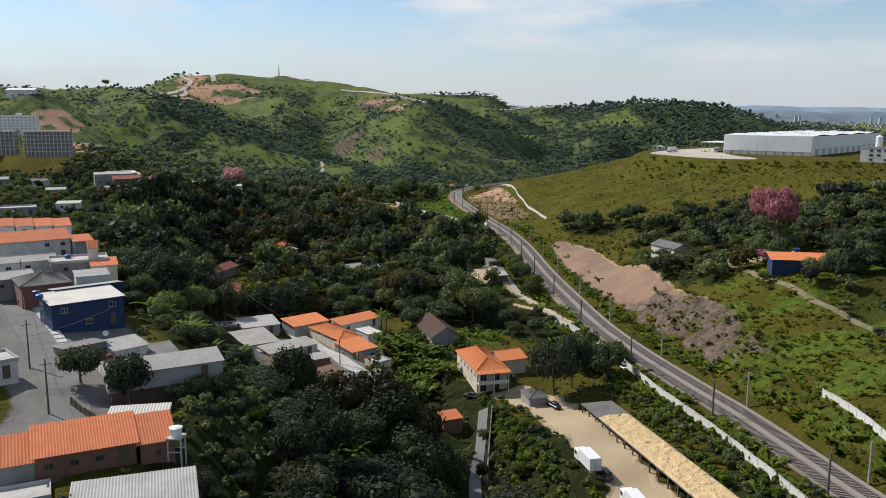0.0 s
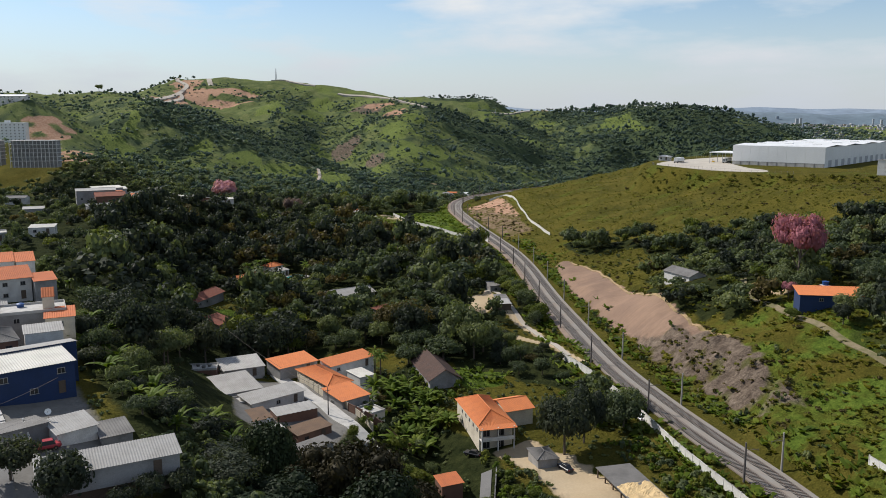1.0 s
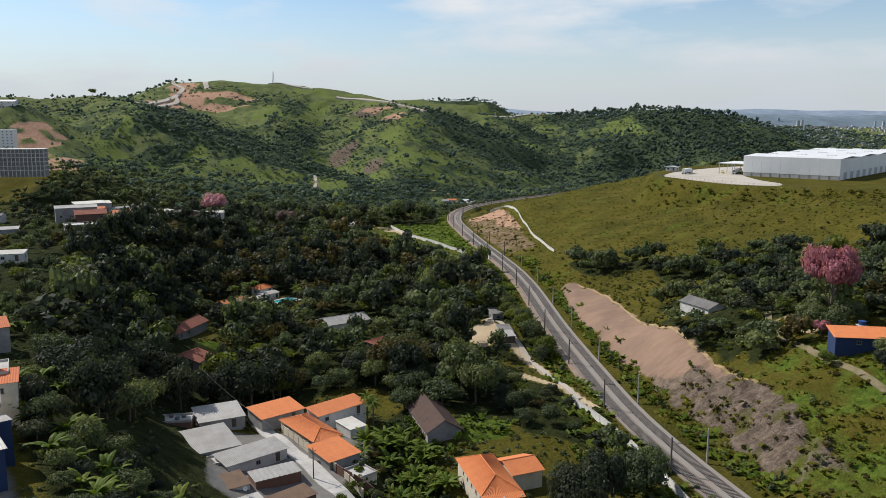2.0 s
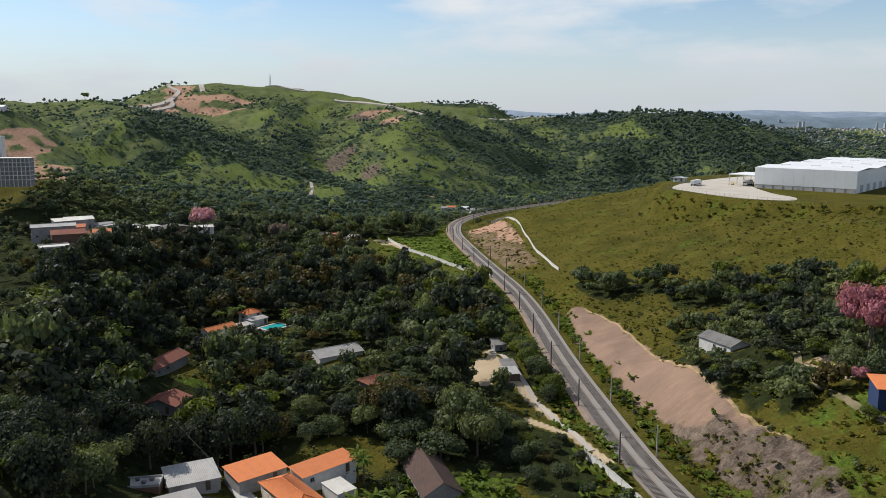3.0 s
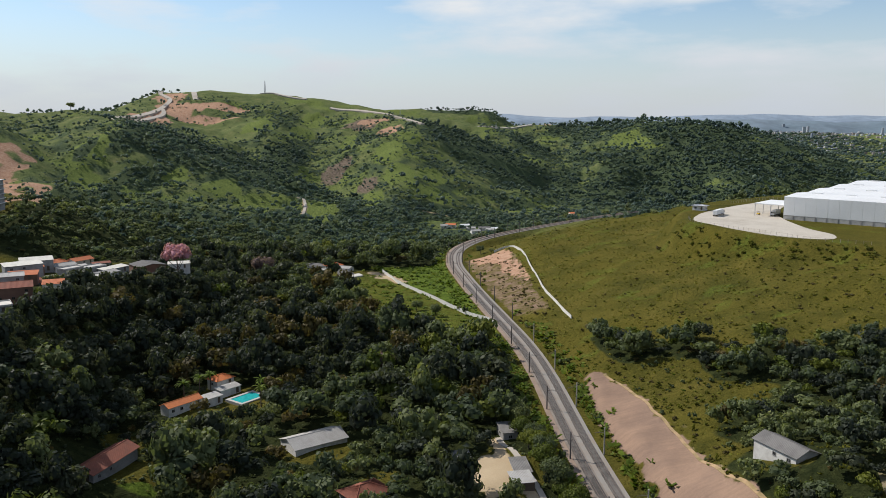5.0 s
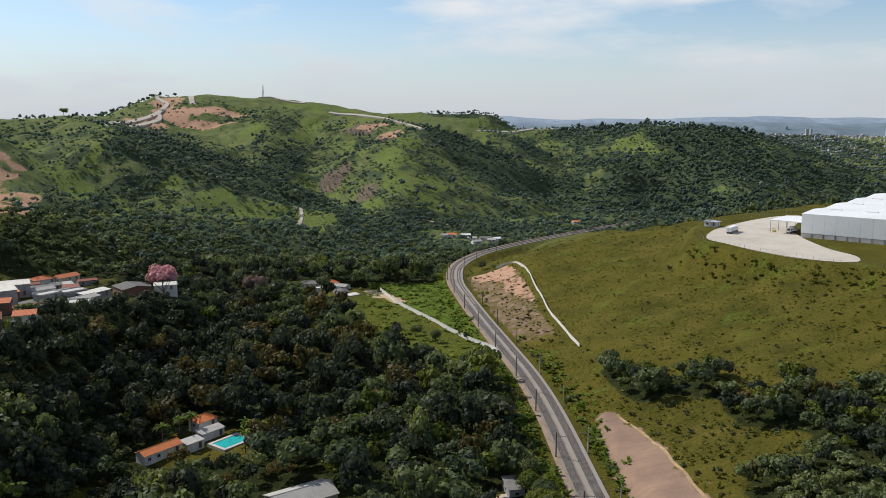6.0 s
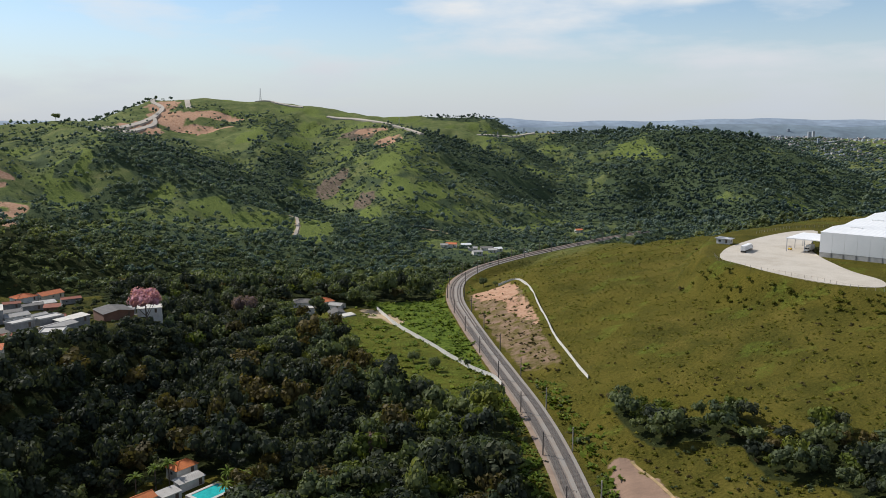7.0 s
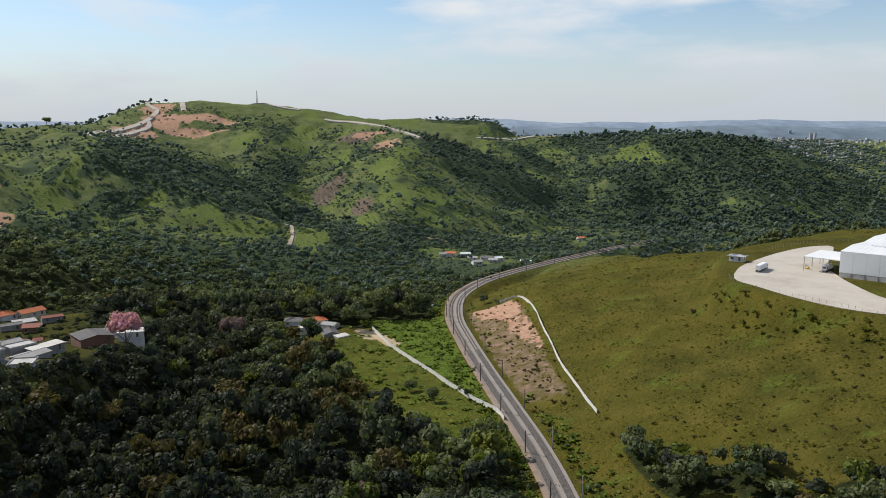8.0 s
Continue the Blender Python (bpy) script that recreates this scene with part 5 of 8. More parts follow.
# the villa with its veranda
villa = house(7.6, 217.6, 8.4, 19.2, 15.5, 3.1, "cream two-storey villa with a hipped orange tiled roof and front balcony", "hip", 2.3, 0.55, "plaster_cream", "clay_bright", (0, 6, 3), 0.4, floor=-2.9, glass=(0.8, 0.8))
part("balcony", boxes((-4.2, 4.2, -11.6, -9.6, 2.7, 2.9), (-4.2, 4.2, -11.6, -11.5, 2.9, 3.7)), MAT["plaster"], villa, "pale balcony with a parapet")
for u in (-4.0, 0.0, 4.0):
    part("column", boxes((u - 0.14, u + 0.14, -11.6, -11.3, -0.6, 6.0)), MAT["plaster"], villa)
part("balcony_roof", sheet_mesh("balcony_roof", MAT["clay_bright"], ((-4.7, -12.0, 5.75), (4.7, -12.0, 5.75), (4.7, -10.0, 6.15), (-4.7, -10.0, 6.15)), pitch=0.4), None, villa)
for u in (-2.4, 1.2):
    window(villa, pose(u, -9.6, 4.1, 0, 0, 180), 1.8, 1.8)
    window(villa, pose(u, -9.6, 1.2, 0, 0, 180), 1.8, 1.8)
house(15.0, 224.5, 7.6, 9.0, 24, 2.4, "villa wing under a gabled orange tiled roof", "gable", 1.6, 0.5, "plaster_cream", "clay_bright", (1, 0, 1), 0.4, floor=-2.6)
house(20.4, 198.8, 4.6, 6.4, 15, 0.0, "open garage under a dark hipped roof", "hip", 1.0, 0.4, "plaster_grey", "fibro_dark", (0, 0, 0), 0.5, floor=-2.8)

BUILT += [(38, 190, 9), (40, 178, 9), (42, 165, 9), (45, 150, 9), (46, 138, 9), (29, 160, 11), (31, 146, 11), (29, 178, 11), (25, 194, 9), (18, 203, 8), (34, 134, 9), (7, 205, 11), (10, 196, 7), (2, 214, 9), (52, 150, 9), (56, 135, 9), (52, 170, 5), (47, 190, 5), (-48, 205, 13), (-38, 195, 11), (-56, 213, 11), (-63, 222, 10), (-30, 190, 8), (-33, 140, 9), (-40, 149, 8), (-37, 128, 5), (-36, 118, 4)]
# the long woodyard shed with chips drying on its roof
shed = thing("woodyard_shed", pose(41.6, 166.0, -2.4, 0, 0, 15.0), "long low open shed with golden wood chips spread on its roof", "shed")
part("roof_slab", boxes((-4.1, 4.1, -27.5, 26.0, 2.9, 3.1)), MAT["fibro_dark"], shed)
part("back_wall", boxes((3.7, 3.95, -27.0, 25.6, -2.0, 2.9)), MAT["plaster_grey"], shed)
for k in range(15):
    yk = -26.6 + 3.7 * k
    part("post", boxes((-4.0, -3.75, yk - 0.13, yk + 0.13, -1.5, 2.9)), MAT["timber"], shed)
for k in range(7):
    yk = -24.6 + 7.4 * k
    part("bay_wall", boxes((-3.3, 3.6, yk - 0.1, yk + 0.1, -1.5, 2.9)), MAT["block_wall"], shed)


def chips():
    n, m = 150, 26
    r = np.random.default_rng(5)
    X, Y = np.meshgrid(np.linspace(-4.0, 4.0, m), np.linspace(-27.3, 17.0, n))
    heaps = r.standard_normal(X.shape)
    for _ in range(3):
        heaps = (heaps + np.roll(heaps, 1, 0) + np.roll(heaps, 1, 1) + np.roll(heaps, -1, 0) + np.roll(heaps, -1, 1)) / 3.2
    bumpy = 0.15 + 0.09 * heaps + 0.05 * wave(X, Y, 5.3, 1) + 0.035 * r.standard_normal(X.shape)
    edge = np.clip(np.minimum.reduce([4.0 - np.abs(X), Y + 27.3, 17.0 - Y + 1.2 * wave(X, Y, 3, 1)]) / 0.5, 0, 1)
    Z = 3.1 + np.clip(bumpy, 0.03, 1) * edge - 0.02
    i = (np.arange(n - 1)[:, None] * m + np.arange(m - 1)[None, :]).ravel()
    return mesh_of("sawdust", np.stack([X, Y, Z], -1).reshape(-1, 3), [np.stack([i, i + 1, i + m + 1, i + m], -1)], MAT["sawdust"])


tagged(part("sawdust", chips(), None, shed, "golden wood chips spread to dry"), kind="stuff")

# houses hidden in the valley wood
house(-44.6, 366.0, 18.0, 11.0, 36, 0.9, "long shed under a pale grey gabled roof", "gable", 1.9, 0.5, "plaster", "fibro", (3, 1, 1), 0.9)
house(-23.6, 322.0, 11.0, 8.0, 40, 4.4, "house under a hipped red-brown tiled roof in the wood", "hip", 1.9, 0.7, "plaster_grey", "clay_old", (2, 1, 1), 0.6)
house(-101.0, 341.0, 7.5, 20.0, -14, 4.4, "long house under a dark red gabled roof in the wood", "deep_gable", 1.9, 0.7, "plaster_grey", "clay_old", (2, 4, 4), 0.6)
house(-86.5, 304.0, 10.0, 9.0, -10, 3.6, "house under a dull red gabled roof in the wood", "deep_gable", 1.9, 0.7, "plaster_grey", "clay_old", (2, 2, 2), 0.6)
house(-86.0, 416.5, 9.0, 3.6, 52, 0.6, "white pool house with a pale metal roof", "mono", 0.5, 0.5, "plaster", "fibro", (3, 1, 1), 0.9)
house(-98.0, 399.0, 14.0, 5.0, 54, 0.9, "long pool lodge under an orange tiled roof", "gable", 1.3, 0.4, "plaster", "clay_bright", (4, 1, 1), 0.6)
house(-91.0, 424.5, 8.0, 6.0, 54, 1.6, "small house under an orange hipped roof by the pool", "hip", 1.6, 0.5, "plaster", "clay_bright", (2, 1, 1), 0.6)
house(-89.5, 407.0, 6.5, 4.5, 52, 0.4, "white terrace pavilion beside the pool", "mono", 0.4, 0.3, "plaster", "fibro", (2, 1, 1), 0.9)
BUILT += [(-77.5, 407, 8), (-75, 398, 7), (-80, 392, 6), (-97, 389, 8), (-90, 396, 7)]
pool = thing("swimming_pool", pose(-77.5, 411.5, ground_z(-77.5, 411.5) + 0.6, 0, 0, -36), "turquoise swimming pool with a pale paved rim", "pool")
part("rim", boxes((-4.6, 4.6, -6.4, -5.2, -1.5, 0.1), (-4.6, 4.6, 5.2, 6.4, -1.5, 0.1), (-4.6, -3.4, -5.2, 5.2, -1.5, 0.1), (3.4, 4.6, -5.2, 5.2, -1.5, 0.1)), MAT["pavement"], pool)
part("water", boxes((-3.4, 3.4, -5.2, 5.2, -1.5, -0.05)), MAT["water"], pool, "clear turquoise water")
house(18.4, 327.5, 5.6, 6.0, 12, 5.6, "shack under a patched grey metal roof beside the railway", "mono", 0.6, 0.4, "timber", "fibro", (1, 1, 1), 0.8)
house(18.8, 336.5, 4.6, 9.0, 8, 5.2, "shack under a dark grey metal roof beside the railway", "mono", 0.5, 0.3, "plaster_grey", "fibro_dark", (1, 1, 1), 0.8)
house(17.0, 366.0, 4.6, 8.0, 12, 4.6, "narrow shed under a grey roof beside a dirt yard", "mono", 0.5, 0.3, "plaster_grey", "fibro_dark", (1, 1, 1), 0.8)
house(2.0, 344.0, 5.0, 4.0, 10, 5.0, "low hut under a grey sheet roof by a dirt yard", "mono", 0.5, 0.3, "timber", "fibro_dark", (1, 0, 1), 0.8)

# houses across the railway
house(85.0, 318.0, 7.6, 14.0, 24, 19.0, "white cottage under a dark grey gabled roof on the slope", "deep_gable", 1.7, 0.5, "plaster", "fibro_dark", (1, 3, 1), 0.7)
house(110.5, 256.5, 19.5, 6.5, -8, 25.0, "long blue house under an orange tiled roof", "mono", 1.4, 0.6, "plaster_blue", "clay_bright", (5, 1, 1), 0.6)
water_tank(111.0, 262.5, 22.0, 1.0, 1.1, "paint_blue", "blue plastic water tank on a stand behind a house", stand=4.2)

# far cottages in the valley bottom
for k, (cx, cy, w, l, tile) in enumerate(((-2, 1072, 12, 8, "clay"), (14, 1071, 11, 6, "sheet_white"), (21, 1041, 10, 7, "fibro"), (25, 1014, 10, 7, "fibro"), (36, 1043, 13, 8, "fibro_dark"),
                                          (48, 1045, 9, 7, "sheet_white"), (78, 1049, 12, 6, "sheet_white"), (42, 1024, 9, 7, "fibro"), (158, 1190, 9, 7, "clay"), (-10, 1066, 8, 6, "fibro"))):
    house(cx, cy, w, l, (k * 23) % 40 - 10, ground_z(cx, cy) + 3.4, "small cottage under a %s roof in the valley bottom" % {"clay": "red tiled", "sheet_white": "bright white", "fibro": "grey", "fibro_dark": "dark grey"}[tile], "gable", 1.5, 0.4, "plaster", tile, (2, 1, 1), 1.4, group="valley cottages")

# more of the lower village beside its lane
for x, y, w, l, turn, up, words, kind, wall, tile in (
        (-258.0, 653.0, 12.0, 6.0, 40, 3.2, "low house under a dark grey corrugated roof", "gable", "plaster_grey", "fibro_dark"),
        (-243.5, 648.5, 9.0, 6.5, 20, 3.4, "brown block house under an old tiled roof", "mono", "block_wall", "clay_old"),
        (-187.0, 508.0, 10.0, 6.0, 60, 3.4, "grey house with a flat concrete roof", "flat", "plaster_grey", "concrete"),
        (-199.0, 526.0, 11.0, 7.0, 50, 4.0, "rendered house under a grey corrugated roof", "gable", "plaster", "fibro"),
        (-187.5, 617.0, 13.0, 7.0, 15, 3.6, "pale hall under a grey metal roof", "gable", "plaster", "fibro"),
        (-274.0, 659.0, 10.0, 6.0, 30, 3.2, "grey house under a brownish tiled roof", "gable", "plaster_grey", "clay_old"),
        (-249.0, 684.0, 12.0, 6.0, 35, 3.2, "dark house under a brown tiled roof", "gable", "plaster_grey", "clay_old"),
        (-206.0, 509.0, 9.0, 7.0, 45, 4.4, "two-storey block house with an orange tiled roof", "mono", "block_wall", "clay"),
        (-214.0, 530.0, 10.0, 7.0, 30, 3.8, "grey house under a pale metal roof", "mono", "plaster_grey", "fibro"),
        (-222.0, 562.0, 11.0, 7.0, 40, 3.4, "low house under a grey corrugated roof", "gable", "plaster", "fibro_dark"),
        (-212.0, 590.0, 9.0, 6.0, 25, 3.2, "small house under an old tiled roof", "gable", "plaster_cream", "clay_old"),
        (-203.0, 552.0, 10.0, 6.5, 60, 3.4, "small house under a weathered grey roof", "gable", "plaster_grey", "fibro")):
    house(x, y, w, l, turn, ground_z(x, y) + up, words, kind, 1.0, 0.35, wall, tile, (2, 1, 1), 0.9)
SIDE_LANE = spline([(7.5, 196), (6.2, 180), (5.0, 165), (4.3, 150), (4.6, 130), (6.5, 108)], 8)
BUILT += [(5.5, 178, 3.6), (4.8, 166, 3.6), (4.3, 154, 3.8), (4.3, 142, 4), (4.4, 130, 4), (4.0, 118, 4)]
BUILT += [(-42, 352, 10), (-86, 313, 9), (-84, 303, 7), (-86, 322, 9)]
# ---- trees ----
RNG = np.random.default_rng(7)


def ico():
    bm = bmesh.new()
    bmesh.ops.create_icosphere(bm, subdivisions=1, radius=1.0)
    v = np.array([tuple(p.co) for p in bm.verts])
    f = np.array([[q.index for q in p.verts] for p in bm.faces])
    bm.free()
    return v, f


def ico2():
    bm = bmesh.new()
    bmesh.ops.create_icosphere(bm, subdivisions=2, radius=1.0)
    v = np.array([tuple(p.co) for p in bm.verts])
    f = np.array([[q.index for q in p.verts] for p in bm.faces])
    bm.free()
    return v, f


ICO_V, ICO_F = ico()
ICO2_V, ICO2_F = ico2()


def crown(seed, lobes, leaves, leaf, radius=3.6, high=3.2, spread=0.68, flat=0.8, lean=0.8, fine=False, heart=0.80):
    """Leaf clumps over several lobes round dark hearts; origin at the foot of the trunk, crown base at `high`."""
    r = np.random.default_rng(seed)
    V, T, Q, k = [], [], [], 0
    centres = []
    for i in range(lobes):
        a, q = r.uniform(0, 6.28), spread * radius * math.sqrt(r.uniform(0.02, 1))
        z = high + radius * flat * (0.55 + 0.75 * r.uniform(0, 1) * (1 - 0.55 * q / radius))
        centres.append((q * math.cos(a), q * math.sin(a), z, radius * r.uniform(0.22, 0.46)))
    for cx, cy, cz, rad in centres:
        bv, bf = (ICO2_V, ICO2_F) if fine else (ICO_V, ICO_F)
        v = bv * rad * (0.66 if fine else heart) * np.array([1, 1, flat]) * (1 + 0.24 * r.standard_normal((len(bv), 1)))
        V.append(v + (cx, cy, cz))
        T.append(bf + k)
        k += len(v)
    n = leaves
    weight = np.array([c[3] ** 2 for c in centres])
    pick = r.choice(lobes, n, p=weight / weight.sum())
    C = np.array(centres)[pick]
    w = r.standard_normal((n, 3))
    w[:, 2] = np.abs(w[:, 2]) * 1.0 - 0.35
    w /= np.linalg.norm(w, axis=1)[:, None]
    P = C[:, :3] + w * C[:, 3:4] * r.uniform(0.72, 1.16, (n, 1)) * np.array([1, 1, flat])
    nrm = w + 0.42 * r.standard_normal((n, 3)) * lean
    nrm *= np.where((nrm * w).sum(1) < 0, -1, 1)[:, None]
    nrm /= np.linalg.norm(nrm, axis=1)[:, None]
    t = np.cross(nrm, r.standard_normal((n, 3)))
    t /= np.linalg.norm(t, axis=1)[:, None]
    b = np.cross(nrm, t)
    s = leaf * r.uniform(0.55, 1.3, (n, 1))
    quad = np.stack([P - t * s * 0.5, P - b * s * 0.38 - nrm * s * 0.06, P + t * s * 0.55, P + b * s * 0.38 + nrm * s * 0.08], 1).reshape(-1, 3)
    V.append(quad)
    Q = np.arange(4 * n).reshape(-1, 4) + k
    return np.vstack(V), np.vstack(T), Q


def trunk(seed, high=4.0, r0=0.24, limbs=4, reach=2.2):
    r = random.Random(seed)
    bm = bmesh.new()
    p, q = Vector((0, 0, -1.6)), Vector((r.uniform(-0.2, 0.2), r.uniform(-0.2, 0.2), high * 0.6))
    rod(bm, p, q, r0, r0 * 0.72, 7)
    rod(bm, q, q + Vector((r.uniform(-0.4, 0.4), r.uniform(-0.4, 0.4), high * 0.7)), r0 * 0.72, r0 * 0.35, 6)
    for i in range(limbs):
        a = i * 6.28 / limbs + r.uniform(-0.5, 0.5)
        s = q + Vector((0, 0, r.uniform(-0.2, 0.4) * high * 0.5))
        rod(bm, s, s + Vector((math.cos(a) * reach, math.sin(a) * reach, reach * r.uniform(0.6, 1.1))), r0 * 0.45, r0 * 0.15, 5)
    me = bpy.data.meshes.new("trunk")
    bm.to_mesh(me)
    bm.free()
    me.materials.append(MAT["bark"])
    return me


def scatter(name, kinds, places, mat, label, category, turn_up=0.06):
    """Many plants joined into one object of kind stuff. places: rows of x, y, z, size, tone, height factor."""
    V, T, Q, tone, k = [], [], [], [], 0
    for i, (x, y, z, s, tn, hz) in enumerate(places):
        v, t, q = kinds[i % len(kinds)]
        a = RNG.uniform(0, 6.28)
        c, sn = math.cos(a) * s, math.sin(a) * s
        w = np.empty_like(v)
        w[:, 0], w[:, 1], w[:, 2] = v[:, 0] * c - v[:, 1] * sn + x, v[:, 0] * sn + v[:, 1] * c + y, v[:, 2] * s * hz + z
        V.append(w)
        T.append(t + k)
        if len(q):
            Q.append(q + k)
        tone.append(np.full(len(v), tn))
        k += len(v)
    me = mesh_of(name, np.vstack(V), [np.vstack(T)] + ([np.vstack(Q)] if Q else []), mat, np.concatenate(tone), smooth=sum(len(t) for t in T))
    return tagged(new(name, me), label, category, kind="stuff")


def sow(x0, x1, y0, y1, gap, keep, seed):
    """A jittered grid of places in a box, kept with the likelihood that keep(x, y) gives."""
    r = np.random.default_rng(seed)
    gx, gy = np.meshgrid(np.arange(x0, x1, gap), np.arange(y0, y1, gap))
    gx = gx.ravel() + r.uniform(-0.45, 0.45, gx.size) * gap
    gy = gy.ravel() + r.uniform(-0.45, 0.45, gy.size) * gap
    ok = r.uniform(0, 1, gx.size) < keep(gx, gy)
    ok &= np.abs(gx) < 90 + 0.62 * gy
    return gx[ok], gy[ok]


def unbuilt(x, y):
    free = np.ones(x.shape)
    for bx, by, br in BUILT:
        free = free * (np.hypot(x - bx, y - by) > br)
    return free


def outside(x, y):
    """1 where no house stands."""
    free = np.ones(x.shape)
    for bx, by, br in BUILT:
        free = free * (np.hypot(x - bx, y - by - 2.5) > 0.72 * br)
    return free


def woods_only(x, y):
    return step(0.25, 0.75, cover(x, y)[1]) * unbuilt(x, y)


def woods_loose(x, y):
    return cover(x, y)[1] * unbuilt(x, y)


NEAR = [crown(11 + i, 26, 2300, 0.47, radius=3.9, high=1.0, flat=0.75 + 0.1 * i, lean=0.75, heart=0.55) for i in range(5)]
BIG = [crown(151 + i, 40, 6000, 0.36, radius=3.9, high=1.6, flat=0.78 + 0.1 * i, lean=0.75, heart=0.62) for i in range(3)]
MIDDLE = [crown(31 + i, 9, 240, 0.98, radius=3.9, flat=0.65 + 0.09 * i, lean=0.75, heart=0.6) for i in range(6)]
LOOSE = [crown(41 + i, 5, 44, 1.3, radius=4.0, flat=0.65 + 0.1 * i, heart=0.7) for i in range(5)]
FAR = [crown(51 + i, 4, 14, 1.5, radius=4.2, flat=0.65 + 0.1 * i) for i in range(5)]

TREE_PARTS = []
for mat in ("leaf", "leaf_blue", "leaf_yellow", "leaf_brown"):
    for i, (v, t, q) in enumerate(NEAR):
        TREE_PARTS.append((mesh_of("crown", v, [t, q], MAT[mat], smooth=len(t)), trunk(i)))
BIG_PARTS = [[(mesh_of("crown", v, [t, q], MAT[mat], smooth=len(t)), trunk(60 + i, 4.0, 0.2, 6, 2.4)) for i, (v, t, q) in enumerate(BIG)] for mat in ("leaf_blue", "leaf_deep", "leaf_dusk")]
LEAF_WORDS = ("dense dark green", "dense blue-green", "bright yellow-green", "dull brownish green")


def tree(x, y, size, k, label="dense dark green broadleaf tree in a valley wood", group="valley trees", high=1.0, z=None, turn=0.0):
    root = thing("tree", pose(x, y, ground_z(x, y) if z is None else z, 0, 0, turn) @ Matrix.Diagonal((size, size, size * high, 1)), label, "tree", group)
    c, t = TREE_PARTS[k]
    part("trunk", t, None, root)
    part("crown", c, None, root)
    return root


def sizes(n, low=0.6, high=2.0):
    """Many young trees and a few tall ones."""
    return low + (high - low) * RNG.beta(1.6, 2.6, n)


# the valley wood: single trees where the camera passes nearest, the rest as woodland
tx, ty = sow(-330, 60, 60, 730, 7.6, woods_only, 3)
tz = height(tx, ty)
order = np.argsort(np.hypot(tx * 1.15 + 14, 0.85 * (ty - 165)))
single, rest = order[:300], order[300:]
ts = sizes(len(tx), 0.9, 2.3)
ts = np.where(from_line(tx, ty, VILLAGE_EDGE)[0] < 3, np.where(ty > 480, 0.28, 0.4) * ts + 0.12, ts)
to_track = from_line(tx, ty, TRACK)[0]
ts = np.where((to_track > -34) & (ty < 300), 0.42 * ts + 0.1, ts)
kind_of = RNG.choice(4, len(tx), p=[0.62, 0.26, 0.07, 0.05])
garden = blob(tx, ty, 12, 175, 11, 34) > 0.4
ts = np.where(garden, 0.3 * ts + 0.1, ts)
kind_of = np.where(garden, 2, np.where((blob(tx, ty, -18, 135, 32, 48) > 0.4) & (RNG.uniform(0, 1, len(tx)) < 0.75), 1, kind_of))
# darker leaf kinds stand in for the deep shade at the head of the hollow
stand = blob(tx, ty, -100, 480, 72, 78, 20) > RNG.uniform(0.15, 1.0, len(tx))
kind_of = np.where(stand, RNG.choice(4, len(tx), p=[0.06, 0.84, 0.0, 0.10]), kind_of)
ts = np.where((tx > -66) & (tx < -24) & (ty > 128) & (ty < 206), np.minimum(ts, 0.85), ts)
# the slope below the village: its shade is painted with the darker kind
to_edge = from_line(tx, ty, VILLAGE_EDGE)[0]
kind_of = np.where((to_edge > 2) & (to_edge < 55) & (RNG.uniform(0, 1, len(tx)) < 0.7), 1, kind_of)
low = (tx > -28) & (tx < 2) & (ty > 150) & (ty < 248)
ts = np.where(low, np.minimum(ts, 0.6), ts)
kind_of = np.where(low & (RNG.uniform(0, 1, len(tx)) < 0.6), 2, kind_of)
ts = np.where((tx < -25) & (ty < 128), np.minimum(ts, 0.55), ts)
ts = np.where(blob(tx, ty, -20, 145, 24, 36) > 0.5, np.minimum(ts, 1.1), ts)
ts = np.where(to_track > -19, np.minimum(ts, 0.5), ts)
# the gardens before the houses are kept low
for hx, hy, hr in BUILT:
    ts = np.where((np.abs(tx - hx * ty / hy) < hr) & (ty < hy) & (ty > hy - hr - 13), np.minimum(ts, 0.42 if hy < 290 else 0.7 if hy > 480 else 1.0), ts)
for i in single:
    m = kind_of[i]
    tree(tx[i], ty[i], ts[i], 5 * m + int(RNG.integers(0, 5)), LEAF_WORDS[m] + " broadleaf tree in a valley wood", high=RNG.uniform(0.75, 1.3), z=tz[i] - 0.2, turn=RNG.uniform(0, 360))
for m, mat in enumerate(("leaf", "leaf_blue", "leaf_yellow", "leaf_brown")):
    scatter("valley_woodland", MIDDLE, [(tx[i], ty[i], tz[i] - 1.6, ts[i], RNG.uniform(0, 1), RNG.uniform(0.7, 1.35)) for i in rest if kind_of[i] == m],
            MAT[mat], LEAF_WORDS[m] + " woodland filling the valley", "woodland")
def slope_here(x, y):
    ve = from_line(x, y, VILLAGE_EDGE)[0]
    return 0.9 * step(4, 8, ve) * soft(ve, 60, 75) * unbuilt(x, y) * (1 - step(0.2, 0.5, cover(x, y)[5]))


vx, vy = sow(-240, -60, 300, 690, 5.4, slope_here, 14)
vz, vs = height(vx, vy), sizes(len(vx), 0.4, 1.0)
pick = RNG.choice(3, len(vx), p=[0.5, 0.42, 0.08])
for m, mat in enumerate(("leaf", "leaf_blue", "leaf_brown")):
    scatter("slope_thicket", MIDDLE, [(vx[i], vy[i], vz[i] - 1.8 * vs[i], vs[i], RNG.uniform(0, 1), RNG.uniform(0.8, 1.3)) for i in range(len(vx)) if pick[i] == m],
            MAT[mat], ("dense dark green", "dense blue-green", "dull brownish green")[m] + " thicket on the slope below a village", "woodland")
gx, gy = sow(40, 260, 180, 510, 5.6, woods_only, 4)
gz, gs = height(gx, gy), sizes(len(gx), 0.55, 1.75)
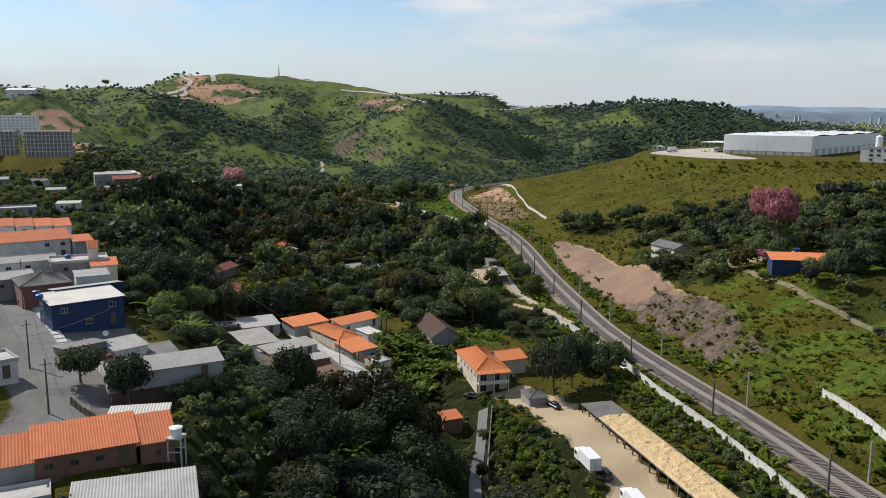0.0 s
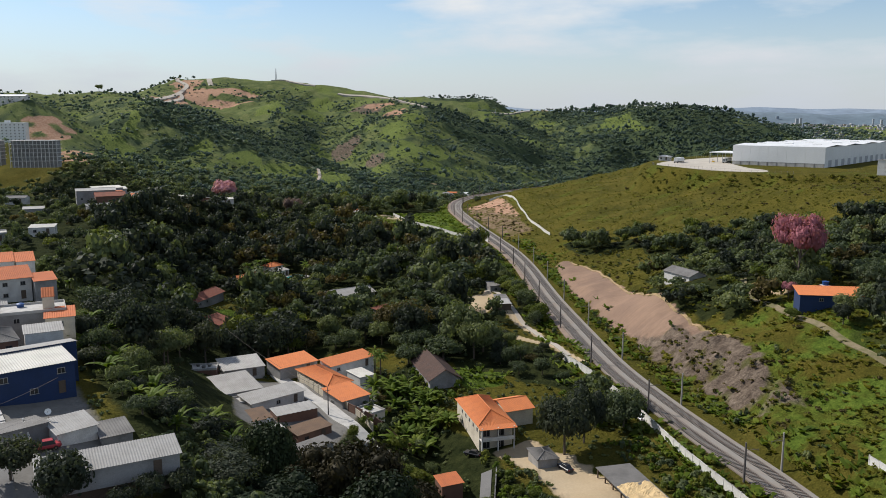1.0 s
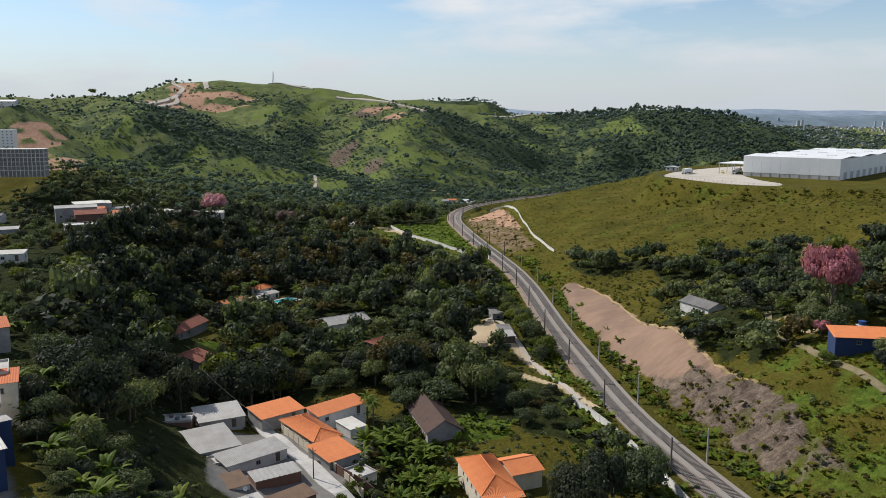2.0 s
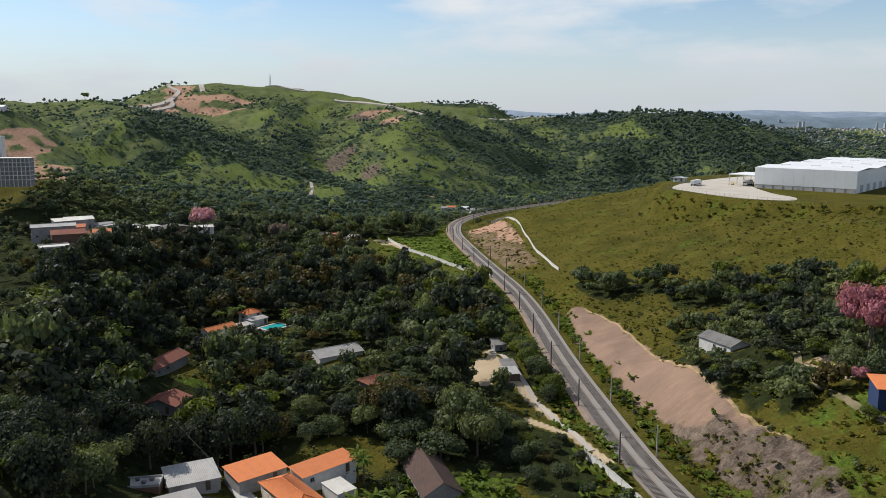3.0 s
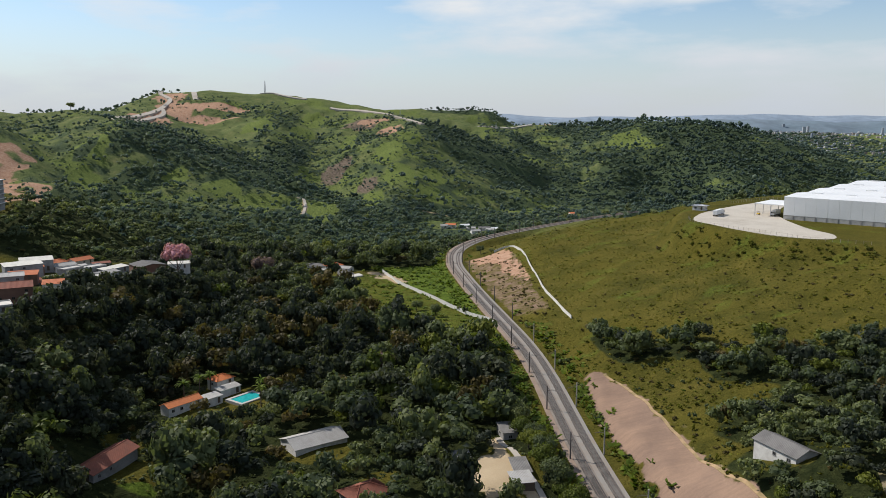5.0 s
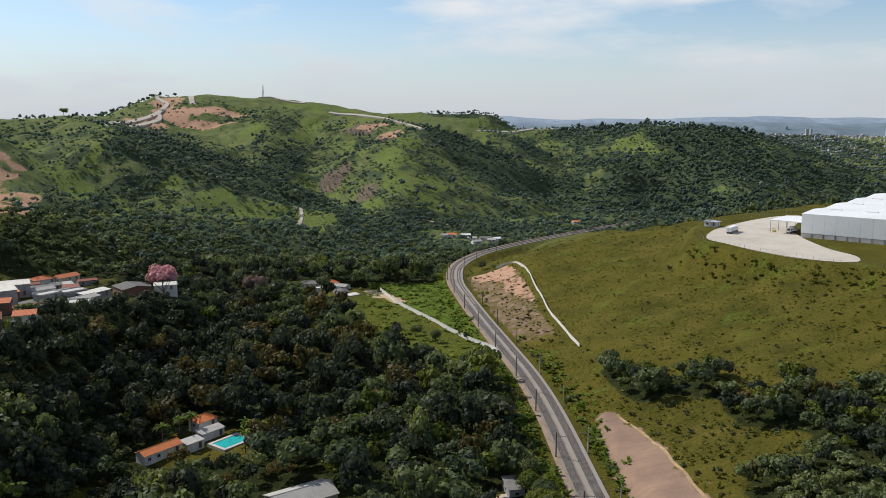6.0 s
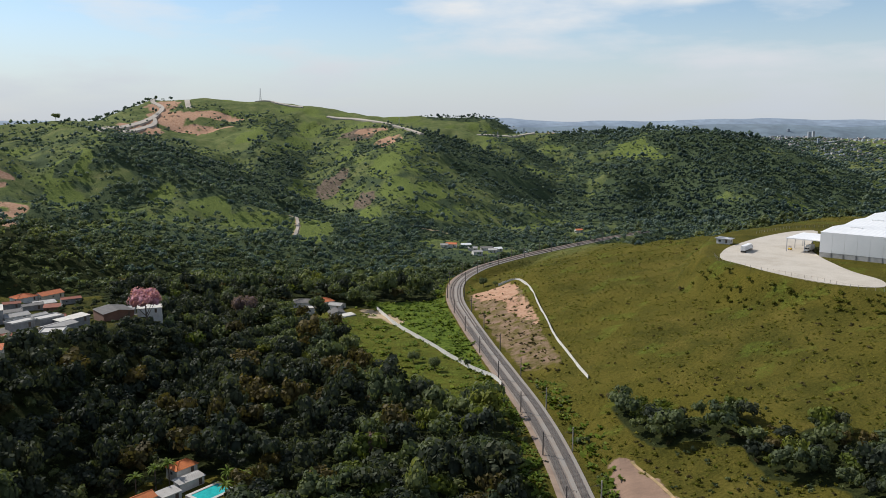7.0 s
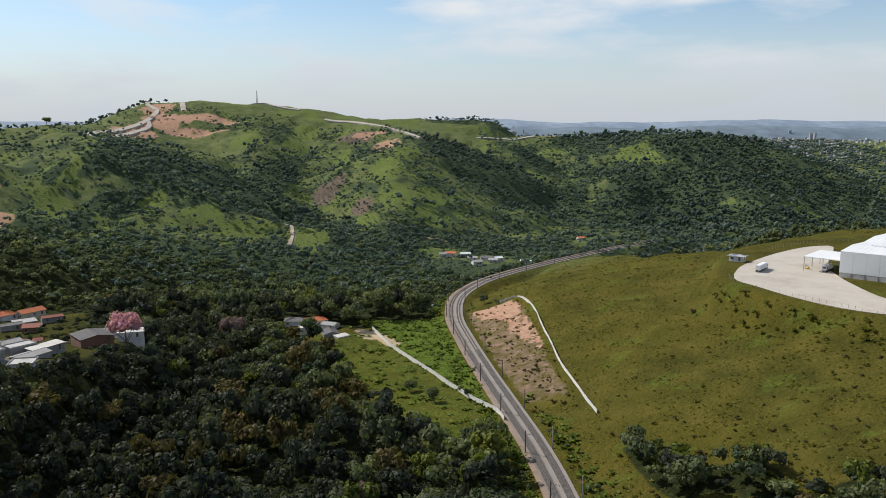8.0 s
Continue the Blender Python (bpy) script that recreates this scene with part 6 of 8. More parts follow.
pick = RNG.choice(4, len(gx), p=[0.56, 0.24, 0.14, 0.06])
for m, mat in enumerate(("leaf", "leaf_blue", "leaf_yellow", "leaf_brown")):
    scatter("hillside_grove", MIDDLE, [(gx[i], gy[i], gz[i] - 1.8 * gs[i], gs[i], RNG.uniform(0, 1), RNG.uniform(0.7, 1.2)) for i in range(len(gx)) if pick[i] == m],
            MAT[mat], LEAF_WORDS[m] + " trees in a grove above the railway", "woodland")
fx, fy = sow(-420, 620, 730, 1180, 8.6, woods_loose, 5)
fz, fs = height(fx, fy), sizes(len(fx), 0.7, 2.0)
for hx, hy, hr in BUILT:
    fs = np.where((np.abs(fx - hx * fy / hy) < hr + 4) & (fy < hy) & (fy > hy - hr - 90), np.minimum(fs, 0.3), fs)
# with distance, more trees take the foliage that has haze in its colour
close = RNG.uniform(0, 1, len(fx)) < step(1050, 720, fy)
for sel, mat, lab in ((close, "leaf", "dark green woodland on the valley floor"), (~close, "leaf_haze", "woodland on the far valley floor")):
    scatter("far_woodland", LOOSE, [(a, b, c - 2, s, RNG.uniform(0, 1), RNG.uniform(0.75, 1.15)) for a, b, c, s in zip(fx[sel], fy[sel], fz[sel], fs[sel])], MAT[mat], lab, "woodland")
hx, hy = sow(-700, 900, 1180, 2180, 10.5, woods_loose, 6)
hz, hs = height(hx, hy), sizes(len(hx), 0.6, 2.0) * np.where(hx > 230, 1.25, 1.0)
# dense stands get the copy with shade in its leaf colour
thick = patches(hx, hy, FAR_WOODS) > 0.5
for sel, mat, lab in ((thick, "leaf_far_shade", "dense woodland in the far hill folds, shade put into its colour"), (~thick, "leaf_haze", "open woodland on the far hills")):
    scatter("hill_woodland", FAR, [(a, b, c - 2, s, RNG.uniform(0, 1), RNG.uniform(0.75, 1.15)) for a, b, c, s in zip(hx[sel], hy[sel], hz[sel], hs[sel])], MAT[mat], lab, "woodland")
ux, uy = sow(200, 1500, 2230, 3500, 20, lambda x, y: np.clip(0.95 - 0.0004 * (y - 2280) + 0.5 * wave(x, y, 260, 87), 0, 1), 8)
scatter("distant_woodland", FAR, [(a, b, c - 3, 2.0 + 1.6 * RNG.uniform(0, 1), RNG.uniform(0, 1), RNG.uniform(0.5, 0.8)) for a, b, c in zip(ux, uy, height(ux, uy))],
        MAT["leaf_haze"], "hazy woodland between the hills and a far town", "woodland")
# loose scrub on the open hillsides
SHRUB = [crown(71 + i, 1, 10, 1.0, radius=2.0, high=0.2, flat=0.75) for i in range(5)]


def scrub_here(x, y):
    lush, woods, sand, red, rock, paved = cover(x, y)
    thick = 0.52 + 0.42 * wave(x, y, 120, 21) + 0.3 * wave(x, y, 45, 22)
    d = from_line(x, y, TRACK)[0]
    open_land = (1 - sand) * (1 - red) * (1 - paved) * (1 - 0.25 * lush) * (1 - 0.9 * patches(x, y, FAR_LEVEL)) * (1 - step(1690, 1760, y + 0.35 * (x + 300)) * (x < 60)) * np.where((x > 30) & (y < 1000), 0, 1)
    return np.clip(thick, 0.08, 0.9) * open_land


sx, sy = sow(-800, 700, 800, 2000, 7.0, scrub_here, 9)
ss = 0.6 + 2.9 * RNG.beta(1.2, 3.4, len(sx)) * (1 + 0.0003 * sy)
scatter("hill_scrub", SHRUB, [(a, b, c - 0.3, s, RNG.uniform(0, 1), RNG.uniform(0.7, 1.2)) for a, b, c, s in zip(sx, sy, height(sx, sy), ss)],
        MAT["leaf_haze"], "scattered dark shrubs over the grassy hillsides", "shrubs")
# ---- street of the hillside village ----
STREET = spline([(-150, 246), (-128, 214), (-106, 186), (-93, 167), (-80, 149), (-70, 135), (-61, 121), (-56, 110), (-62, 96), (-75, 84)], 6)
tagged(new("road", strip("road", STREET, -3.4, 2.6, 0.22, MAT["asphalt"])), "worn grey asphalt street climbing past small houses", "road", kind="structure")
side_walk = thing("pavement", pose(0, 0, 0), "uneven concrete pavement slabs along a kerb", "pavement", kind="structure")
run = np.concatenate([[0], np.cumsum(np.linalg.norm(np.diff(STREET, axis=0), axis=1))])
for k, s in enumerate(np.arange(30, 135, 2.6)):
    p = np.array([np.interp(s, run, STREET[:, 0]), np.interp(s, run, STREET[:, 1])])
    q = np.array([np.interp(s + 1, run, STREET[:, 0]), np.interp(s + 1, run, STREET[:, 1])])
    a = math.atan2(q[1] - p[1], q[0] - p[0])
    m = p + np.array([-math.sin(a), math.cos(a)]) * 3.5
    part("slab", boxes((-1.24, 1.24, -0.85, 0.85, -0.6, 0.42 + 0.05 * math.sin(k * 2.3))), MAT["pavement"], side_walk, at=pose(m[0], m[1], ground_z(*m), 0, 0, math.degrees(a)))


def street_pole(x, y, high, turn):
    root = thing("utility_pole", pose(x, y, ground_z(x, y), 0, 0, turn), "slim dark utility pole with a crossarm", "pole", "street poles")
    part("shaft", rod(bmesh.new(), (0, 0, -0.5), (0, 0, high), 0.17, 0.10, 8), MAT["post"], root)
    part("crossarm", boxes((-0.8, 0.8, -0.06, 0.06, high - 0.9, high - 0.78)), MAT["post"], root)
    return root


street_pole(-72.3, 133.0, 8.6, 50)
street_pole(-59.8, 114.2, 8.6, 40)
street_pole(-31.8, 219.5, 7.6, 40)
street_pole(-98.0, 180.0, 8.6, 40)


def wire(a, b, sag):
    cu = bpy.data.curves.new("cable", "CURVE")
    cu.dimensions, cu.bevel_depth, cu.bevel_resolution = "3D", 0.03, 1
    sp = cu.splines.new("POLY")
    sp.points.add(12)
    for i in range(13):
        u = i / 12
        p = Vector(a).lerp(Vector(b), u) - Vector((0, 0, sag * 4 * u * (1 - u)))
        sp.points[i].co = (*p, 1)
    cu.materials.append(MAT["post"])
    return tagged(new("overhead_cable", cu), "thin dark overhead cable sagging between poles", "cable")


wire((-72.3, 133.0, 33.4), (-59.8, 114.2, 33.0), 0.6)
wire((-98.0, 180.0, 33.6), (-72.3, 133.0, 33.4), 0.9)
wire((-72.0, 133.4, 32.6), (-66, 152, 33), 0.4)
wire((-31.8, 219.5, 7.2), (-72, 268, 11.5), 1.6)

panel_wall("garden_wall", [(-58.5, 118.5), (-51.5, 112.5), (-48, 110)], 1.3, "low weathered picket wall by the street", MAT["timber"], gap=1.4)
panel_wall("yard_wall", [(-66.8, 141.8), (-62.0, 135.0), (-58, 130)], 1.6, "grey rendered yard wall", MAT["plaster"], gap=2.4)
panel_wall("alley_wall", [(-44.0, 245.5), (-36.5, 235.8), (-27.0, 222.6), (-20, 214)], 2.3, "tall cream rendered wall along an alley", MAT["plaster_cream"], gap=2.8)
tagged(new("alley", strip("alley", spline([(-52, 252), (-44, 240), (-36, 229), (-27, 216), (-16, 204)], 5), -2.0, 2.0, 0.3, MAT["pavement"])), "grey concrete alley between sheds", "alley", kind="structure")
water_tank(-36.2, 100.6, ground_z(-36.2, 100.6), 0.85, 1.2, "paint_white", "white water tank on a concrete stand", stand=3.6)
for x, y, z in ((-81.0, 153.5, 35.1), (-79.2, 151.2, 34.9)):
    water_tank(x, y, z, 0.7, 0.9, "paint_blue", "dark blue water tank on a house roof")
water_tank(-91.0, 188.0, 36.4, 0.8, 0.7, "paint_blue", "bright blue plastic water tank on a roof terrace")
for x, y in ((-72.5, 244.5), (-70.5, 243.0), (-69.3, 244.6)):
    water_tank(x, y, 5.75, 0.6, 0.6, "fibro_dark", "dark round tank on a brick roof")


def dish(x, y, z, turn):
    root = thing("satellite_dish", pose(x, y, z, 0, 0, turn), "small pale satellite dish on a roof", "dish")
    bm = bmesh.new()
    bmesh.ops.create_cone(bm, cap_ends=False, segments=14, radius1=0.08, radius2=0.5, depth=0.2, matrix=Matrix.Translation((0, 0, 0.9)) @ Euler((radians(60), 0, 0)).to_matrix().to_4x4())
    part("reflector", bm, MAT["paint_white"], root)
    part("mast", rod(bmesh.new(), (0, 0, -0.2), (0, 0, 0.9), 0.03, 0.03, 6), MAT["steel"], root)


dish(-62.9, 142.0, 29.9, 30)
dish(-43.8, 206.0, 4.0, 30)


# ---- vehicles ----
def wheels(root, places, r, w=0.22):
    for x, y in places:
        t = part("tyre", rod(bmesh.new(), (x - w / 2, y, r), (x + w / 2, y, r), r, r, 14), MAT["rubber"], root)
        part("rim", rod(bmesh.new(), (x - w / 2 - 0.02, y, r), (x + w / 2 + 0.02, y, r), r * 0.55, r * 0.55, 10), MAT["steel"], t)


def car(x, y, z, turn, paint, label):
    root = thing("car", pose(x, y, z, 0, 0, turn), label, "car")
    bm = box(bmesh.new(), -0.86, 0.86, -2.1, 2.1, 0.32, 0.92, 0.16)
    part("body", bm, MAT[paint], root)
    bm = bmesh.new()
    box(bm, -0.76, 0.76, -1.35, 0.75, 0.9, 1.45)
    for v in bm.verts:
        if v.co.z > 1.2:
            v.co.x *= 0.8
            v.co.y = -0.3 + (v.co.y + 0.3) * 0.68
    part("cabin_glass", bm, MAT["dark"], root, "dark glass")
    part("roof", box(bmesh.new(), -0.6, 0.6, -1.0, 0.42, 1.43, 1.5, 0.03), MAT[paint], root)
    for sx in (-0.6, 0.6):
        part("headlight", box(bmesh.new(), sx - 0.18, sx + 0.18, 2.06, 2.13, 0.6, 0.76), MAT["sheet_white"], root)
        part("tail_light", box(bmesh.new(), sx - 0.16, sx + 0.16, -2.13, -2.06, 0.62, 0.78), MAT["paint_red"], root)
    wheels(root, [(sx, sy) for sx in (-0.78, 0.78) for sy in (-1.3, 1.3)], 0.32)
    return root


def lorry(x, y, z, turn, length, label, cab="paint_white", load="sheet_white"):
    """Drives towards local +y."""
    root = thing("lorry", pose(x, y, z, 0, 0, turn), label, "truck")
    L = length / 2
    part("box_body", box(bmesh.new(), -1.25, 1.25, -L, L - 2.4, 1.1, 3.75, 0.05), MAT[load], root)
    part("cab", box(bmesh.new(), -1.2, 1.2, L - 2.2, L, 0.6, 2.9, 0.18), MAT[cab], root)
    part("windscreen", box(bmesh.new(), -1.05, 1.05, L - 0.02, L + 0.02, 1.7, 2.5), MAT["dark"], root, "dark glass")
    for sx in (-1.19, 1.19):
        part("side_window", box(bmesh.new(), sx - 0.03, sx + 0.03, L - 1.4, L - 0.4, 1.75, 2.5), MAT["dark"], root, "dark glass")
    part("chassis", boxes((-0.9, 0.9, -L, L - 0.4, 0.55, 1.08)), MAT["rubber"], root)
    part("rear_door_seam", boxes((-0.03, 0.03, -L - 0.03, -L + 0.01, 1.2, 3.65)), MAT["steel"], root)
    wheels(root, [(sx, sy) for sx in (-1.05, 1.05) for sy in (-L + 1.0, -L + 2.1, L - 1.1)], 0.5, 0.3)
    return root


yz = ground_z(27.6, 157.5)
lorry(27.4, 158.0, yz + 0.02, 14, 8.4, "white box lorry parked on a sandy yard")
lorry(33.6, 143.0, ground_z(33.6, 143.0), 10, 7.5, "white box lorry at the end of a sandy yard")
car(30.6, 153.8, ground_z(30.6, 153.8), 12, "paint_black", "dark pickup car parked behind a lorry")
car(25.0, 194.5, ground_z(25.0, 194.5), 30, "paint_black", "black car parked under tall trees")
car(4.6, 205.6, ground_z(4.6, 205.6) + 0.05, 60, "paint_black", "dark car parked beside a villa")
car(-60.8, 136.6, ground_z(-60.8, 136.6), 120, "paint_red", "red car parked in a small yard")
car(-14.5, 745.0, ground_z(-14.5, 745.0) + 0.05, 70, "paint_white", "white car parked beside the railway curve")
car(47.5, 221.5, ground_z(47.5, 221.5) + 0.05, 20, "paint_white", "pale car parked by the railway wall")
lorry(164.5, 623.0, 42.12, -36, 15.0, "long white lorry parked on a gravel apron", "paint_white", "sheet_white")

# ---- the warehouse on its levelled yard ----
yard = spline([(146, 612), (142, 596), (147, 580), (153, 560), (163, 540), (176, 526), (190, 524), (197, 540), (194, 560), (195, 583), (198, 607), (207, 640), (240, 704), (228, 707), (212, 696), (192, 677), (172, 654), (157, 634), (146, 612)], 3)[:-1]
bm = bmesh.new()
top = [bm.verts.new((x, y, 42.10)) for x, y in yard]
bm.faces.new(top)
low = bmesh.ops.extrude_face_region(bm, geom=bm.faces[:])
for g in low["geom"]:
    if isinstance(g, bmesh.types.BMVert):
        g.co.z -= 1.6
bmesh.ops.recalc_face_normals(bm, faces=bm.faces)
tagged(new("gravel_apron", bm_mesh("gravel_apron", bm, MAT["yard"])), "wide pale gravel apron in front of a warehouse", "yard", kind="structure")

turn = math.degrees(math.atan2(564 - 605, 244 - 197))
hall = thing("warehouse", pose(197, 605, 42.0, 0, 0, turn), "very large white warehouse with a pale metal roof", "warehouse")
LW, LD, HH = 62.0, 170.0, 13.4
for k in range(10):
    x0 = k * LW / 10
    part("wall_panel", boxes((x0 + 0.03, x0 + LW / 10 - 0.03, 0.0, 0.4, 2.6, HH)), MAT["sheet_white"], hall, "white metal cladding")
    part("plinth", boxes((x0 + 0.05, x0 + LW / 10 - 0.75, 0.1, 0.5, -1.0, 2.6)), MAT["concrete"], hall)
    part("pier", boxes((x0 + LW / 10 - 0.72, x0 + LW / 10 - 0.08, -0.05, 0.5, -1.0, 2.55)), MAT["plaster_grey"], hall)
for k in range(24):
    y0 = 0.5 + k * (LD - 0.5) / 24
    d = (LD - 0.5) / 24
    part("wall_panel", boxes((LW - 0.4, LW, y0 + 0.03, y0 + d - 0.03, 4.6 if k % 2 else 0.0, HH)), MAT["sheet_white"], hall, "white metal cladding")
    if k % 2:
        part("loading_door", boxes((LW - 0.5, LW - 0.1, y0 + 0.4, y0 + d - 0.4, -0.5, 4.5)), MAT["sheet_grey"], hall, "grey loading door")
part("wall_panel", boxes((0.0, 0.4, 0.5, LD, -0.5, HH)), MAT["sheet_white"], hall)
part("wall_panel", boxes((0.4, LW - 0.4, LD - 0.4, LD, -0.5, HH)), MAT["sheet_white"], hall)
for k in range(4):
    y0, y1 = k * LD / 4, (k + 1) * LD / 4
    part("roof_slope", sheet_mesh("roof_slope", MAT["sheet_white"], ((-0.3, y0, HH + 0.05), (LW + 0.3, y0, HH + 0.05), (LW + 0.3, (y0 + y1) / 2, HH + 1.1), (-0.3, (y0 + y1) / 2, HH + 1.1)), pitch=2.4, deep=0.1), None, hall)
    part("roof_slope", sheet_mesh("roof_slope", MAT["sheet_white"], ((LW + 0.3, y1, HH + 0.05), (-0.3, y1, HH + 0.05), (-0.3, (y0 + y1) / 2, HH + 1.1), (LW + 0.3, (y0 + y1) / 2, HH + 1.1)), pitch=2.4, deep=0.1), None, hall)
    for j in range(3):
        xc = 12 + 19 * j
        part("roof_vent", boxes((xc - 3, xc + 3, (y0 + y1) / 2 - 0.7, (y0 + y1) / 2 + 0.7, HH + 1.0, HH + 1.7)), MAT["sheet_white"], hall)
canopy = thing("loading_canopy", pose(197, 605, 42.0, 0, 0, turn), "white flat loading canopy on thin posts beside a warehouse", "canopy")
part("canopy_roof", boxes((-20.0, -0.1, 6.0, 34.0, 7.4, 7.9)), MAT["sheet_white"], canopy)
for u in (-19.5, -10.0):
    for v in (6.6, 20.0, 33.4):
        part("post", boxes((u - 0.15, u + 0.15, v - 0.15, v + 0.15, 0.0, 7.4)), MAT["sheet_grey"], canopy)
lorry(199.0, 622.0, 42.12, 130, 8.0, "white lorry backed under a loading canopy")
lift = thing("forklift", pose(190.5, 627.5, 42.1, 0, 0, 30), "small yellow forklift under a loading canopy", "forklift")
part("body", box(bmesh.new(), -0.6, 0.6, -1.1, 0.7, 0.3, 1.1, 0.08), surface("paint_yellow", (0.65, 0.42, 0.03), 0.4), lift)
part("mast", boxes((-0.4, -0.3, 0.75, 0.85, 0.1, 2.3), (0.3, 0.4, 0.75, 0.85, 0.1, 2.3)), MAT["steel"], lift)
part("cage", boxes((-0.5, 0.5, -0.6, 0.3, 1.95, 2.05), (-0.5, -0.44, -0.6, -0.54, 1.1, 1.95), (0.44, 0.5, -0.6, -0.54, 1.1, 1.95)), MAT["steel"], lift)
wheels(lift, [(-0.5, -0.7), (0.5, -0.7), (-0.5, 0.5), (0.5, 0.5)], 0.28)
kiosk = house(161.5, 652.0, 8.0, 5.0, -38, 45.2, "small white gatehouse with a wide pale roof on an apron", "hip", 0.7, 1.0, "plaster", "sheet_grey", (2, 2, 1), 0.9, floor=42.0, glass=(1.5, 1.2), category="gatehouse", name="gatehouse")
house(256.0, 497.0, 20.0, 9.0, -40, 50.4, "white two-storey office block beside a warehouse", "flat", 0.3, 0.2, "plaster", "concrete", (5, 2, 2), floor=42.0, glass=(2.0, 1.2), category="office")
tank = thing("storage_silo", pose(259.0, 505.5, 42.0), "tall white cylindrical storage silo", "silo")
part("shell", rod(bmesh.new(), (0, 0, -0.5), (0, 0, 15.0), 2.0, 2.0, 20), MAT["paint_white"], tank)
part("cap", rod(bmesh.new(), (0, 0, 15.0), (0, 0, 15.8), 2.05, 0.6, 20), MAT["paint_white"], tank)
fence = thing("wire_fence", pose(0, 0, 0), "low wire fence on small posts round the apron", "fence")
bm = rod(bmesh.new(), (0, 0, -0.6), (0, 0, 1.7), 0.08, 0.07, 6)
FENCE_POST = bm_mesh("post", bm, MAT["post_pale"])
for line in ([(141, 606), (140, 588), (153, 561), (168, 537), (176, 522), (200, 505)], [(196, 694), (210, 706), (232, 722), (262, 728)]):
    line = spline(line, 5)
    rr = np.concatenate([[0], np.cumsum(np.linalg.norm(np.diff(line, axis=0), axis=1))])
    pts = [(np.interp(s, rr, line[:, 0]), np.interp(s, rr, line[:, 1])) for s in np.arange(0, rr[-1], 3.4)]
    for p in pts:
        part("post", FENCE_POST, None, fence, at=pose(p[0], p[1], ground_z(*p)))
    for p, q in zip(pts[:-1], pts[1:]):
        part("strand", rod(bmesh.new(), (p[0], p[1], ground_z(*p) + 1.5), (q[0], q[1], ground_z(*q) + 1.5), 0.025, 0.025, 4), MAT["steel"], fence)

# ---- blocks of flats on the far slope ----
def flats(x, y, z, w, l, h, turn, cols, rows, label, wall, open_frame=False):
    root = thing("apartment_block", pose(x, y, z, 0, 0, turn), label, "apartment block")
    W, Lh = w / 2, l / 2
    if open_frame:
        part("core", boxes((-W + 1.2, W - 1.2, -Lh + 1.5, Lh, -6, h - 0.4)), MAT["plaster_grey"], root)
        for r in range(rows + 1):
            part("floor_slab", boxes((-W, W, -Lh, Lh, r * h / rows - 0.45, r * h / rows)), MAT[wall], root)
        for c in range(cols + 1):
            xc = -W + 0.25 + c * (w - 0.5) / cols
            part("column", boxes((xc - 0.25, xc + 0.25, -Lh - 0.04, -Lh + 0.4, -6, h - 0.46)), MAT[wall], root)
    else:
        part("wall", boxes((-W, W, -Lh, Lh, -8, h)), MAT[wall], root)
        part("parapet", boxes((-W - 0.15, W + 0.15, -Lh - 0.15, Lh + 0.15, h, h + 0.9)), MAT[wall], root)
        for r in range(rows):
            for c in range(cols):
                window(root, pose(-W + (c + 0.5) * w / cols, -Lh, (r + 0.55) * h / rows, 0, 0, 180), 1.2, 1.0)
        part("stair_head", boxes((-2.5, 2.5, -2, 2, h + 0.9, h + 3.2)), MAT[wall], root)
    return root


flats(-481, 905, 36.0, 38, 13, 31.0, 12, 9, 10, "tall pale apartment block on a cleared slope", "paint_white")
flats(-372, 748, 36.0, 40, 14, 18.0, 8, 12, 5, "unfinished concrete apartment block with open floors", "plaster", True)
flats(-414, 742, 38.0, 30, 14, 16.0, 8, 8, 5, "lower wing of an unfinished concrete block", "plaster", True)
house(-541, 1032, 36, 12, 0, ground_z(-541, 1032) + 8.0, "long blue and white hall on the ridge", "gable", 2.0, 0.5, "plaster", "sheet_white", (8, 1, 1), 1.6, category="hall")

# ---- the cleared hilltop ----
ROADS = [([(-470, 1290), (-509, 1345), (-522, 1486), (-546, 1668), (-554, 1737), (-586, 1780), (-594, 1803)], 7.0), ([(-490, 1364), (-504, 1475), (-521, 1600), (-546, 1668)], 6.0),
         ([(-243, 1760), (-186, 1737), (-134, 1685), (-84, 1623), (-52, 1545)], 6.0), ([(50, 1925), (100, 1912), (130, 1900), (172, 1914)], 5.0), ([(-400, 1838), (-373, 1838), (-346, 1822), (-300, 1815)], 5.0)]
for k, (line, w) in enumerate(ROADS):
    tagged(new("hill_road", strip("hill_road", spline(line, 20), -w * 0.62, w * 0.62, 2.2, MAT["road_pale"], 6.0, even=60)), "pale unpaved road winding over the cleared hilltop", "road", kind="structure")
tagged(new("hill_road", strip("hill_road", spline([(-504, 1742), (-516, 1772), (-526, 1800)], 5), -5, 5, 1.2, MAT["road_pale"], 3.0)), "short pale concrete ramp on the hilltop", "road", kind="structure")
tagged(new("spur_path", strip("spur_path", spline([(-202, 1092), (-186, 1074), (-173, 1058), (-166, 1030), (-163, 990)], 8), -1.6, 1.6, 0.9, MAT["road_pale"], 2.0)), "pale dirt path up a grassy spur", "path", kind="structure")
tagged(new("village_lane", strip("village_lane", spline([(-186, 556), (-190, 585), (-183, 610), (-160, 632)], 8), -2.2, 2.2, 0.5, MAT["road_pale"], 2.0)), "pale lane between village houses", "road", kind="structure")
tagged(new("track_path", strip("track_path", spline([(14, 364), (18, 345), (23, 326), (28, 306), (33, 290), (37, 276)], 8), -0.9, 0.9, 0.25, MAT["road_pale"], 1.0)), "narrow pale footpath beside the railway", "path", kind="structure")


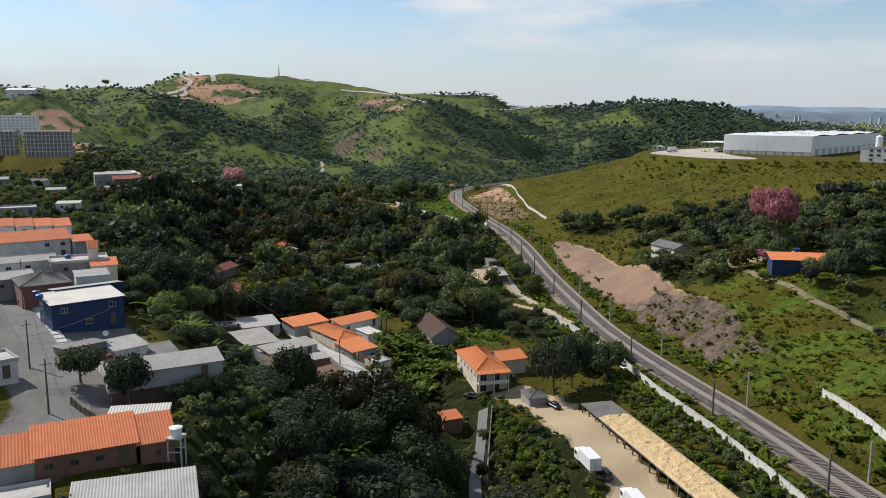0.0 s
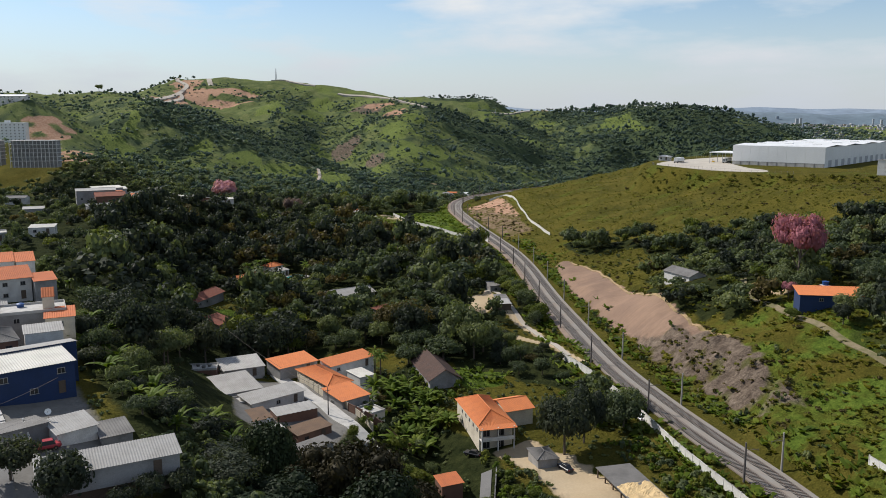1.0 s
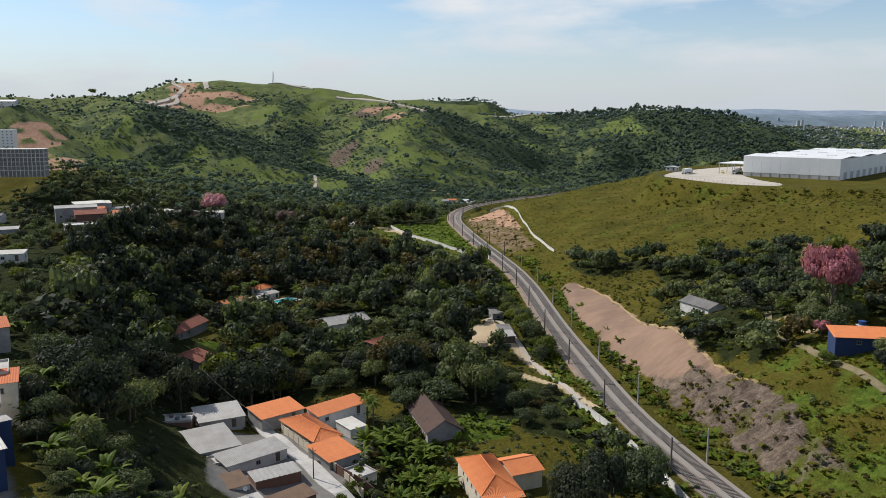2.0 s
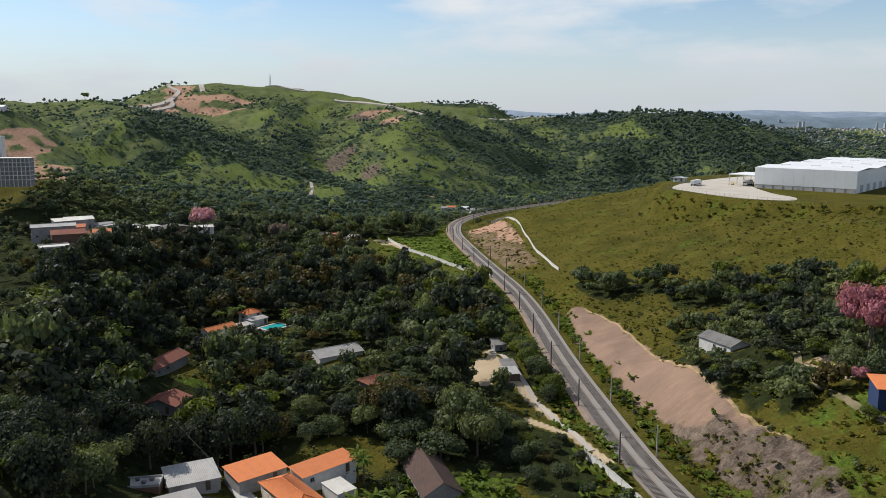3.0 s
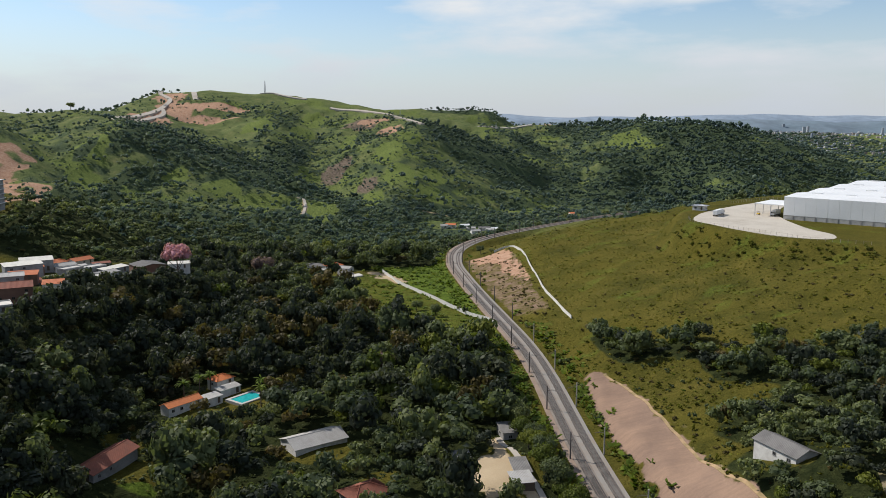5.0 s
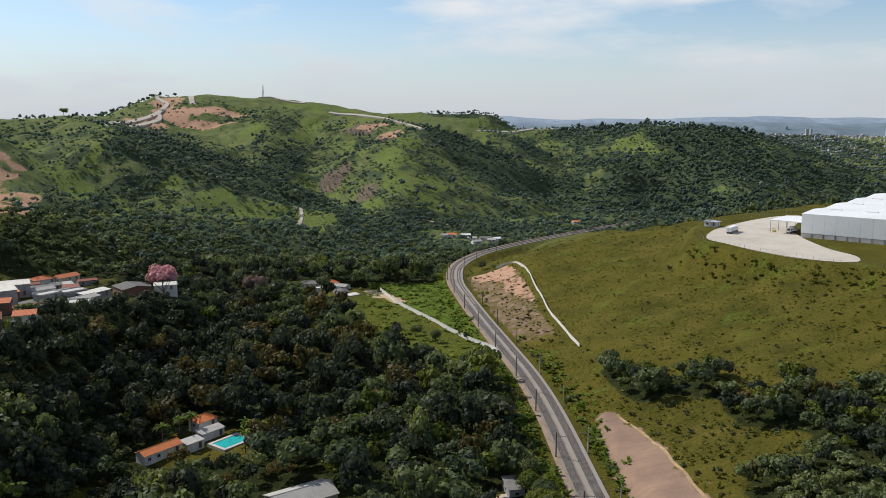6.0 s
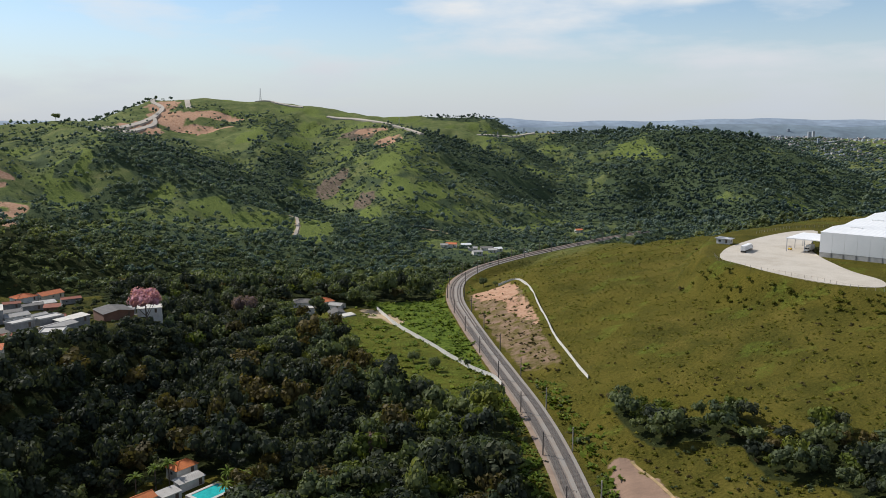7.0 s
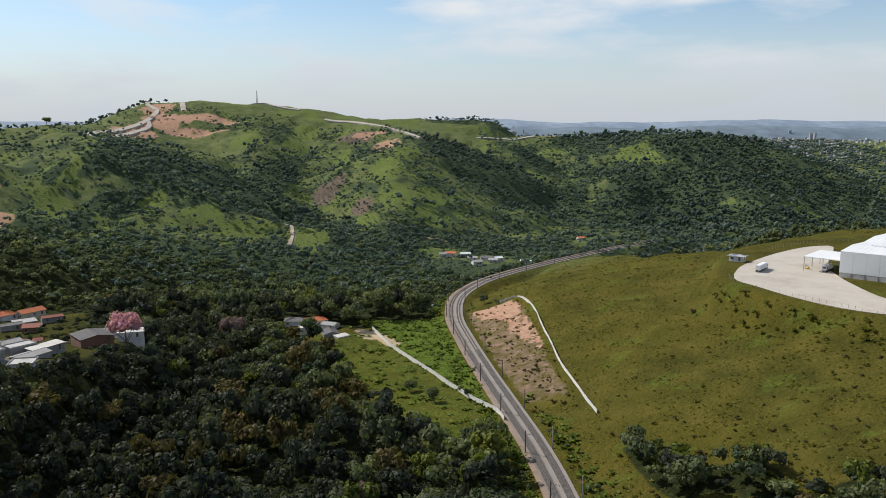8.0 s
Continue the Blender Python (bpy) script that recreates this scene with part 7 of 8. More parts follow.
def lattice(x, y, high, w, label, name="radio_mast"):
    root = thing(name, pose(x, y, ground_z(x, y)), label, "mast")
    for sx in (-1, 1):
        for sy in (-1, 1):
            part("leg", rod(bmesh.new(), (sx * w, sy * w, -2), (sx * w * 0.2, sy * w * 0.2, high), 0.35, 0.2, 5), MAT["sheet_grey"], root)
    for k in range(6):
        h0 = high * (k + 0.5) / 6.5
        u = w * (1 - 0.8 * h0 / high)
        for s in (-1, 1):
            part("brace", boxes((-u, u, s * u - 0.1, s * u + 0.1, h0, h0 + 0.3)), MAT["sheet_grey"], root)
    return root


lattice(-392, 1850, 27, 1.6, "tall grey radio mast on the hilltop")
for x, y in ((-20, 1880), (92, 1870), (-110, 1850)):
    lattice(x, y, 22, 1.8, "grey power pylon on the ridge", "power_pylon")


def far_tree(x, y, size, label, k=0, high=1.0):
    root = thing("tree", pose(x, y, ground_z(x, y), 0, 0, x % 360) @ Matrix.Diagonal((size, size, size * high, 1)), label, "tree", "ridge trees")
    part("trunk", TREE_PARTS[k][1], None, root)
    part("crown", TREE_PARTS[k][0], None, root)


far_tree(-562, 1330, 1.7, "lone round tree standing on the skyline ridge", 2)
for k in range(14):
    u = k / 13
    far_tree(-690 + 95 * u + 6 * math.sin(k * 5), 1828 - 20 * u, 0.6 + 0.45 * abs(math.sin(k * 3.1)), "slender tree on the hilltop skyline", k % 5, 1.5)
for k in range(12):
    far_tree(-590 - 22 * k, 1322 + 5 * math.sin(k * 4), 0.3 + 0.3 * abs(math.sin(k * 2.3)), "bushy tree on the skyline ridge", k % 5, 0.9)

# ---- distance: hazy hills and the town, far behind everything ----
# haze sits in these base colours, paler and bluer on the farther ridge
HAZE = [surface("far_hill_haze", (0.12, 0.165, 0.20), 1.0, (0.16, 0.20, 0.24), 0.004, 0.6, fine=0.02), surface("farther_hill_haze", (0.19, 0.245, 0.31), 1.0, (0.23, 0.28, 0.34), 0.003, 0.6, fine=0.02)]


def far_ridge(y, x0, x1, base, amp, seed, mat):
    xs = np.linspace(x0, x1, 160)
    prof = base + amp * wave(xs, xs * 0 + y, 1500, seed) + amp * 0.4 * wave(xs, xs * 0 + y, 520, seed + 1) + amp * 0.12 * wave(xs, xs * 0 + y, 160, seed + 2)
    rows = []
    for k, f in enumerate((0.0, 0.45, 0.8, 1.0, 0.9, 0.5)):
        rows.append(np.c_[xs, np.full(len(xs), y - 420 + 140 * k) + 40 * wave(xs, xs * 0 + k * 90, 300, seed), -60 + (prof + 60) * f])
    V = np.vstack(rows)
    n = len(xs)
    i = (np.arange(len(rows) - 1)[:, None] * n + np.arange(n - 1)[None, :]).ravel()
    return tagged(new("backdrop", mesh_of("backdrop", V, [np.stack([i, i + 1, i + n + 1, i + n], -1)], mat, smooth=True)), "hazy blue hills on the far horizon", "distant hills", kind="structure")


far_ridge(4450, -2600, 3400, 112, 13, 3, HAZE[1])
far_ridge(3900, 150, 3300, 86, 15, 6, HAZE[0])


def town():
    r = np.random.default_rng(12)
    n = 9000
    x, y = r.uniform(100, 2600, n), r.uniform(2650, 4350, n)
    keep = (np.sin(x * 0.006 + 1.0) + np.sin(y * 0.005 + x * 0.002) + 0.9 * r.standard_normal(n) > -0.2) & ((x > 0.26 * y - 100) | (y > 3700))
    x, y = x[keep], y[keep]
    z = height(x, y)
    w, h = r.uniform(5, 12, len(x)), 3 + 6 * r.beta(1.2, 4, len(x)) + 24 * (r.uniform(0, 1, len(x)) > 0.99)
    cube = np.array([(sx, sy, sz) for sx in (-0.5, 0.5) for sy in (-0.5, 0.5) for sz in (-0.6, 1.0)])
    faces = np.array([(0, 1, 3, 2), (4, 6, 7, 5), (0, 4, 5, 1), (2, 3, 7, 6), (1, 5, 7, 3)])
    V = (cube[None] * np.stack([w, w * r.uniform(0.6, 1.4, len(w)), h], -1)[:, None, :] + np.stack([x, y, z + 1.0], -1)[:, None, :]).reshape(-1, 3)
    F4 = (faces[None] + 8 * np.arange(len(x))[:, None, None]).reshape(-1, 4)
    return mesh_of("town", V, [F4], TOWN, np.repeat(r.uniform(0, 1, len(x)), 8))


def town_build(n, l, b):
    t = n.new("ShaderNodeAttribute")
    t.attribute_name = "tint"
    # house colours with haze mixed in: greyed and blued
    c = ramp(n, l, t.outputs["Fac"], [(0.0, (0.17, 0.20, 0.24)), (0.45, (0.34, 0.36, 0.39)), (0.7, (0.32, 0.25, 0.23)), (1.0, (0.52, 0.53, 0.55))])
    l.new(c, b.inputs["Base Color"])
    b.inputs["Roughness"].default_value = 0.9


TOWN = material("town", town_build)
tagged(new("distant_town", town()), "pale buildings of a town on far slopes", "town", kind="stuff")

# ---- plants that stand out ----
def blossom_tree(x, y, z, size, mat, label, seed=5, tall=1.3):
    v, t, q = crown(seed, 24, 3400, 0.33, radius=3.9, flat=0.75, fine=True)
    root = thing("blossom_tree", pose(x, y, z) @ Matrix.Diagonal((size, size, size * tall, 1)), label, "tree")
    part("trunk", trunk(seed), None, root)
    part("crown", mesh_of("crown", v, [t, q], MAT[mat], smooth=len(t)), None, root, "dense pink blossom")
    return root


blossom_tree(108.5, 276.0, ground_z(108.5, 276.0) - 1.0, 2.0, "blossom", "tall flowering tree covered in deep pink blossom", tall=1.75)
blossom_tree(102.5, 268.0, ground_z(102.5, 268.0), 0.6, "blossom", "small flowering tree with pink blossom", 6)
blossom_tree(-150.5, 556.0, ground_z(-150.5, 556.0) - 0.5, 2.3, "blossom_pale", "wide flowering tree covered in pale pink blossom", 8)
blossom_tree(-120.0, 622.0, ground_z(-120.0, 622.0), 1.9, "blossom_faded", "wide tree with faded mauve blossom in the wood", 12)
blossom_tree(-28.0, 432.0, ground_z(-28.0, 432.0), 1.25, "blossom_faded", "flowering tree with faded mauve blossom in the wood", 9)
for x, y, s, k in ((42.5, 216.5, 1.35, 4), (47.0, 229.0, 1.0, 2)):
    tree(x, y, s, k, "tall dark green tree beside a sandy yard", "yard trees", 1.2, ground_z(x, y) - 1.8)
for x, y, s, k in ((-60.6, 126.5, 0.95, 6), (-50.5, 121.0, 1.05, 8), (-43.5, 121.5, 0.5, 6), (-40.5, 124.0, 0.55, 7), (-37.5, 126.5, 0.6, 5)):
    tree(x, y, s, k, "dense round tree between village houses", "village trees", 1.15)
for x, y, s, k in ((107.5, 272.0, 1.35, 0), (112.5, 275.0, 1.4, 1), (104.0, 277.0, 1.25, 3), (109.5, 244.0, 1.0, 4), (120.5, 245.5, 0.9, 2), (107.0, 241.5, 0.8, 8), (119.5, 252.0, 1.3, 0), (124.0, 262.0, 1.35, 3), (97.5, 252.5, 0.62, 12), (126.0, 247.0, 1.2, 7), (131.0, 256.0, 1.3, 1), (128.0, 270.0, 1.45, 2)):
    tree(x, y, s, k, "dense dark green tree round a blue farmhouse", "farmhouse trees", 1.0)


def big_tree(x, y, size, top, m, k, label, group):
    """A tall tree whose crown ends at the height `top` in the world."""
    z = ground_z(x, y) - 0.4
    root = thing("tree", pose(x, y, z, 0, 0, 37 * k + x) @ Matrix.Diagonal((size, size, (top - z) / 7.6, 1)), label, "tree", group)
    c, t = BIG_PARTS[m][k % 3]
    part("trunk", t, None, root)
    part("crown", c, None, root)


for k, (x, y, s, top, m) in enumerate(((-16, 166, 2.1, 20, 2), (-24, 160, 1.7, 19, 2), (-31, 153, 1.35, 25.5, 1), (-36, 143, 1.5, 25, 0), (-27, 142, 1.6, 21, 1), (-12, 150, 1.9, 18, 1), (-8, 160, 1.6, 14, 2), (-19, 138, 1.9, 18, 1),
                                       (-8, 136, 1.8, 15, 1), (-30, 130, 1.5, 22, 1), (-15, 124, 1.9, 15, 0), (-24, 120, 1.5, 17, 1), (-3, 146, 1.5, 10, 1), (-4, 122, 1.7, 11, 1), (-20, 174, 1.3, 11, 0), (-28, 171, 1.2, 12, 1), (-39, 152, 1.2, 22, 0))):
    big_tree(x, y, s, top, m, k, ("tall dark green", "tall blue-green", "tall brownish-green")[m] + " tree on the slope below a village", "slope trees")
for k, (x, y, s, top) in enumerate(((26.0, 203.0, 1.75, 16.5), (31.5, 209.5, 1.4, 14))):
    big_tree(x, y, s, top, 0, k, "tall dark green tree on bare trunks beside a sandy yard", "yard trees")
for k in range(16):
    u = k / 15
    tree(17.5 + 14 * u + 1.6 * math.sin(k * 2.4), 388 - 74 * u, 0.75 + 0.4 * abs(math.sin(k * 1.7)), 10 if k % 3 else k % 5, "leafy green tree between a dirt yard and the railway", "railway hedge", 1.1)
for x, y, s, k in ((28, 706, 0.55, 2), (20.5, 716, 0.8, 4), (-20, 555, 0.9, 1), (-9, 540, 0.85, 3)):
    tree(x, y, s, k, "solitary dark green tree in rough grass", "field trees", 1.1)


def frond_plant(seed, fronds, long, wide, stem, droop):
    """Long arching leaves from one stem, each a folded blade."""
    r = random.Random(seed)
    V, F4 = [], []
    for i in range(fronds):
        a, up = r.uniform(0, 6.28), r.uniform(0.35, 1.25)
        w = wide * r.uniform(0.8, 1.2)
        L = long * r.uniform(0.7, 1.15)
        k = len(V)
        p, h, tilt = 0.0, stem, up
        for s in range(6):
            u = s / 5
            ww = w * (0.25 + 1.1 * math.sin(math.pi * min(1, 0.12 + 0.85 * u)) * 0.7)
            c, n = math.cos(a), math.sin(a)
            V += [(p * c - ww * n, p * n + ww * c, h - 0.12 * ww), (p * c, p * n, h + 0.15 * ww), (p * c + ww * n, p * n - ww * c, h - 0.12 * ww)]
            p, h = p + L / 5 * math.cos(tilt), h + L / 5 * math.sin(tilt)
            tilt -= droop
        for s in range(5):
            b = k + 3 * s
            F4 += [(b, b + 1, b + 4, b + 3), (b + 1, b + 2, b + 5, b + 4)]
    return mesh_of("leaves", np.array(V), [np.array(F4)], MAT["leaf_light"])


BANANA = [frond_plant(i, 13, 3.0, 0.36, 1.3, 0.26) for i in range(3)]
PALM = [frond_plant(20 + i, 22, 2.6, 0.22, 5.2, 0.34) for i in range(2)]
bm = rod(bmesh.new(), (0, 0, -0.8), (0, 0, 1.5), 0.16, 0.12, 7)
BANANA_STEM = bm_mesh("stem", bm, MAT["leaf_light"])
bm = rod(bmesh.new(), (0, 0, -0.8), (0, 0, 5.3), 0.18, 0.12, 7)
PALM_STEM = bm_mesh("stem", bm, MAT["bark"])
r = random.Random(4)
for cx, cy, n, spread in ((-72, 186, 7, 5), (-62, 172, 5, 5), (-52, 160, 6, 5), (-83, 200, 4, 4), (-108, 243, 4, 5), (-19, 236, 8, 6), (-14, 226, 8, 6), (-11, 214, 7, 5), (-13, 244, 8, 6), (-6, 234, 7, 5), (-4, 222, 5, 4), (-44, 185, 4, 5), (-36, 150, 4, 5), (-46, 170, 4, 4), (-21, 128, 4, 4), (-28, 262, 4, 4), (-112, 264, 4, 5)):
    for i in range(n):
        x, y = cx + r.uniform(-spread, spread), cy + r.uniform(-spread, spread)
        s = r.uniform(0.9, 1.6)
        root = thing("banana_plant", pose(x, y, ground_z(x, y), 0, 0, r.uniform(0, 360)) @ Matrix.Diagonal((s, s, s, 1)), "banana plant with long pale green leaves", "banana plant", "banana plants")
        part("stem", BANANA_STEM, None, root)
        part("leaves", BANANA[i % 3], None, root)
for x, y in ((-93, 418), (-96, 414), (-72, 412), (-70, 402), (-100, 408), (-24, 262), (-22, 258), (-66, 410)):
    root = thing("palm", pose(x, y, ground_z(x, y), 0, 0, x * 7 % 360) @ Matrix.Diagonal((1.35, 1.35, 1.35, 1)), "slim palm with arching dark fronds", "palm", "palms")
    part("stem", PALM_STEM, None, root)
    part("leaves", PALM[int(x) % 2], None, root)
for x, y, h in ((-62, 396, 8.5), (-64, 392, 7.5), (-40, 392, 6)):
    v, t, q = crown(90 + int(h), 9, 420, 0.5, radius=1.3, high=0.4, flat=2.6, spread=0.3)
    root = thing("cypress", pose(x, y, ground_z(x, y) - 0.5) @ Matrix.Diagonal((1, 1, h / 6, 1)), "narrow dark cypress tree", "tree")
    part("trunk", trunk(3, 2.0, 0.15, 0), None, root)
    part("crown", mesh_of("crown", v, [t, q], MAT["leaf"], smooth=len(t)), None, root)

tagged(new("farm_lane", strip("farm_lane", spline(EAST_LANE, 10), -1.0, 1.0, 0.22, MAT["lane_soil"], 0.8)), "faint unpaved lane up to a blue house", "path", kind="structure")
crest = []
for yy in np.arange(250, 424, 2.5):
    k = int(np.argmin(np.abs(TRACK[:, 1] - yy)))
    tx0, tx1 = TRACK[max(k - 1, 0)], TRACK[min(k + 1, len(TRACK) - 1)]
    nx, ny = tx1[1] - tx0[1], tx0[0] - tx1[0]
    q = math.hypot(nx, ny)
    off = float(np.interp(yy, CUT_Y, CUT_CREST)) + 0.35 * math.sin(yy * 0.11) + 0.2 * math.sin(yy * 0.43)
    cx = float(np.interp(yy, TRACK[:, 1], TRACK[:, 0]))
    crest.append((cx + nx / q * off, yy + ny / q * off))
tagged(new("cutting_crest", strip("cutting_crest", spline(crest, 2), -0.45, 0.5, 0.16, MAT["crest_soil"], 0.8)), "pale crumbling earth along the crest of the cutting", "earth", kind="structure")

# ---- rough grass and weeds ----
def tuft(seed, n, high, wide):
    r = np.random.default_rng(seed)
    a = r.uniform(0, 6.28, n)
    p = r.uniform(0, wide, (n, 1)) * np.c_[np.cos(a * 3), np.sin(a * 3)]
    out = np.c_[np.cos(a), np.sin(a)]
    side = np.c_[-out[:, 1], out[:, 0]]
    w, h = wide * r.uniform(0.2, 0.4, (n, 1)), high * r.uniform(0.6, 1.2, (n, 1))
    V = np.stack([np.c_[p - side * w * 0.9 + out * h * 1.1, h * 0.6], np.c_[p + side * w * 1.3 + out * h * 0.9, h * 0.55], np.c_[p + side * w, np.full(n, -0.1)], np.c_[p - side * w, np.full(n, -0.1)]], 1).reshape(-1, 3)
    up = np.repeat(np.c_[0.45 * out, np.full(n, 0.9)] + 0.25 * r.standard_normal((n, 3)), 4, axis=0)
    return V, np.arange(0), np.arange(4 * n).reshape(-1, 4), up / np.linalg.norm(up, axis=1)[:, None]


def sprinkle(name, kinds, x, y, s, mat, label, category):
    V, Q, N, tone, k = [], [], [], [], 0
    z = height(x, y)
    for i in range(len(x)):
        v, _, q, nv = kinds[i % len(kinds)]
        a = RNG.uniform(0, 6.28)
        c, n = math.cos(a) * s[i], math.sin(a) * s[i]
        V.append(np.c_[v[:, 0] * c - v[:, 1] * n + x[i], v[:, 0] * n + v[:, 1] * c + y[i], v[:, 2] * s[i] + z[i]])
        N.append(nv)
        Q.append(q + k)
        tone.append(np.full(len(v), RNG.uniform(0, 1)))
        k += len(v)
    return tagged(new(name, mesh_of(name, np.vstack(V), [np.vstack(Q)], mat, np.concatenate(tone), smooth=True, normals=np.vstack(N))), label, category, kind="stuff")


TUFT = [tuft(i, 8, 0.55, 0.95) for i in range(5)]


def meadow_here(x, y):
    lush, woods, sand, red, rock, paved = cover(x, y)
    d, a, z = from_line(x, y, TRACK)
    yard_d = from_line(x, y, YARD_EDGE)[0]
    ok = (d > 8) & (yard_d < -3) & (y < 900)
    bare = step(0.1, 0.4, cover(x, y, True)[6]) * (y < 500)
    return (1 - bare) * (ok * (1 - sand) * (1 - 0.85 * red) * (1 - 0.8 * rock) * (1 - 0.7 * woods) * np.clip(0.55 + 0.4 * wave(x, y, 30, 31) + 0.25 * wave(x, y, 11, 32), 0.08, 1))


mx, my = sow(40, 330, 120, 880, 2.5, lambda x, y: meadow_here(x, y) * np.where(y < 300, 1.0, 0.6), 21)
sprinkle("meadow_grass", TUFT, mx, my, (0.7 + 0.9 * RNG.beta(1.5, 3, len(mx))) * np.where(my < 300, 1.3, 0.8), MAT["weed"], "tufts of rough olive grass over the meadow", "grass")


def weeds_here(x, y):
    lush, woods, sand, red, rock, paved = cover(x, y)
    d = from_line(x, y, TRACK)[0]
    near = np.exp(-((np.abs(d) - 10) / 5) ** 2) * (np.abs(d) > 7.5) * (1 - rock) * (1 - sand)
    near = np.maximum(near, (d < -5.1) * (d > -12) * (y < 290) * (1 - sand))
    near = near * np.where((d > 0) & (y > 520), 0.12, 1)
    return np.clip(np.maximum(lush * (d < -7) * np.where(y > 470, 0.35, 1), near), 0, 1) * np.clip(0.6 + 0.5 * wave(x, y, 14, 33), 0.15, 1)


lx, ly = sow(-70, 110, 120, 760, 2.2, weeds_here, 22)
sprinkle("lush_weeds", [tuft(10 + i, 10, 1.3, 1.1) for i in range(4)], lx, ly, 0.7 + 1.2 * RNG.beta(1.5, 3, len(lx)), MAT["leaf_light"], "tall lush green weeds beside the railway", "weeds")


def bushes_here(x, y):
    lush, woods, sand, red, rock, paved = cover(x, y)
    d = from_line(x, y, TRACK)[0]
    lineup = np.exp(-((from_line(x, y, [(340, 452), (262, 472), (200, 492), (170, 512), (143, 550), (130, 592)])[0]) / 9) ** 2)
    low = step(490, 455, y - 0.35 * (x - 60))
    base = 0.13 + 0.36 * wave(x, y, 55, 41) * wave(x, y, 19, 42) + 0.9 * lineup + 0.38 * low * (x > 45) * np.where(y < 300, 0.25, 1)
    ok = (d > 12) & (y < 860) & (x > 30)
    verge = 0.35 * (d < -8) * (d > -16) * (y < 700)
    bare = step(0.1, 0.4, cover(x, y, True)[6]) * (y < 500)
    return (1 - bare) * (np.clip(base, 0.02, 0.9) * ok * (1 - rock) * (1 - sand) * (1 - red) * (from_line(x, y, YARD_EDGE)[0] < -4) + verge * (1 - sand))


bx, by = sow(20, 330, 130, 860, 5.2, bushes_here, 23)
bs = 0.30 + 0.8 * RNG.beta(1.3, 3.0, len(bx))
bs = bs * (1 + 1.1 * np.exp(-((from_line(bx, by, [(340, 452), (262, 472), (200, 492), (170, 512), (143, 550), (130, 592)])[0]) / 9) ** 2))
half, bz = len(bx) // 3, height(bx, by)
BUSH = [crown(81 + i, 4, 44, 0.7, radius=2.0, high=0.0, flat=0.7) for i in range(5)]
brow = np.exp(-((from_line(bx, by, [(340, 452), (262, 472), (200, 492), (170, 512), (143, 550), (130, 592)])[0]) / 9) ** 2)
mix = np.argsort(RNG.uniform(0, 1, len(bx)) + 0.8 * brow)
half = int(0.45 * len(bx))
for name, sel, mat, lab in (("meadow_bushes", mix[half:], "weed", "low olive bushes scattered over the meadow"), ("dark_bushes", mix[:half], "leaf_brown", "low dark olive-brown bushes scattered over the meadow")):
    scatter(name, BUSH, [(bx[i], by[i], bz[i] - 0.25, bs[i], RNG.uniform(0, 1), RNG.uniform(0.7, 1.1)) for i in sel], MAT[mat], lab, "bushes")


def dry_here(x, y):
    d = from_line(x, y, TRACK)[0]
    foot = np.interp(y, CUT_Y, CUT_FOOT)
    low = (d > foot - 5) * (d < foot + 15) * step(192, 208, y) * step(300, 262, y) * 0.9
    edge = (d > foot + 14) * (d < foot + 20) * (y > 300) * (y < 430) * 0.3
    far = (d > 9) * (from_line(x, y, CUT_WALL)[0] < -2) * (y > 520) * (y < 700) * 0.5
    bare = step(0.1, 0.4, cover(x, y, True)[6]) * (y < 500)
    return (1 - bare) * (np.maximum.reduce([low, edge, far]) * np.clip(0.6 + 0.6 * wave(x, y, 18, 55), 0.1, 1))


dx, dy = sow(12, 110, 185, 700, 3.2, dry_here, 27)
scatter("dry_scrub", BUSH, [(a, b, c - 0.2, 0.3 + 0.75 * RNG.beta(1.4, 3), RNG.uniform(0, 1), RNG.uniform(0.7, 1.2)) for a, b, c in zip(dx, dy, height(dx, dy))], MAT["leaf_brown"], "dry brownish scrub on the railway cutting", "bushes")


LOW = [crown(101 + i, 3, 20, 0.62, radius=1.5, high=-0.1, flat=0.75) for i in range(6)]


def bank_here(x, y):
    lush, woods, sand, red, rock, paved, earth = cover(x, y, True)
    d = from_line(x, y, TRACK)[0]
    hedge = np.exp(-(from_line(x, y, [(40, 208), (46, 186), (51.5, 160), (56, 135), (59, 118)])[0] / 3.6) ** 2)
    bank = (d > 8.5) * (x < 150) * (y < 300) * (1 - 0.6 * rock) * np.clip(0.02 + 0.5 * wave(x, y, 26, 57) + 0.25 * wave(x, y, 11, 58), 0.02, 0.8)
    brow = (d > 8.5) * (x < 110) * (y >= 300) * (y < 440) * np.clip(0.2 + 0.4 * wave(x, y, 22, 59), 0.05, 0.6) * (1 - rock)
    verge = 0.75 * (np.abs(d) > 8.0) * (np.abs(d) < 11.5) * (y < 560) * np.where((d > 0) & (y > 515), 0.1, 1)
    return np.maximum.reduce([0.95 * hedge, bank, brow, verge]) * unbuilt(x, y + 2.5) * (1 - earth) * (1 - step(0.25, 0.5, sand)) * (1 - paved)


kx, ky = sow(5, 150, 105, 560, 2.15, bank_here, 28)
kz, ks = height(kx, ky), 0.28 + 0.62 * RNG.beta(1.4, 3.2, len(kx))
kd = from_line(kx, ky, TRACK)[0]
ks = np.where(kd < 0, ks * 1.2, ks)
fresh = 0.75 * blob(kx, ky, 88, 215, 14, 40, 12) + blob(kx, ky, 89, 288, 13, 18) + 0.8 * (kd < 0) + 0.3 * wave(kx, ky, 18, 67)
dim = 0.22 + 0.45 * wave(kx, ky, 31, 68) + 0.25 * wave(kx, ky, 12, 69) + 0.6 * blob(kx, ky, 82, 222, 7, 9)
u = RNG.uniform(0, 1, len(kx))
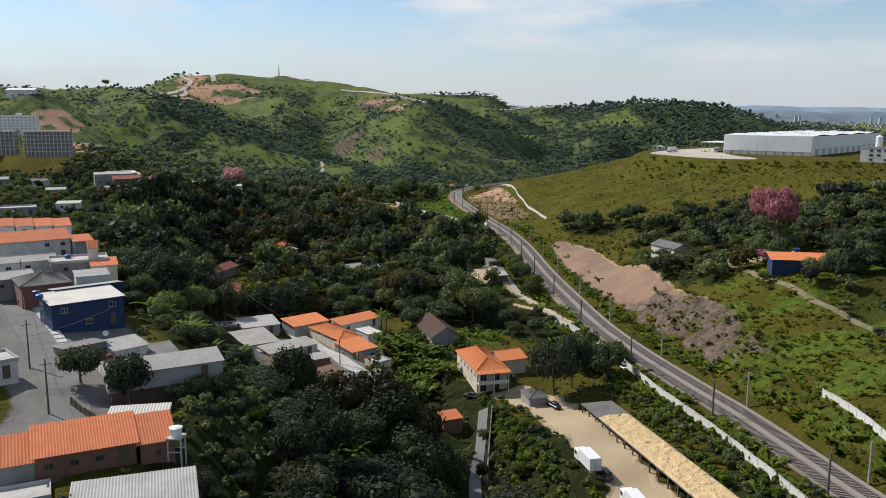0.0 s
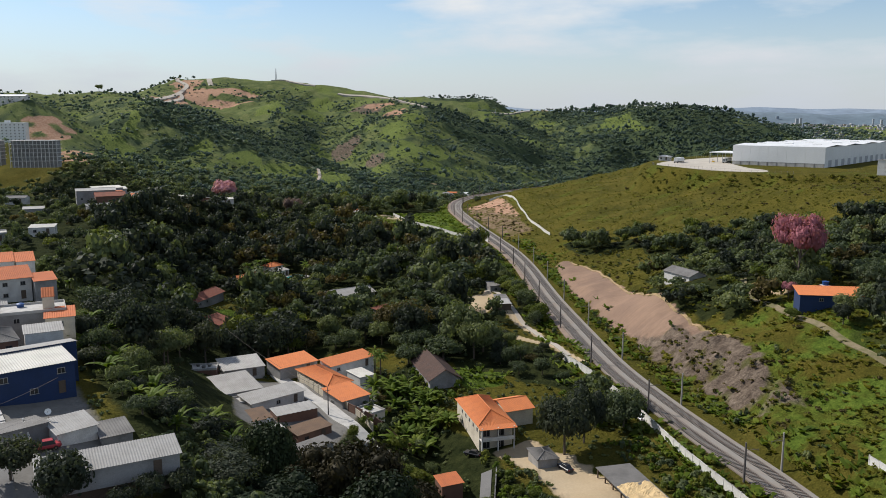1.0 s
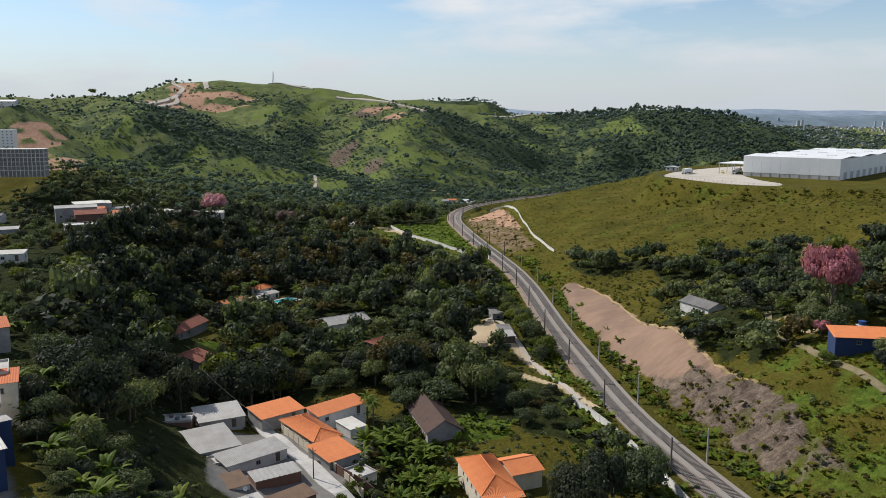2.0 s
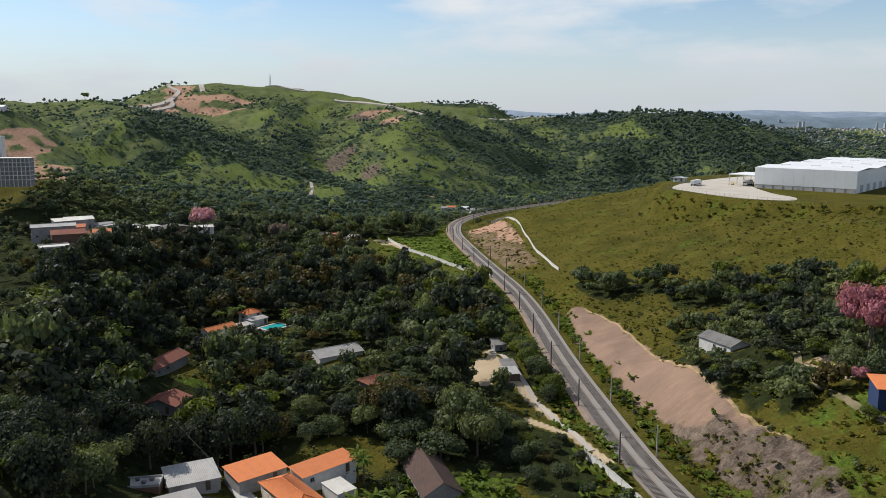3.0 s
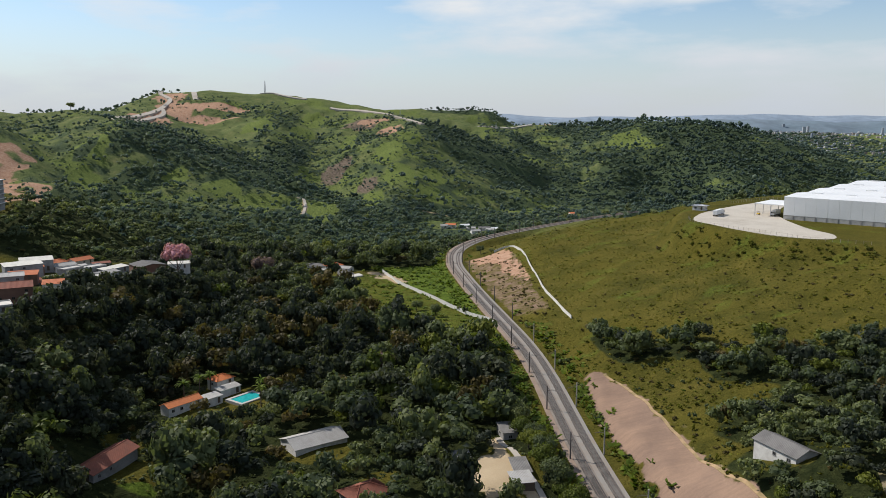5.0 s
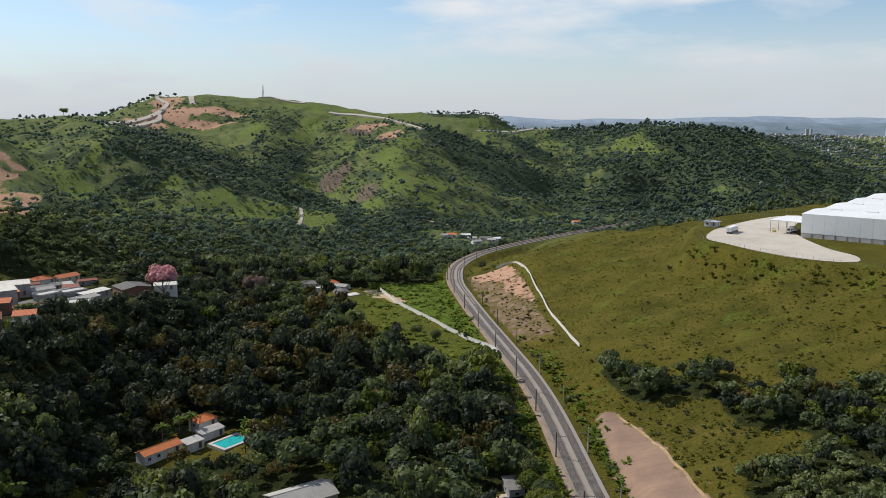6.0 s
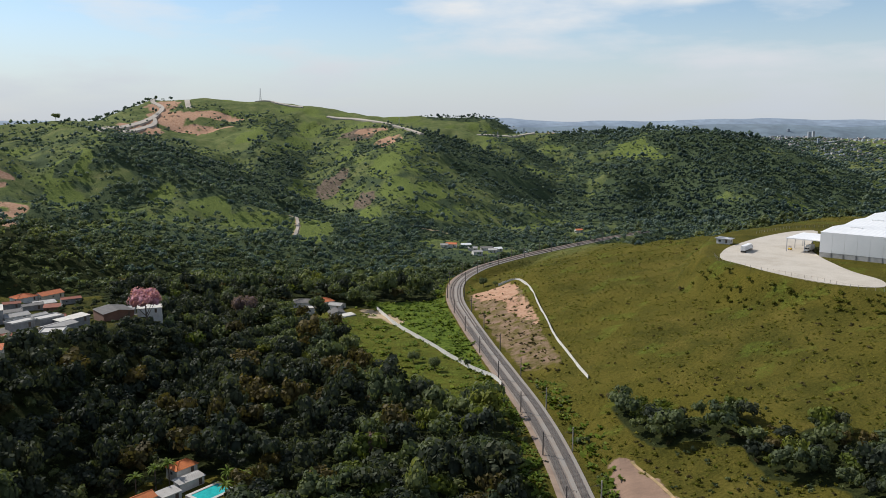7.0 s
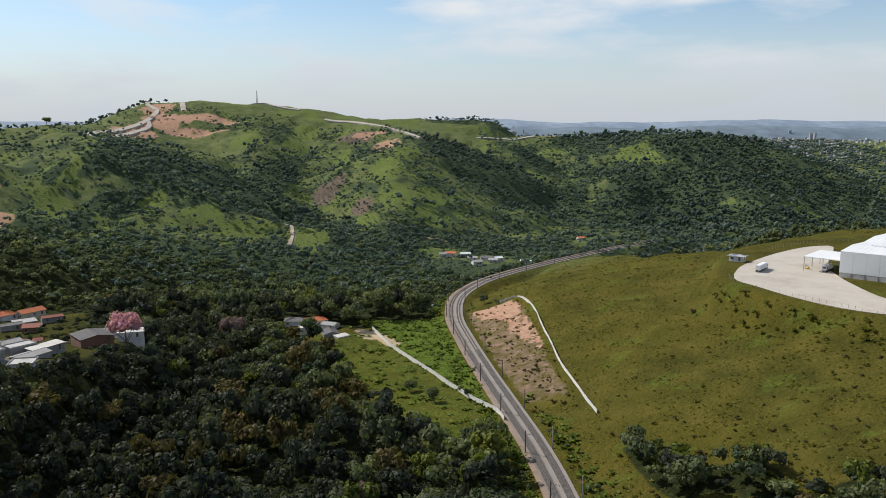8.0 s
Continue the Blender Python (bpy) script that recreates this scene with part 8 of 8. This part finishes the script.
kk = np.where(u < dim * 0.8, 2, np.where(u > 1 - fresh * 0.75, 0, 1))
ks = np.where(kk == 2, ks * 1.5, ks) * 1.25
for m, (mat, lab) in enumerate((("leaf_light", "bright green shrubs on the railway bank"), ("weed", "olive shrubs on the railway bank"), ("leaf", "dark green shrubs on the railway bank"))):
    scatter("bank_shrubs", LOW, [(kx[i], ky[i], kz[i] - 0.2, ks[i], RNG.uniform(0, 1), RNG.uniform(0.8, 1.6)) for i in range(len(kx)) if kk[i] == m], MAT[mat], lab, "bushes")


def verge_here(x, y):
    lush, woods, sand, red, rock, paved = cover(x, y)
    ve = from_line(x, y, VILLAGE_EDGE)[0]
    return np.clip(0.75 + 0.4 * wave(x, y, 20, 51), 0, 1) * (1 - paved) * (1 - sand) * (1 - 0.5 * woods) * (from_line(x, y, TRACK)[0] < -14) * step(-12, -4, ve) * outside(x, y)


vx, vy = sow(-130, 60, 80, 420, 2.9, verge_here, 25)
vs = 0.45 + 0.95 * RNG.beta(1.4, 3.0, len(vx))
scatter("undergrowth", LOW, [(a, b, c - 0.3, s, RNG.uniform(0, 1), RNG.uniform(0.7, 1.2)) for a, b, c, s in zip(vx, vy, height(vx, vy), vs)], MAT["leaf"], "green undergrowth at the edge of the wood", "bushes")

# ---- the lane and the gardens below the villa ----
tagged(new("side_lane", strip("side_lane", SIDE_LANE, -1.2, 1.2, 0.2, MAT["asphalt"], 0.8)), "narrow dark asphalt lane between bushes", "road", kind="structure")
panel_wall("lane_wall", [(9.6, 194), (8.4, 180), (7.4, 166), (6.9, 154)], 1.5, "weathered pale wall along a narrow lane", MAT["plaster_grey"])


def thicket_here(x, y):
    lush, woods, sand, red, rock, paved = cover(x, y)
    a = np.maximum.reduce([blob(x, y, 14, 166, 9, 34, 10), blob(x, y, 22, 140, 8, 22, 10), 0.9 * blob(x, y, -34, 118, 9, 26), 0.85 * blob(x, y, 51, 172, 6, 40, 12), 0.95 * blob(x, y, -13, 232, 12, 27), 0.7 * blob(x, y, -40, 158, 14, 14), 0.8 * blob(x, y, 58, 138, 6, 26, 12), 0.7 * blob(x, y, 34, 232, 9, 14), 0.6 * blob(x, y, -2, 245, 8, 12)])
    lane = np.abs(from_line(x, y, SIDE_LANE)[0])
    shed = np.zeros_like(x)
    for bx, by, br in BUILT_WALLS:
        shed = np.maximum(shed, np.hypot(x - bx, y - by) < br)
    return a * (1 - step(0.3, 0.6, sand)) * (1 - paved) * (lane > 2.6) * (1 - shed) * (np.abs(from_line(x, y, TRACK)[0]) > 9)


BUILT_WALLS = [(38, 190, 6), (40, 178, 6), (42, 165, 6), (45, 150, 6), (46, 138, 6), (48, 128, 6), (-37.6, 89.8, 9), (7.6, 217.6, 9), (15, 224, 6), (20.4, 198.8, 5), (-39.6, 102.2, 5), (-45, 112, 6), (-46.6, 125.8, 9)]
qx, qy = sow(-60, 75, 90, 260, 2.6, thicket_here, 41)
qz, qs = height(qx, qy), 0.5 + 0.85 * RNG.beta(1.5, 2.6, len(qx))
qk = np.where((qx < 0) & (qy < 200), 2, RNG.choice(3, len(qx), p=[0.5, 0.25, 0.25]))
for m, (mat, lab) in enumerate((("leaf_light", "bright green garden bushes"), ("leaf_yellow", "yellow-green garden bushes"), ("leaf", "dark green garden bushes"))):
    scatter("garden_bushes", BUSH, [(qx[i], qy[i], qz[i] - 0.3, qs[i], RNG.uniform(0, 1), RNG.uniform(0.9, 1.7)) for i in range(len(qx)) if qk[i] == m], MAT[mat], lab, "bushes")
panel_wall("lane_wall", [(-27.0, 222.0), (-23.6, 218.8), (-16.8, 215.5), (-9.5, 211.0)], 2.2, "weathered brown wall along a village lane", MAT["block_wall"], gap=2.4)
